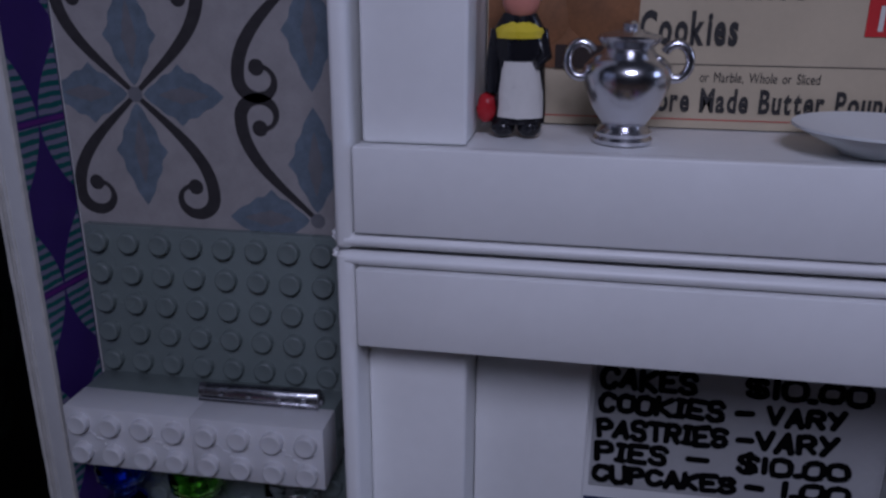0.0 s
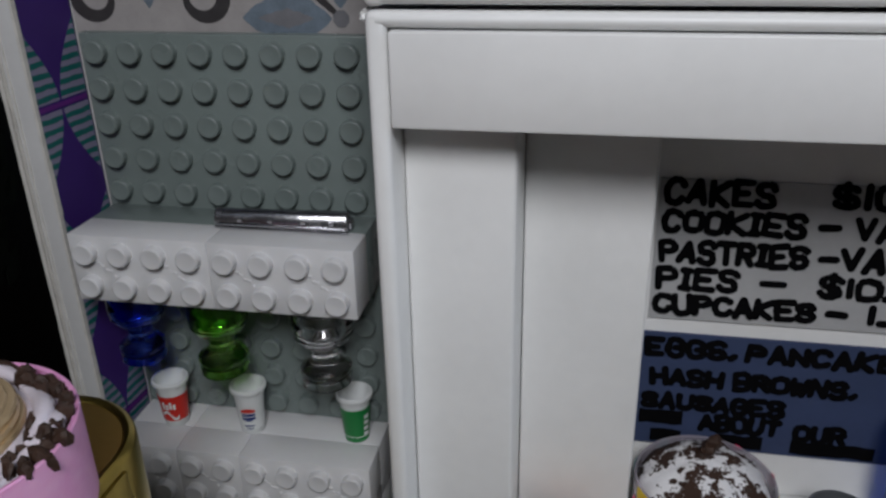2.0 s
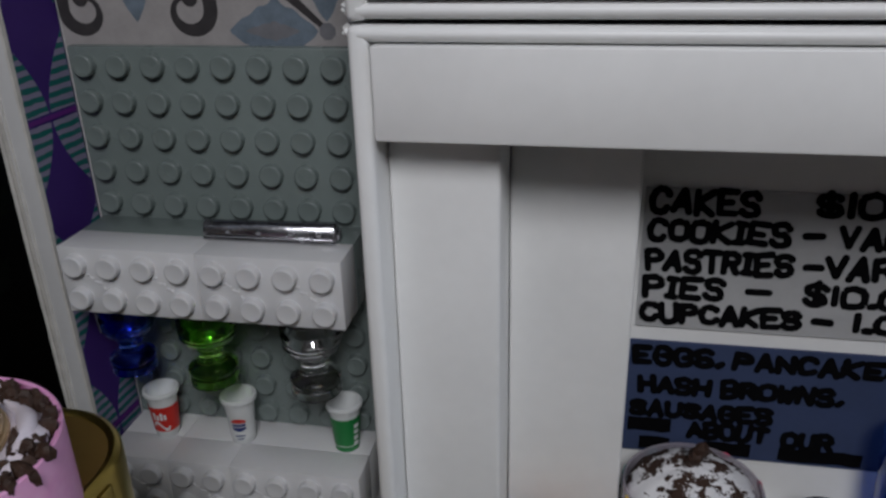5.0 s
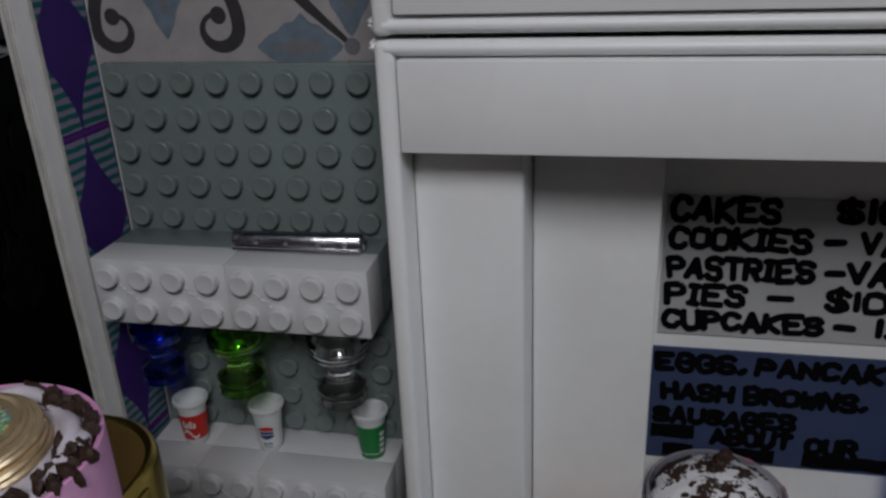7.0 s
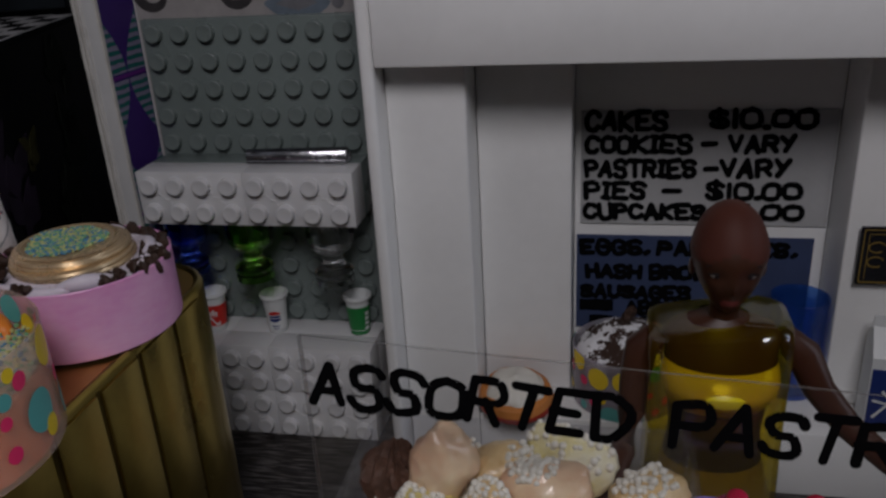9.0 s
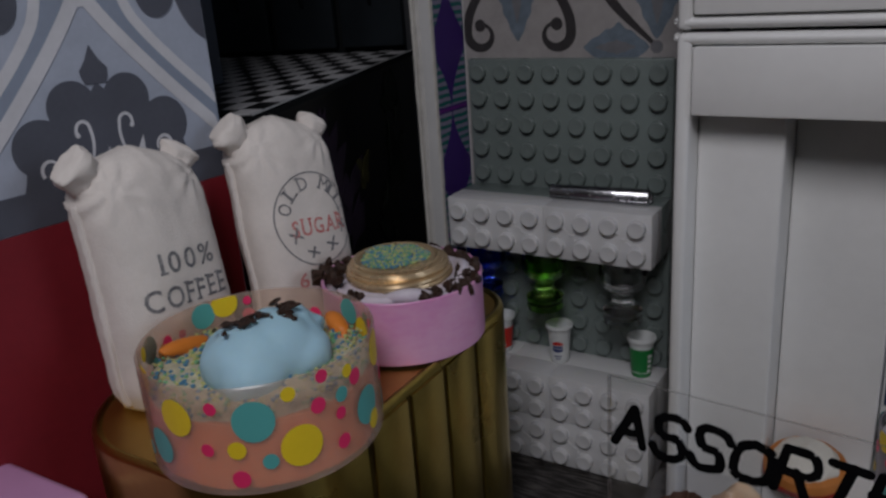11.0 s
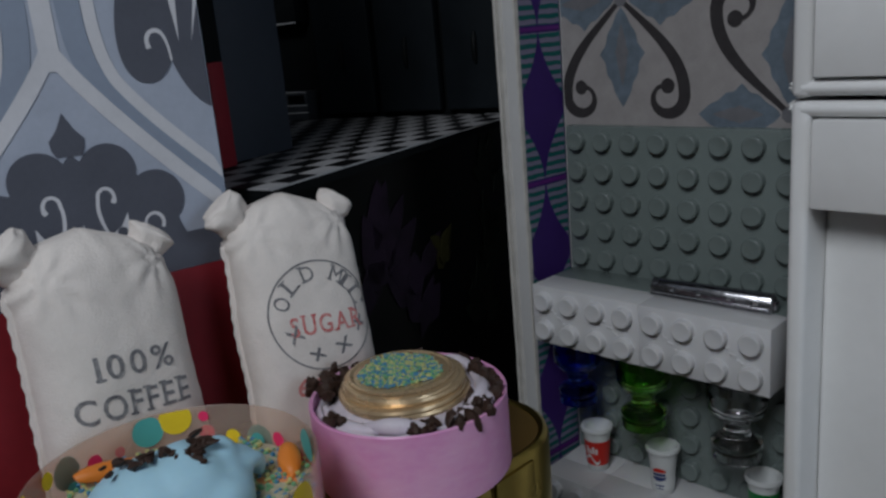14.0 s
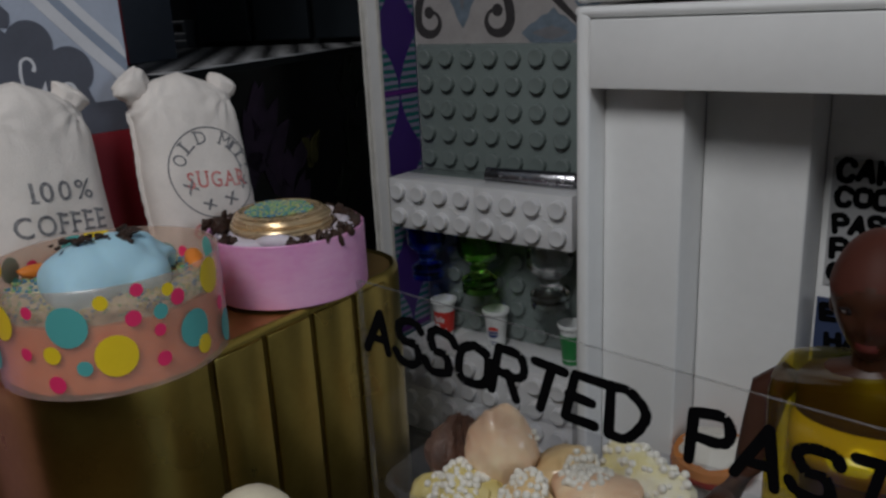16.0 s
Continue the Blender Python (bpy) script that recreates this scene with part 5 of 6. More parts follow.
# ---------------------------------------------------------------- gold stand
GZ = 0.1630
GX0, GX1, GY0, GY1 = -0.2235, -0.1120, 0.0145, 0.1985


def rounded(x0, x1, y0, y1, r, n=10, back=None):
    out = []
    q = back or r
    for cx, cy, a0, r in ((x1 - q, y1 - q, 0, q), (x0 + q, y1 - q, 90, q), (x0 + r, y0 + r, 180, r), (x1 - r, y0 + r, 270, r)):
        for k in range(n + 1):
            a = radians(a0 + 90 * k / n)
            out.append((cx + r * math.cos(a), cy + r * math.sin(a)))
    return out


gold = thing("gold_stand", "tall brushed gold fluted container used as a cake stand", "stand")
bm = bmesh.new()
prev = None
for ins, z in ((0.002, 0.0), (0.0, 0.003), (0.0, GZ - 0.0026), (0.0007, GZ - 0.0008), (0.0020, GZ), (0.0036, GZ - 0.0006), (0.0042, GZ - 0.0014)):
    ring = [bm.verts.new((x, y, z)) for x, y in rounded(GX0 + ins, GX1 - ins, GY0 + ins, GY1 - ins, 0.044 - ins, 10, 0.030 - ins)]
    if prev:
        for i in range(len(ring)):
            j = (i + 1) % len(ring)
            bm.faces.new((prev[i], prev[j], ring[j], ring[i]))
    prev = ring
bm.verts.ensure_lookup_table()
part("shell", bm, GOLD, gold)
bm = bmesh.new()
ring = [bm.verts.new((x, y, GZ - 0.0012)) for x, y in rounded(GX0 + 0.0040, GX1 - 0.0040, GY0 + 0.0040, GY1 - 0.0040, 0.040, 10, 0.026)]
bm.faces.new(ring)
part("top", bm, GOLD_TOP, gold, "warm gold top", smooth=False)
for k in range(4):
    yy = 0.0693 + k * 0.0262
    part("flute", one_box(GX1 - 0.0004, GX1 + 0.0012, yy, yy + 0.0238 if k < 3 else 0.1690, 0.002, GZ - 0.0034, bev=0.0011), GOLD, gold)
    part("groove", one_box(GX1 - 0.0006, GX1 + 0.0002, yy - 0.0024, yy, 0.002, GZ - 0.0030), GOLD_DARK, gold, "dark groove", smooth=False)

# pink cake on the stand
CZ = GZ + 0.0001
pk = thing("pink_cake", "round cake in pink tape with crumbs and sprinkled gold top", "cake", at=pose(-0.1410, 0.1385, CZ) @ Matrix.Diagonal((0.90, 0.90, 0.95, 1.0)))
bm = bmesh.new()
roll(bm, 0.0385, 0.0290, 0.0016)
part("tape", bm, PINK_TAPE, pk)
bm = bmesh.new()
lathe(bm, [(0.0369, 0.018), (0.0365, 0.0245), (0.034, 0.0275), (0.031, 0.0252), (0.0285, 0.0262), (0.0258, 0.0290), (0.024, 0.0296), (0, 0.0296)], 64)
for v in bm.verts:
    v.co += Vector((v.co.x, v.co.y, 0)).normalized() * 0.0008 * noise.noise(v.co * 150) + Vector((0, 0, 0.0012 * noise.noise(v.co * 120))) if v.co.z > 0.02 else Vector()
part("cream", bm, LILAC_CREAM, pk, "lilac white cream")
for k, (r, z, dx, dy) in enumerate(((0.0256, 0.0300, -0.0010, -0.0010), (0.0249, 0.0314, -0.0004, -0.0014), (0.0242, 0.0327, -0.0014, -0.0008), (0.0237, 0.0339, -0.0008, -0.0002), (0.0227, 0.0350, -0.0016, -0.0010))):
    bm = bmesh.new()
    lathe(bm, [(0, z - 0.0016), (r - 0.0014, z - 0.0016), (r - 0.0003, z - 0.0010), (r, z), (r - 0.0005, z + 0.0009), (r - 0.0022, z + 0.0012), (0, z + 0.0013)], 64, pose(dx, dy, 0, 1.2 * math.sin(k * 2.1), 1.2 * math.cos(k * 1.7), 0))
    part("lid_ring", bm, PALE_GOLD, pk, "pale gold swirled ring")
bm = bmesh.new()
lathe(bm, [(0.0210, 0.0361), (0.0209, 0.0367), (0.0199, 0.0371), (0.0190, 0.0366), (0.0184, 0.0361)], 64, pose(-0.0016, -0.0010, 0))
part("lid_rim", bm, PALE_GOLD, pk, "pale gold rim")
rng = random.Random(4)
for m, nm in ((SPR_B, "blue_sprinkle_layer"), (SPR_G, "green_sprinkle_layer"), (SPR_Y, "yellow_sprinkle_layer")):
    bm = bmesh.new()
    for k in range(430):
        a, r = rng.uniform(0, 6.283), 0.0162 * rng.uniform(0, 1) ** 0.5
        x, y = -0.003 + r * (1 + 0.12 * math.sin(3 * a)) * math.cos(a), -0.001 + r * math.sin(a)
        s = rng.uniform(0.0003, 0.0005)
        z = 0.0362 + rng.uniform(0, 0.0006)
        box(bm, x - s, x + s, y - s, y + s, z, z + s * 1.4)
    tagged(part(nm, bm, m, pk, smooth=False), kind="stuff")


def crumbs(parent, spots, seed, zf, name="chocolate_topping"):
    rng = random.Random(seed)
    for a0, spread, n, big, r0, r1 in spots:
        bm = bmesh.new()
        for k in range(n):
            a, r = radians(a0) + rng.gauss(0, spread), rng.uniform(r0, r1)
            s = big * rng.uniform(0.35, 1.0)
            blob(bm, pose(r * math.cos(a), r * math.sin(a), zf(r) + rng.uniform(0, s), rng.uniform(0, 180), rng.uniform(0, 180), 0), (s * 1.3, s * 0.7, s * 0.8), 2, 0, 0.7, 2.1, k + seed)
        tagged(part(name, bm, CHOC, parent, "dark chocolate crumbs"), kind="stuff")


for k, (a0, a1, r, z) in enumerate(((-20, 40, 0.0318, 0.0275), (0, 70, 0.0290, 0.0292), (75, 130, 0.0312, 0.0275), (-120, -60, 0.0322, 0.0272), (-75, -25, 0.0300, 0.0282))):
    bm = bmesh.new()
    ang = [radians(a0 + (a1 - a0) * q / 14) for q in range(15)]
    tube(bm, [((r + 0.0012 * math.sin(3 * a + k)) * math.cos(a), (r + 0.0012 * math.sin(3 * a + k)) * math.sin(a), z + 0.0012 * math.sin(5 * a)) for a in ang], [0.0006 + 0.0026 * math.sin(math.pi * (q + 0.6) / 15.2) for q in range(15)], 10)
    part("cream_swirl", bm, LILAC_CREAM, pk, "piped swirl of pale cream")

crumbs(pk, ((-160, 0.20, 34, 0.0036, 0.030, 0.041), (-95, 0.07, 10, 0.0026, 0.031, 0.036), (-40, 0.10, 14, 0.0026, 0.029, 0.036), (8, 0.28, 26, 0.0034, 0.028, 0.0375), (60, 0.4, 24, 0.0032, 0.029, 0.036), (120, 0.3, 14, 0.0024, 0.030, 0.036), (-70, 0.12, 6, 0.0010, 0.026, 0.033)), 13, lambda r: 0.0275)

# polka-dot cake on the stand
pd = thing("polka_dot_cake", "round cake in peach polka-dot tape with pale blue icing", "cake", at=pose(-0.1420, 0.0515, CZ) @ Matrix.Diagonal((0.976, 0.976, 1.03, 1.0)))
bm = bmesh.new()
roll(bm, 0.0410, 0.0365, 0.0008)
part("tape", bm, TAPE, pd, "translucent peach tape")


def known_dots(parent, R, H, spots):
    for a, z, r, m in spots:
        a = -51 + (a + 50) * (1.62 if a > -50 else 1.12)
        bend(parent, R + 0.00013, H, radians(a), z, r, m)


known_dots(pd, 0.0410, 0.0365, ((-50, 0.0250, 0.0068, DOT_T), (-38, 0.0138, 0.0070, DOT_Y), (-13, 0.0150, 0.0066, DOT_T), (-83, 0.0255, 0.0062, DOT_Y), (-96, 0.0130, 0.0060, DOT_T),
                               (-66, 0.0300, 0.0021, DOT_P), (-70, 0.0160, 0.0022, DOT_P), (-58, 0.0160, 0.0030, DOT_Y), (-47, 0.0110, 0.0026, DOT_T), (-58, 0.0060, 0.0030, DOT_P),
                               (-32, 0.0250, 0.0027, DOT_P), (-40, 0.0318, 0.0024, DOT_Y), (-24, 0.0250, 0.0026, DOT_T), (-25, 0.0190, 0.0021, DOT_P), (-18, 0.0280, 0.0028, DOT_P),
                               (-21, 0.0315, 0.0022, DOT_Y), (-3, 0.0300, 0.0062, DOT_Y), (-25, 0.0090, 0.0026, DOT_P), (-10, 0.0080, 0.0034, DOT_Y), (-30, 0.0340, 0.0022, DOT_P), (2, 0.0180, 0.0026, DOT_P), (6, 0.0080, 0.0060, DOT_T)))
rng = random.Random(17)
for a in range(48, 245, 13):
    m, r = DOTS[(a // 13) % 7]
    bend(pd, 0.0411, 0.0365, radians(a), rng.uniform(0.006, 0.031), r * 0.85, m)
    m, r = DOTS[(a // 13 + 3) % 7]
    bend(pd, 0.0396, 0.0365, radians(a), rng.uniform(0.022, 0.034), r * 0.85, m)
bm = bmesh.new()
lathe(bm, [(0.0, 0.0012), (0.0390, 0.0012), (0.0392, 0.016), (0.0390, 0.0235), (0.030, 0.0262), (0, 0.0275)], 56)
for v in bm.verts:
    v.co.z += 0.0015 * noise.noise(v.co * 110)
part("sponge", bm, mat("peach_cake_top", (0.96, 0.42, 0.19), 0.8, scale=110, bump=0.6, rgb2=(0.88, 0.27, 0.08)), pd, "crumbly cake top")
bm = bmesh.new()
lathe(bm, [(0.0389, 0.0242), (0.030, 0.0270), (0, 0.0283)], 56)
for v in bm.verts:
    v.co.z += 0.0012 * noise.noise(v.co * 140)
part("crumb_top", bm, mat("pale_crumb", (0.60, 0.56, 0.40), 0.85, var=0.35, scale=260, bump=0.8), pd, "pale crumbs under the sprinkles")
for m, nm in ((SPR_G, "green_sprinkle_layer"), (SPR_Y, "yellow_sprinkle_layer"), (SPR_B, "blue_sprinkle_layer")):
    bm = bmesh.new()
    for k in range(420):
        a, r = rng.uniform(0, 6.283), rng.uniform(0.012, 0.039)
        x, y, s = r * math.cos(a), r * math.sin(a), rng.uniform(0.0003, 0.0006)
        z = 0.0282 - 0.0034 * (r / 0.04) ** 2 + rng.uniform(0, 0.001)
        box(bm, x - s, x + s, y - s, y + s, z, z + s * 1.5)
    tagged(part(nm, bm, m, pd, smooth=False), kind="stuff")
for a, r in ((74, 0.0335), (190, 0.032)):
    bm = bmesh.new()
    blob(bm, pose(r * math.cos(radians(a)), r * math.sin(radians(a)), 0.0280, 0, -10, a + 75), (0.0080 if a < 100 else 0.0112, 0.0036, 0.0028), 3, 0, 0.1, 2, a)
    part("orange_wedge", bm, DOT_O, pd, "orange sweet wedge")
bm = bmesh.new()
ICE = pose(0.0065, -0.0050, 0.0000, 0, 0, 68)
for k, (ox, oy, oz, rx, ry, rz) in enumerate(((-0.0045, -0.0005, 0.0322, 0.0170, 0.0165, 0.0122), (0.0040, 0.0, 0.0330, 0.0150, 0.0155, 0.0124), (0.0110, 0.001, 0.0315, 0.0120, 0.0130, 0.0108), (0.0150, 0.004, 0.0398, 0.0050, 0.0060, 0.0040), (0.0120, -0.006, 0.0300, 0.0110, 0.0100, 0.0090), (-0.006, -0.006, 0.0295, 0.0150, 0.0120, 0.0100))):
    blob(bm, ICE @ pose(ox, oy, oz, 0, 0, 8 * k), (rx, ry, rz), 4, 0, 0.07, 1.9, k * 3.1)
for k, (ox, rr) in enumerate(((0.0095, 0.0128), (0.0140, 0.0112), (0.0180, 0.0092), (0.0215, 0.0064))):
    arc = [math.pi * (q / 12 * 1.1 - 0.05) for q in range(13)]
    tube(bm, [ICE @ Vector((ox + 0.004 * math.cos(a) + 0.0015 * math.sin(2 * a), 0.001 + 1.12 * rr * math.cos(a), 0.0290 + rr * math.sin(a))) for a in arc], [0.0023] * 13, 10)
ob = part("icing", bm, BLUE_CREAM, pd, "pale blue piped icing")
md = ob.modifiers.new("fuse", "REMESH")
md.mode, md.voxel_size, md.use_smooth_shade = "VOXEL", 0.0011, True
md = ob.modifiers.new("soften", "SMOOTH")
md.factor, md.iterations = 0.5, 9
rng = random.Random(29)
bm = bmesh.new()
for k in range(40):
    t = rng.gauss(0, 1)
    if k < 24:
        x, y = -0.0015 + 0.0040 * t, -0.002 + rng.gauss(0, 0.0018)
    else:
        x, y = 0.0101 + rng.gauss(0, 0.0014), -0.0028 + rng.gauss(0, 0.0028)
    d = (x + 0.006) / 0.0215 if k < 24 else (x - 0.012) / 0.0145
    e = (y + 0.0005) / 0.0185 if k < 24 else (y - 0.002) / 0.0150
    h = max(0.05, 1 - d * d - e * e) ** 0.5
    z = (0.0325 + 0.0135 * h) if k < 24 else (0.0335 + 0.0125 * h)
    blob(bm, ICE @ pose(x, y, z, rng.uniform(0, 40), rng.uniform(0, 40), rng.uniform(0, 180)), (rng.uniform(0.0010, 0.0030), 0.0012, 0.0008), 2, 0, 0.6, 2, k)
for x, y, s in ((-0.0135, -0.0040, 0.0011), (-0.0150, 0.0010, 0.0008), (-0.0120, 0.0015, 0.0006), (0.0080, -0.0105, 0.0011)):
    d, e = (x + 0.006) / 0.0215, y / 0.0185
    z = 0.0325 + 0.0135 * max(0.02, 1 - d * d - e * e) ** 0.5
    blob(bm, ICE @ pose(x, y, z - 0.0002, 0, 0, x * 9000), (s * 1.7, s * 0.8, s * 0.6), 2, 0, 0.5, 2, x)
tagged(part("chocolate_topping", bm, CHOC, pd, "dark chocolate shavings"), kind="stuff")


# ---------------------------------------------------------------- canvas sacks
def sack(label, at, w, d, h, prints):
    s = thing("canvas_sack", label, "sack", "canvas sacks on the gold stand", at=at)
    bm = bmesh.new()
    nz, na = 64, 112
    rings = []

    def surf(u, v):
        """u: angle, v: 0 foot to 1 top; the front faces -y."""
        p = 2.6 + 1.2 * math.exp(-(v / 0.15) ** 2)
        c, sn = math.cos(u), math.sin(u)
        k = (abs(c) ** p + abs(sn) ** p) ** (-1 / p)
        tap = 1.0 - 0.10 * v
        round_top = max(0.0, 1 - max(0, (v - 0.80) / 0.20) ** 2.4) ** 0.5
        foot = 1 - 0.10 * math.exp(-(v / 0.05) ** 2)
        x = w / 2 * tap * k * c * (0.30 + 0.70 * round_top) * foot
        belly = (0.72 + 0.35 * math.sin(math.pi * min(1, v * 0.9 + 0.06)))
        y = d / 2 * k * sn * belly * round_top * foot
        z = h * v + 0.004 * (1 - abs(c)) * max(0, v - 0.8) * 5 - 0.11 * x * min(1.0, 2.4 * v)
        q = Vector((x, y, z))
        wr = 0.0011 * noise.noise(Vector((x * 60, y * 40, z * 45 + at.translation.y * 90))) + 0.0016 * max(0, v - 0.58) * noise.noise(Vector((x * 260, y * 120, z * 30))) + 0.00022 * noise.noise(q * 190)
        corner = math.exp(-((abs(x) - w * 0.33) ** 2 + (z - h * 0.90) ** 2) / 0.013 ** 2)
        ang = math.atan2(z - h * 0.90, abs(x) - w * 0.33)
        wr += 0.0010 * corner * math.sin(9 * ang + 2 * noise.noise(q * 90))
        n = Vector((c, sn * 1.4, 0)).normalized()
        return q + n * wr

    for i in range(nz + 1):
        v = 0.002 + 0.994 * i / nz
        rings.append([bm.verts.new(surf(2 * math.pi * k / na, v)) for k in range(na)])
    for a, b in zip(rings, rings[1:]):
        for k in range(na):
            bm.faces.new((a[k], a[(k + 1) % na], b[(k + 1) % na], b[k]))
    bm.faces.new(rings[0][::-1])
    bm.faces.new(rings[-1])
    part("body", bm, CANVAS, s, "stuffed cream canvas", smooth="all")
    # tied ears: a pinched neck below a crumpled lump of cloth
    for sg in (-1, 1):
        bm = bmesh.new()
        base = Vector((sg * w * 0.320, -0.001, h * 0.905 - sg * w * 0.035))
        dirv = Vector((sg * 0.62, -0.10, 0.76)).normalized()
        sv = dirv.cross(Vector((0, 1, 0))).normalized()
        tv = sv.cross(dirv)
        rr = 0.95 if sg < 0 else 0.80
        ringsE = []
        prof = ((-0.014, 0.0150), (-0.008, 0.0112), (-0.003, 0.0074), (0.0, 0.0056), (0.0018, 0.0062), (0.0040, 0.0078), (0.0072, 0.0092), (0.0105, 0.0098), (0.0124, 0.0096), (0.0136, 0.0084), (0.0143, 0.0064), (0.0146, 0.0040), (0.0144, 0.0014))
        fine = []
        for (t0, r0), (t1, r1) in zip(prof, prof[1:]):
            fine += [(t0 + (t1 - t0) * q / 3, r0 + (r1 - r0) * q / 3) for q in range(3)]
        fine.append(prof[-1])
        for i, (t, r) in enumerate(fine):
            i = i / 3
            cpt = base + dirv * t * rr
            row = []
            for k in range(28):
                a = 2 * math.pi * k / 28
                pleat = 0.16 * math.sin(7 * a + 0.4 * i) * math.exp(-((t - 0.0) / 0.006) ** 2) + 0.30 * noise.noise(Vector((math.cos(a) * 1.5, math.sin(a) * 1.9, i * 0.55 + sg * 3 + h * 500)))
                row.append(bm.verts.new(cpt + (math.cos(a) * sv + 0.80 * math.sin(a) * tv) * r * rr * (1 + pleat)))
            ringsE.append(row)
        for a, b in zip(ringsE, ringsE[1:]):
            for k in range(28):
                bm.faces.new((a[k], a[(k + 1) % 28], b[(k + 1) % 28], b[k]))
        bm.faces.new(ringsE[-1])
        part("tied_ear", bm, CANVAS, s, "tied canvas ear", smooth="all")
    # stitched side seam
    bm = bmesh.new()
    pts = [surf(math.pi * 1.0, 0.03 + 0.80 * k / 24) + Vector((-0.0004, 0.0, 0)) for k in range(25)]
    tube(bm, pts, [0.0011 * (1 + 0.5 * (k % 2)) for k in range(25)], 6)
    part("seam", bm, CANVAS, s)

    def on_front(x, z):
        v = min(0.99, max(0.01, z / h))
        lo, hi = math.pi, 2 * math.pi
        for _ in range(26):
            mid = (lo + hi) / 2
            if surf(mid, v).x < x:
                lo = mid
            else:
                hi = mid
        q = surf((lo + hi) / 2, v)
        return q + Vector((0, -0.0003, 0))

    for kind, m, args in prints:
        bm = bmesh.new()
        if kind == "text":
            t, x, z, hh, ww = args
            lettering(bm, t, x, z, hh, ww, 0.010, 0.03, curve=on_front, serif=True)
        elif kind == "arc":
            t, cx, cz, r, hh, a0, a1 = args
            n = len(t)
            for k, ch in enumerate(t):
                if ch == " ":
                    continue
                a = radians(a0 + (a1 - a0) * k / max(1, n - 1))

                def bent(px, pz, a=a):
                    ox, oz = px, pz - hh / 2
                    rot = a - math.pi / 2
                    return on_front(cx + r * math.cos(a) + ox * math.cos(rot) - oz * math.sin(rot), cz + r * math.sin(a) + ox * math.sin(rot) + oz * math.cos(rot))

                lettering(bm, ch, -hh * 0.42, 0, hh, hh * (0.84 if ch != "I" else 0.3), 0.0, 0, curve=bent, serif=True)
        elif kind == "ring":
            cx, cz, r, wd = args
            n = 64
            R2 = [[bm.verts.new(on_front(cx + q * math.cos(2 * math.pi * k / n), cz + q * math.sin(2 * math.pi * k / n))) for k in range(n)] for q in (r - wd, r)]
            for k in range(n):
                bm.faces.new((R2[0][k], R2[0][(k + 1) % n], R2[1][(k + 1) % n], R2[1][k]))
        part("stamp", bm, m, s, "faded stamped print", smooth=False)
    return s


SA = 80
sack("stuffed cream canvas sack stamped 100% COFFEE beside damask panel", pose(-0.1990, 0.0630, CZ, -5, 0, 90) @ Matrix.Scale(0.95, 4), 0.0580, 0.036, 0.0985,
     (("text", CANVAS_INK, ("100%", -0.0118, 0.0520, 0.0086, 0.0270)), ("text", CANVAS_INK, ("COFFEE", -0.0202, 0.0380, 0.0090, 0.0390))))
sack("stuffed cream canvas sack stamped SUGAR inside a ring", pose(-0.1935, 0.1370, CZ, -8, 0, SA) @ Matrix.Scale(0.95, 4), 0.057, 0.033, 0.0955,
     (("ring", CANVAS_INK, (0.0020, 0.0488, 0.0225, 0.0006)), ("text", CANVAS_RED, ("SUGAR", -0.0128, 0.0418, 0.0080, 0.0315)), ("arc", CANVAS_INK, ("OLD", 0.0020, 0.0488, 0.0178, 0.0064, 158, 102)), ("arc", CANVAS_INK, ("MILL", 0.0020, 0.0488, 0.0178, 0.0064, 60, 3)),
      ("arc", CANVAS_INK, ("x+x+", 0.0020, 0.0488, 0.0165, 0.0085, 205, 340)), ("text", CANVAS_RED, ("66", -0.0140, 0.0180, 0.0070, 0.0120))))

# ---------------------------------------------------------------- doll shopkeeper
bm = bmesh.new()
DX, DY = 0.0955, 0.1275
# neck, then a head shaped from a ball: narrow jaw, hollow eyes, nose, lips
ring_loft(bm, [(DX, DY, 0.180, 0.0052, 0.0052), (DX, DY - 0.0005, 0.1860, 0.0046, 0.0048), (DX, DY - 0.0010, 0.1960, 0.0050, 0.0055)], 24, 0, False)
res = bmesh.ops.create_uvsphere(bm, u_segments=56, v_segments=44, radius=1.0)
HB, HT = 0.1888, 0.2275


def bell(x, c, s):
    return math.exp(-((x - c) / s) ** 2)


for v in res["verts"]:
    n = v.co.copy()
    t = (n.z + 1) / 2
    front = max(0.0, -n.y)
    wide = 0.0066 + 0.0053 * min(1, t / 0.60) ** 0.85
    deep = 0.0098 + 0.0040 * min(1, t / 0.55)
    x, y, z = n.x * wide, n.y * deep, HB + (HT - HB) * t
    y += -0.0022 * (1 - t) * front + 0.0012 * t
    ex = abs(x)
    y += 0.0013 * front * bell(ex, 0.0046, 0.0026) * bell(t, 0.455, 0.06)                      # eye hollow
    y -= 0.0017 * front * bell(x, 0, 0.0012) * bell(t, 0.345, 0.065) + 0.0006 * front * bell(x, 0, 0.0011) * bell(t, 0.43, 0.06)   # nose
    y -= 0.0010 * front * bell(x, 0, 0.0022) * (bell(t, 0.215, 0.022) + bell(t, 0.165, 0.022))  # lips
    y += 0.0005 * front * bell(x, 0, 0.0030) * bell(t, 0.190, 0.010)
    y -= 0.0007 * front * bell(ex, 0.0062, 0.0026) * bell(t, 0.33, 0.07)                        # cheek
    y -= 0.0008 * front * bell(x, 0, 0.0030) * bell(t, 0.06, 0.06)                              # chin
    v.co = Vector((DX + x, DY + y, z))
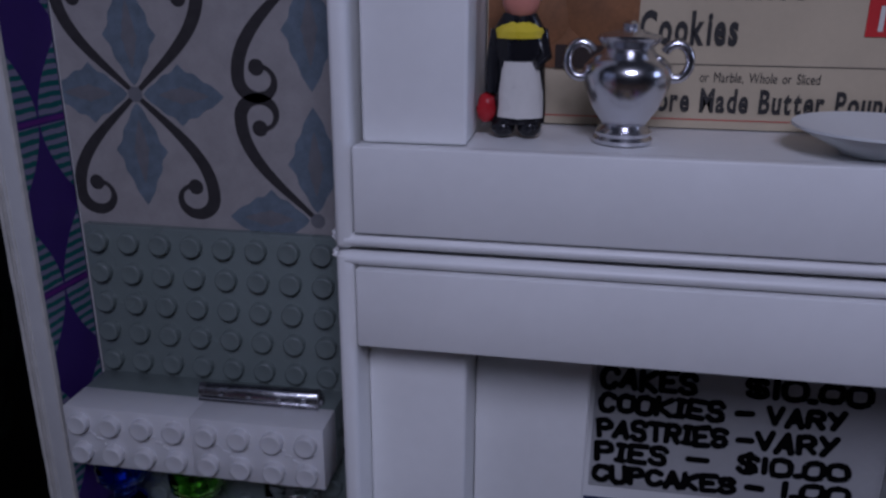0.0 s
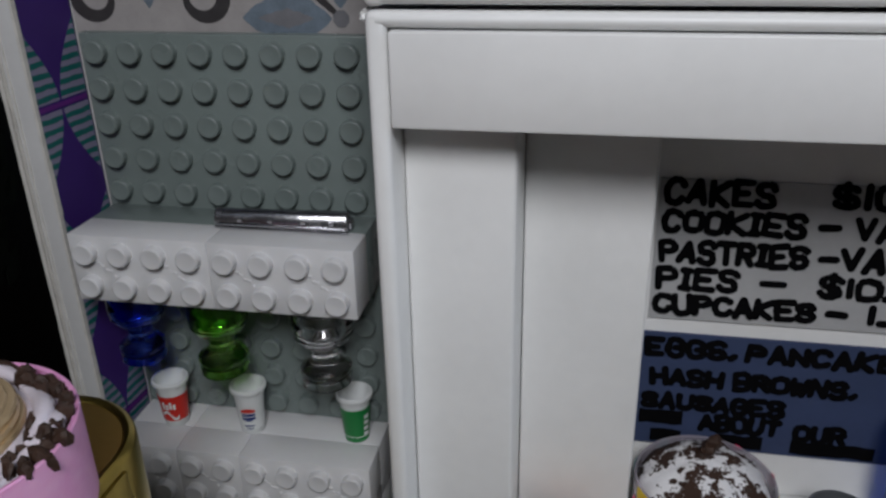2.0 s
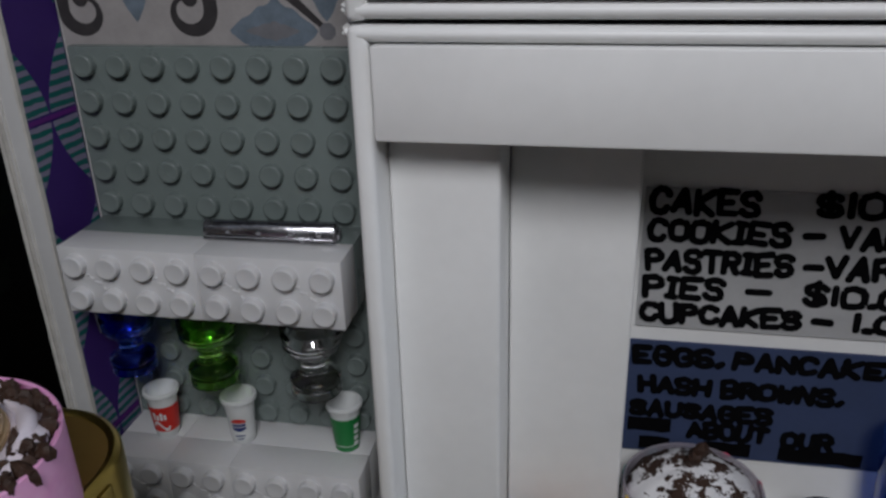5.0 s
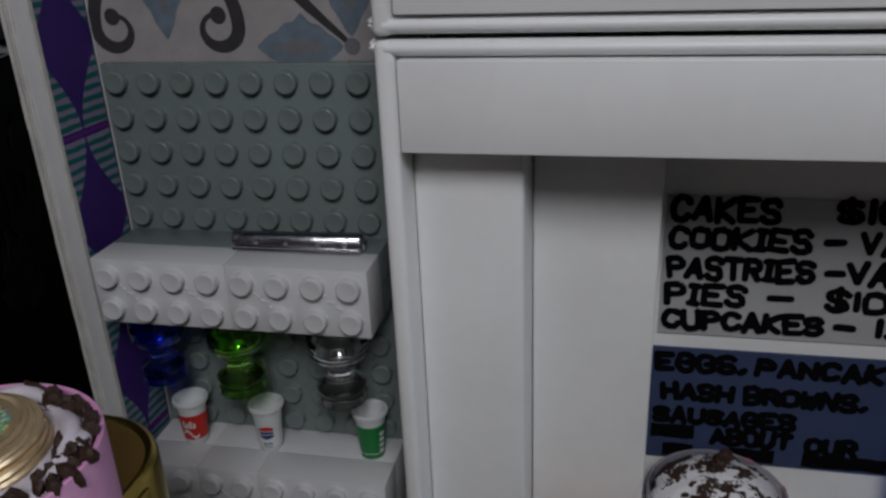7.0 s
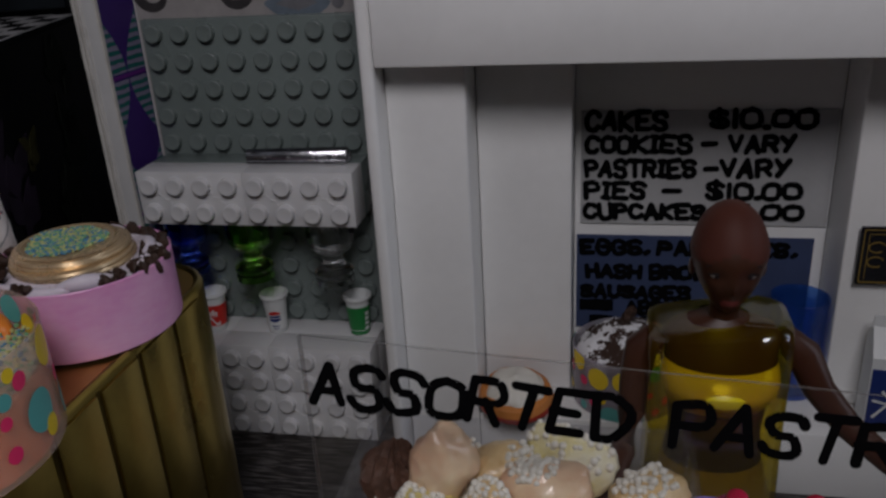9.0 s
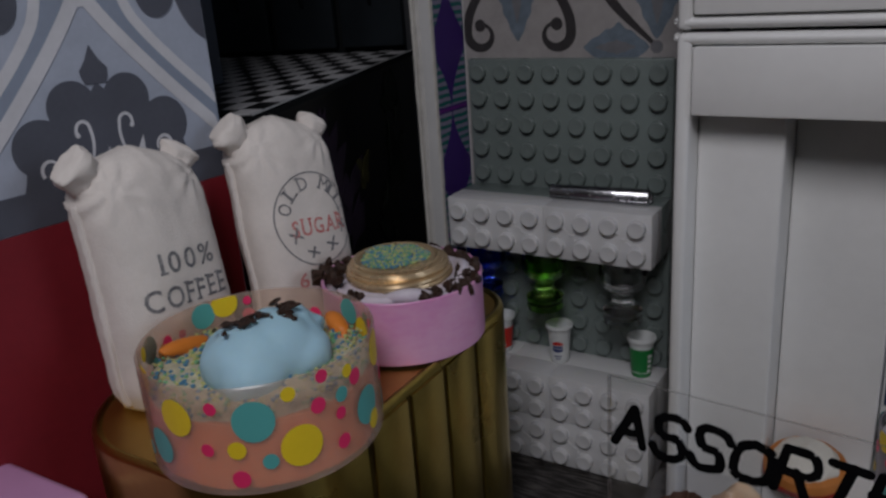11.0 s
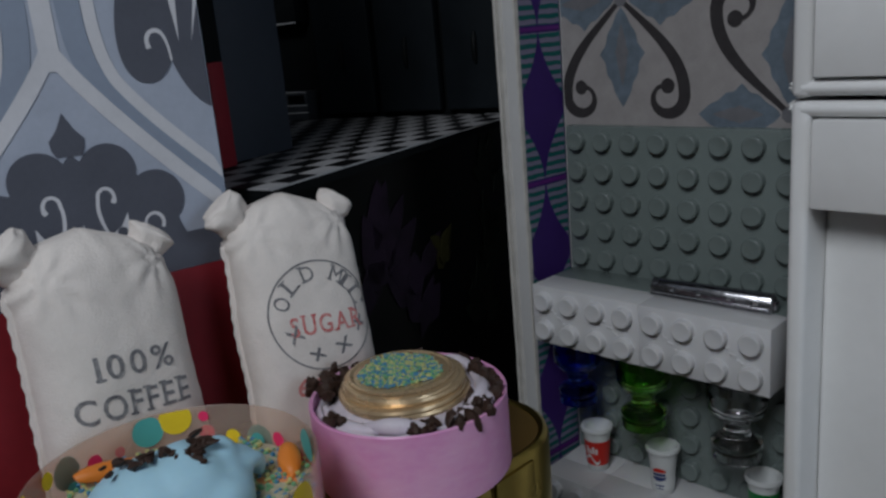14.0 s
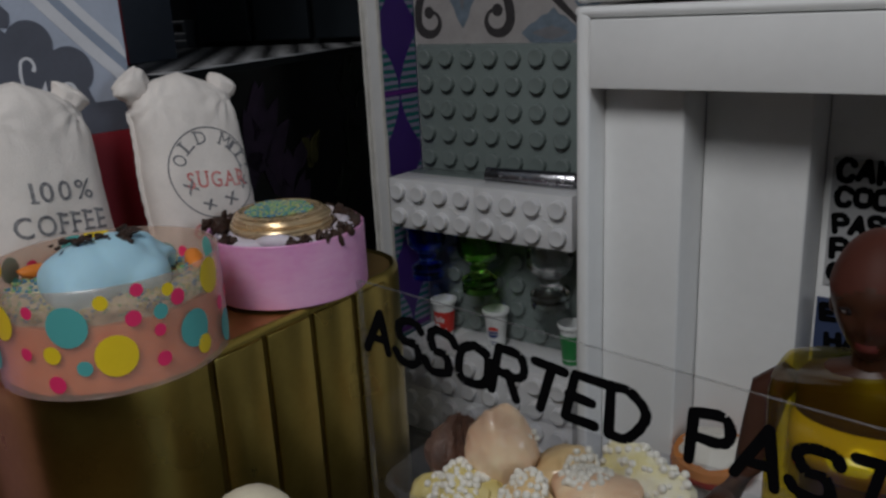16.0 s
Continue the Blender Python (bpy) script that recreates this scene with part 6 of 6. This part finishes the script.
for f in {f for v in res["verts"] for f in v.link_faces}:
    c = f.calc_center_median()
    t, ex, fr_ = (c.z - HB) / (HT - HB), abs(c.x - DX), c.y < DY - 0.004
    edge = 0.60 + 0.06 * math.cos(min(1.0, ex / 0.011) * math.pi) if fr_ else 0.45
    f.material_index = 1 if t > edge else 0
    if fr_ and ex < 0.0026 and 0.15 < t < 0.232:
        f.material_index = 3
for sx in (-1, 1):
    blob(bm, pose(DX + sx * 0.0046, DY - 0.0108, 0.2066, 0, 0, sx * 12), (0.0021, 0.0008, 0.0009), 3, 7)
    blob(bm, pose(DX + sx * 0.0045, DY - 0.0114, 0.2066), (0.0009, 0.0005, 0.0009), 3, 2)
    tube(bm, [(DX + sx * 0.0024, DY - 0.0116, 0.2070), (DX + sx * 0.0046, DY - 0.0117, 0.2077), (DX + sx * 0.0072, DY - 0.0106, 0.2070)], [0.0003, 0.00045, 0.0003], 6, 2)
    tube(bm, [(DX + sx * 0.0022, DY - 0.0122, 0.2098), (DX + sx * 0.0048, DY - 0.0120, 0.2110), (DX + sx * 0.0078, DY - 0.0102, 0.2096)], [0.0003, 0.0005, 0.0003], 6, 2)
    blob(bm, pose(DX + sx * 0.0104, DY + 0.002, 0.2040), (0.0013, 0.0024, 0.0034), 3, 0)
# stitched hairline round the crown
for k in range(26):
    a = math.pi * (1.08 + 0.84 * k / 25)
    q = 0.62 + 0.16 * abs(math.sin(a)) ** 2
    w = 2 * (q * (1 - q)) ** 0.5
    blob(bm, pose(DX + 0.0119 * w * math.cos(a), DY + 0.0010 + 0.0139 * w * math.sin(a), HB + (HT - HB) * q), (0.00035, 0.00035, 0.00035), 1, 2)
# torso, skirt, arms
ring_loft(bm, [(DX, DY, 0.0000, 0.030, 0.022), (DX, DY, 0.060, 0.026, 0.020), (DX, DY, 0.105, 0.0225, 0.0165), (DX, DY, 0.1300, 0.0165, 0.0120)], 28, 8, False)
ring_loft(bm, [(DX, DY, 0.1300, 0.0165, 0.0120), (DX, DY - 0.0005, 0.1420, 0.0150, 0.0108), (DX, DY - 0.001, 0.1520, 0.0160, 0.0112)], 28, 5, False)
ring_loft(bm, [(DX, DY - 0.001, 0.1520, 0.0160, 0.0112), (DX, DY - 0.0022, 0.1560, 0.0176, 0.0136), (DX, DY - 0.0034, 0.1600, 0.0186, 0.0160), (DX, DY - 0.0036, 0.1630, 0.0187, 0.0162), (DX, DY - 0.0026, 0.1670, 0.0184, 0.0146), (DX, DY - 0.0014, 0.1690, 0.0180, 0.0128)], 28, 4, False)
ring_loft(bm, [(DX, DY - 0.0014, 0.1690, 0.0178, 0.0125), (DX, DY - 0.001, 0.1720, 0.0178, 0.0118), (DX, DY, 0.1770, 0.0186, 0.0100), (DX, DY, 0.1805, 0.0160, 0.0080), (DX, DY, 0.1840, 0.0060, 0.0055)], 28, 0, True)
tube(bm, [(DX - 0.0195, DY, 0.1765), (DX - 0.0250, DY - 0.001, 0.1705), (DX - 0.0268, DY - 0.002, 0.1600), (DX - 0.0278, DY - 0.006, 0.1480), (DX - 0.0305, DY - 0.020, 0.1425), (DX - 0.0345, DY - 0.035, 0.1400), (DX - 0.0375, DY - 0.044, 0.1400)],
     [0.0040, 0.0056, 0.0050, 0.0046, 0.0042, 0.0034, 0.0022], 14, 0)
for k in range(4):
    tube(bm, [(DX - 0.0360 - 0.0018 * k, DY - 0.040, 0.1402), (DX - 0.0385 - 0.0022 * k, DY - 0.048, 0.1385), (DX - 0.0390 - 0.0022 * k, DY - 0.053, 0.1360)], [0.0013, 0.0012, 0.0008], 7, 0)
tube(bm, [(DX + 0.0190, DY, 0.1765), (DX + 0.0250, DY - 0.001, 0.1710), (DX + 0.0310, DY - 0.003, 0.1590), (DX + 0.0400, DY - 0.006, 0.1480), (DX + 0.0520, DY - 0.014, 0.1400), (DX + 0.0600, DY - 0.020, 0.1380), (DX + 0.0640, DY - 0.024, 0.1378)],
     [0.0040, 0.0056, 0.0050, 0.0046, 0.0040, 0.0034, 0.0022], 14, 0)
# square-cut clear vest that hangs from the shoulders
vest = bmesh.new()
VR = []
for z, rx, ry, p in ((0.0980, 0.0222, 0.0185, 4.5), (0.1200, 0.0220, 0.0180, 4.5), (0.1450, 0.0216, 0.0182, 4.5), (0.1650, 0.0218, 0.0178, 5), (0.1775, 0.0222, 0.0165, 5), (0.1815, 0.0216, 0.0150, 5), (0.1830, 0.0190, 0.0125, 4), (0.1832, 0.0095, 0.0085, 2.2)):
    row = []
    for k in range(48):
        a = 2 * math.pi * k / 48
        c, s = math.cos(a), math.sin(a)
        q = (abs(c) ** p + abs(s) ** p) ** (-1 / p)
        row.append(vest.verts.new((DX - 0.0016 + rx * q * c, DY - 0.001 + ry * q * s, z + (0.095 * rx * q * c if z > 0.17 else 0.0))))
    VR.append(row)
for a, b in zip(VR, VR[1:]):
    for k in range(48):
        vest.faces.new((a[k], a[(k + 1) % 48], b[(k + 1) % 48], b[k]))
for f in vest.faces:
    f.material_index = 6
tmp = bpy.data.meshes.new("vest")
vest.to_mesh(tmp)
vest.free()
bm.from_mesh(tmp)
bpy.data.meshes.remove(tmp)
for v in bm.verts:
    v.co.z -= 0.0012 * min(1, v.co.z / 0.1)
    if v.co.z > 0.1830:
        v.co.z = 0.1843 + max(0.0, v.co.z - 0.1870) * 0.93
        v.co.y -= 0.0020 * min(1, (v.co.z - 0.1830) / 0.004)
tagged(part("doll", bm, [SKIN, SCALP, FACE_D, FACE_L, DRESS_Y, DRESS_U, DRESS_O, FACE_W, DRESS_L], None, "brown vinyl fashion doll with shaved head in yellow vinyl dress"), category="doll")

# ---------------------------------------------------------------- front counter
KZ = 0.1210
setting("counter", one_box(-0.0120, 0.1800, 0.0560, 0.1080, 0.0, KZ, bev=0.001), WHITE_BOARD, "plain white counter block under the pastry case", "counter", smooth=True)
sign = thing("acrylic_sign", "clear acrylic sheet hand-lettered ASSORTED PASTRIES in black marker", "sign")
SY = 0.0470


def sloped(bm):
    """The sheet was cut askew: its top edge and its writing fall towards +x."""
    for v in bm.verts:
        if v.co.z > 0.1:
            v.co.z -= 0.064 * (v.co.x - 0.003)
    return bm


sheet = part("sheet", sloped(one_box(-0.0145, 0.1600, SY, SY + 0.0007, 0.0, 0.2120)), SHEET, sign, "clear acrylic sheet", smooth=False)
sheet.visible_shadow = False
bm = bmesh.new()
pen(bm, "ASSORTED", -0.0128, 0.1938, 0.0106, 0.0770, 0.0023, 0.11, SY - 0.0004, random.Random(5), slant=0.15, gap=1.2)
part("lettering", sloped(bm), MARKER, sign, "black marker writing", smooth=False)
bm = bmesh.new()
pen(bm, "PASTRIES", 0.0745, 0.1940, 0.0106, 0.0735, 0.0023, 0.11, SY - 0.0004, random.Random(6), slant=0.15, gap=1.2)
part("lettering", sloped(bm), MARKER, sign, "black marker writing", smooth=False)
part("edge_strip", one_box(-0.0152, -0.0147, SY - 0.0004, SY + 0.0012, 0.0, 0.2132), SHEET_EDGE, sign, "bright sheet edge", smooth=False)
part("edge_strip", sloped(one_box(-0.0145, 0.1600, SY, SY + 0.0007, 0.2121, 0.21225)), SHEET_EDGE, sign, "bright sheet edge", smooth=False)

case = thing("pastry_box", "open clear plastic box heaped with assorted pastries", "box", at=pose(0.0345, 0.0770, KZ))
bm = bmesh.new()
prev = None
for hx, hy, z in ((0.0440, 0.0215, 0.0012), (0.0445, 0.0220, 0.0), (0.0470, 0.0245, 0.0008), (0.0500, 0.0270, 0.0300), (0.0515, 0.0285, 0.0306), (0.0518, 0.0288, 0.0298), (0.0505, 0.0276, 0.0290), (0.0462, 0.0238, 0.0018), (0.0440, 0.0215, 0.0012)):
    ring = [bm.verts.new((x, y, z)) for x, y in rounded(-hx, hx, -hy, hy, 0.009, 6)]
    if prev:
        for i in range(len(ring)):
            j = (i + 1) % len(ring)
            bm.faces.new((prev[i], prev[j], ring[j], ring[i]))
    prev = ring
ob = part("tub", bm, GLASS_C, case, "clear thin plastic tub")
ob.visible_shadow = False


def pastry(name, label, x, y, z, r, turn, m, bead=0, cap=None, seed=0, tip=0.0, cover=0.5):
    p = thing(name, label, "pastry", "pastries in the clear box", at=pose(x + 0.002, y, z - 0.0135, *turn))
    bm = bmesh.new()
    vs = blob(bm, Matrix(), r, 4, 0, 0.22, 1.15, seed)
    for v in vs:
        v.co.x += 0.30 * r[0] * (1 if seed % 2 else -1) * ((v.co.z / r[2]) ** 2 - 0.3)
    for v in vs:
        v.co += v.co.normalized() * 0.0007 * noise.noise(v.co * 450) + v.co.normalized() * 0.0005 * noise.noise(v.co * 1100)
        if tip:
            k = max(0, v.co.z / r[2])
            v.co.x *= 1 - tip * k
            v.co.y *= 1 - tip * k
    if m is CHOC_PUFF:
        for v in vs:
            v.co *= 1 + 0.16 * math.sin(9 * math.atan2(v.co.y, v.co.x) + v.co.z * 500) * (1 - abs(v.co.z) / r[2] * 0.5) + 0.16 * noise.noise(v.co * 700)
    cloud = [v.co.copy() for v in vs]
    part("crust", bm, m, p, "rough glazed crust")
    if bead:
        rng = random.Random(seed * 7 + 1)
        ax = Vector((rng.uniform(-0.9, 0.9), -0.15, 0.7)).normalized()
        bm = bmesh.new()
        spots = [q for q in cloud if q.normalized().dot(ax) > cover + 0.12 + 0.10 * noise.noise(q * 300)]
        rng.shuffle(spots)
        placed = []
        for q in spots:
            if len(placed) >= bead * 1.3:
                break
            if all((q - o).length > 0.00145 for o in placed):
                placed.append(q)
                res = bmesh.ops.create_icosphere(bm, subdivisions=2, radius=rng.uniform(0.0008, 0.0014))
                bmesh.ops.translate(bm, verts=res["verts"], vec=q * rng.uniform(0.95, 1.03) + Vector((rng.uniform(-1, 1), rng.uniform(-1, 1), rng.uniform(-1, 1))) * 0.0005)
        tagged(part("sugar_bead_layer", bm, cap or NONPAREIL, p, "white sugar beads"), kind="stuff")
    return p


pastry("chocolate_puff", "dark rough chocolate cone", -0.0030, 0.0690, 0.1700, (0.0085, 0.0080, 0.0120), (0, 8, 0), CHOC_PUFF, 0, None, 1, 0.6)
pastry("sugared_bun", "pinkish egg-shaped glazed bun", 0.0115, 0.0680, 0.1750, (0.0104, 0.0088, 0.0138), (0, 6, 20), PASTRY_PINK, 12, None, 2, 0.25, 0.85)
pastry("sugared_bun", "golden bun with white sugar beads", 0.0270, 0.0780, 0.1660, (0.0105, 0.0085, 0.0088), (10, 0, 0), PASTRY, 90, None, 3, 0, 0.7)
pastry("yellow_puff", "round puff mottled yellow and white with a few beads", 0.0465, 0.0850, 0.1645, (0.0135, 0.0070, 0.0125), (-12, 0, 0), PUFF_MOTTLE, 45, None, 4, 0, 0.20)
pastry("sugared_bun", "pale pink glazed bun with white beads", 0.0420, 0.0690, 0.1680, (0.0130, 0.0095, 0.0085), (-12, 0, -10), PASTRY_PINK, 150, None, 5, 0, 0.62)
pastry("beaded_pastry", "yellow pastry covered in white sugar beads", 0.0090, 0.0570, 0.1640, (0.0105, 0.0085, 0.0090), (-18, 0, 20), ICING_Y, 320, None, 6, 0, 0.0)
pastry("sugared_bun", "golden folded pastry edged with white beads", 0.0270, 0.0580, 0.1650, (0.0105, 0.0085, 0.0115), (-8, -14, 15), PASTRY, 90, None, 7, 0.35, 0.6)
pastry("sugared_bun", "golden round bun with white sugar beads", 0.0470, 0.0565, 0.1610, (0.0125, 0.0090, 0.0085), (-14, 0, 0), PASTRY, 200, None, 8, 0, 0.45)
pastry("sugared_bun", "golden round bun with white sugar beads", 0.0695, 0.0720, 0.1640, (0.0115, 0.0090, 0.0095), (-8, -10, 0), PASTRY, 200, None, 9, 0, 0.5)
pastry("sugared_bun", "golden round bun with white sugar beads", 0.0680, 0.0570, 0.1590, (0.0125, 0.0085, 0.0080), (-10, 0, 0), PASTRY, 200, None, 10, 0, 0.5)
pastry("yellow_puff", "small plain yellow puff", -0.0060, 0.0600, 0.1590, (0.0068, 0.0060, 0.0068), (0, 0, 0), ICING_Y, 14, None, 11)
pastry("sugared_bun", "pale golden bun low in the box", -0.0060, 0.0585, 0.1470, (0.0085, 0.0070, 0.0075), (0, 0, 0), PASTRY, 30, None, 12)
pastry("sugared_bun", "pale golden bun low in the box", 0.0200, 0.0720, 0.1470, (0.0180, 0.0160, 0.0120), (0, 0, 0), PASTRY, 0, None, 13)
pastry("sugared_bun", "pale golden bun low in the box", 0.0560, 0.0720, 0.1470, (0.0180, 0.0160, 0.0120), (0, 0, 0), PASTRY, 0, None, 14)

tray = thing("cupcake_tray", "lilac plastic tray with pink cupcakes", "tray", at=pose(0.1320, 0.0730, KZ))
bm = bmesh.new()
prev = None
for hx, hy, z in ((0.0470, 0.0210, 0.0), (0.0490, 0.0235, 0.0020), (0.0490, 0.0235, 0.0130), (0.0480, 0.0225, 0.0142), (0.0455, 0.0200, 0.0142), (0.0445, 0.0190, 0.0132)):
    ring = [bm.verts.new((x, y, z)) for x, y in rounded(-hx, hx, -hy, hy, 0.006, 6)]
    if prev:
        for i in range(len(ring)):
            j = (i + 1) % len(ring)
            bm.faces.new((prev[i], prev[j], ring[j], ring[i]))
    prev = ring
bm.faces.new(prev)
part("pan", bm, TRAY_P, tray)
for i in range(4):
    for j in range(2):
        c = thing("cupcake", "glossy pink toy cupcake with a red cherry", "cupcake", "cupcakes in the lilac tray", at=pose(0.1320 - 0.0350 + 0.0215 * i, 0.0730 - 0.009 + 0.0190 * j, KZ + 0.0133))
        bm = bmesh.new()
        lathe(bm, [(0, 0), (0.0088, 0), (0.0092, 0.0020), (0.0084, 0.0050), (0.0062, 0.0078), (0.0030, 0.0092), (0, 0.0095)], 28)
        part("cake", bm, BERRY, c)
        bm = bmesh.new()
        blob(bm, pose(0, 0, 0.0108), (0.0033, 0.0033, 0.0030), 3)
        part("cherry", bm, CHERRY, c)

# cream bun on a small white pedestal
bun = thing("cream_bun", "pale cream round bun on a white pedestal", "bun", at=pose(-0.0279, 0.0137, 0))
bm = bmesh.new()
lathe(bm, [(0, 0), (0.016, 0), (0.016, 0.004), (0.006, 0.010), (0.005, 0.134), (0.012, 0.142), (0.013, 0.144), (0, 0.144)], 32)
part("pedestal", bm, CUP_WHITE, bun)
bm = bmesh.new()
blob(bm, pose(0, 0, 0.1540), (0.0115, 0.0115, 0.0105), 3, 0, 0.05, 2)
part("bun", bm, BUN_CREAM, bun)

# pink plastic box in front of the gold stand
bm = one_box(-0.2680, -0.1915, -0.0600, 0.0100, 0.0, 0.1480, bev=0.0045, seg=4)
tagged(part("pink_box", bm, PINK_BOX, None, "smooth pink plastic box with rounded edges"), category="box")
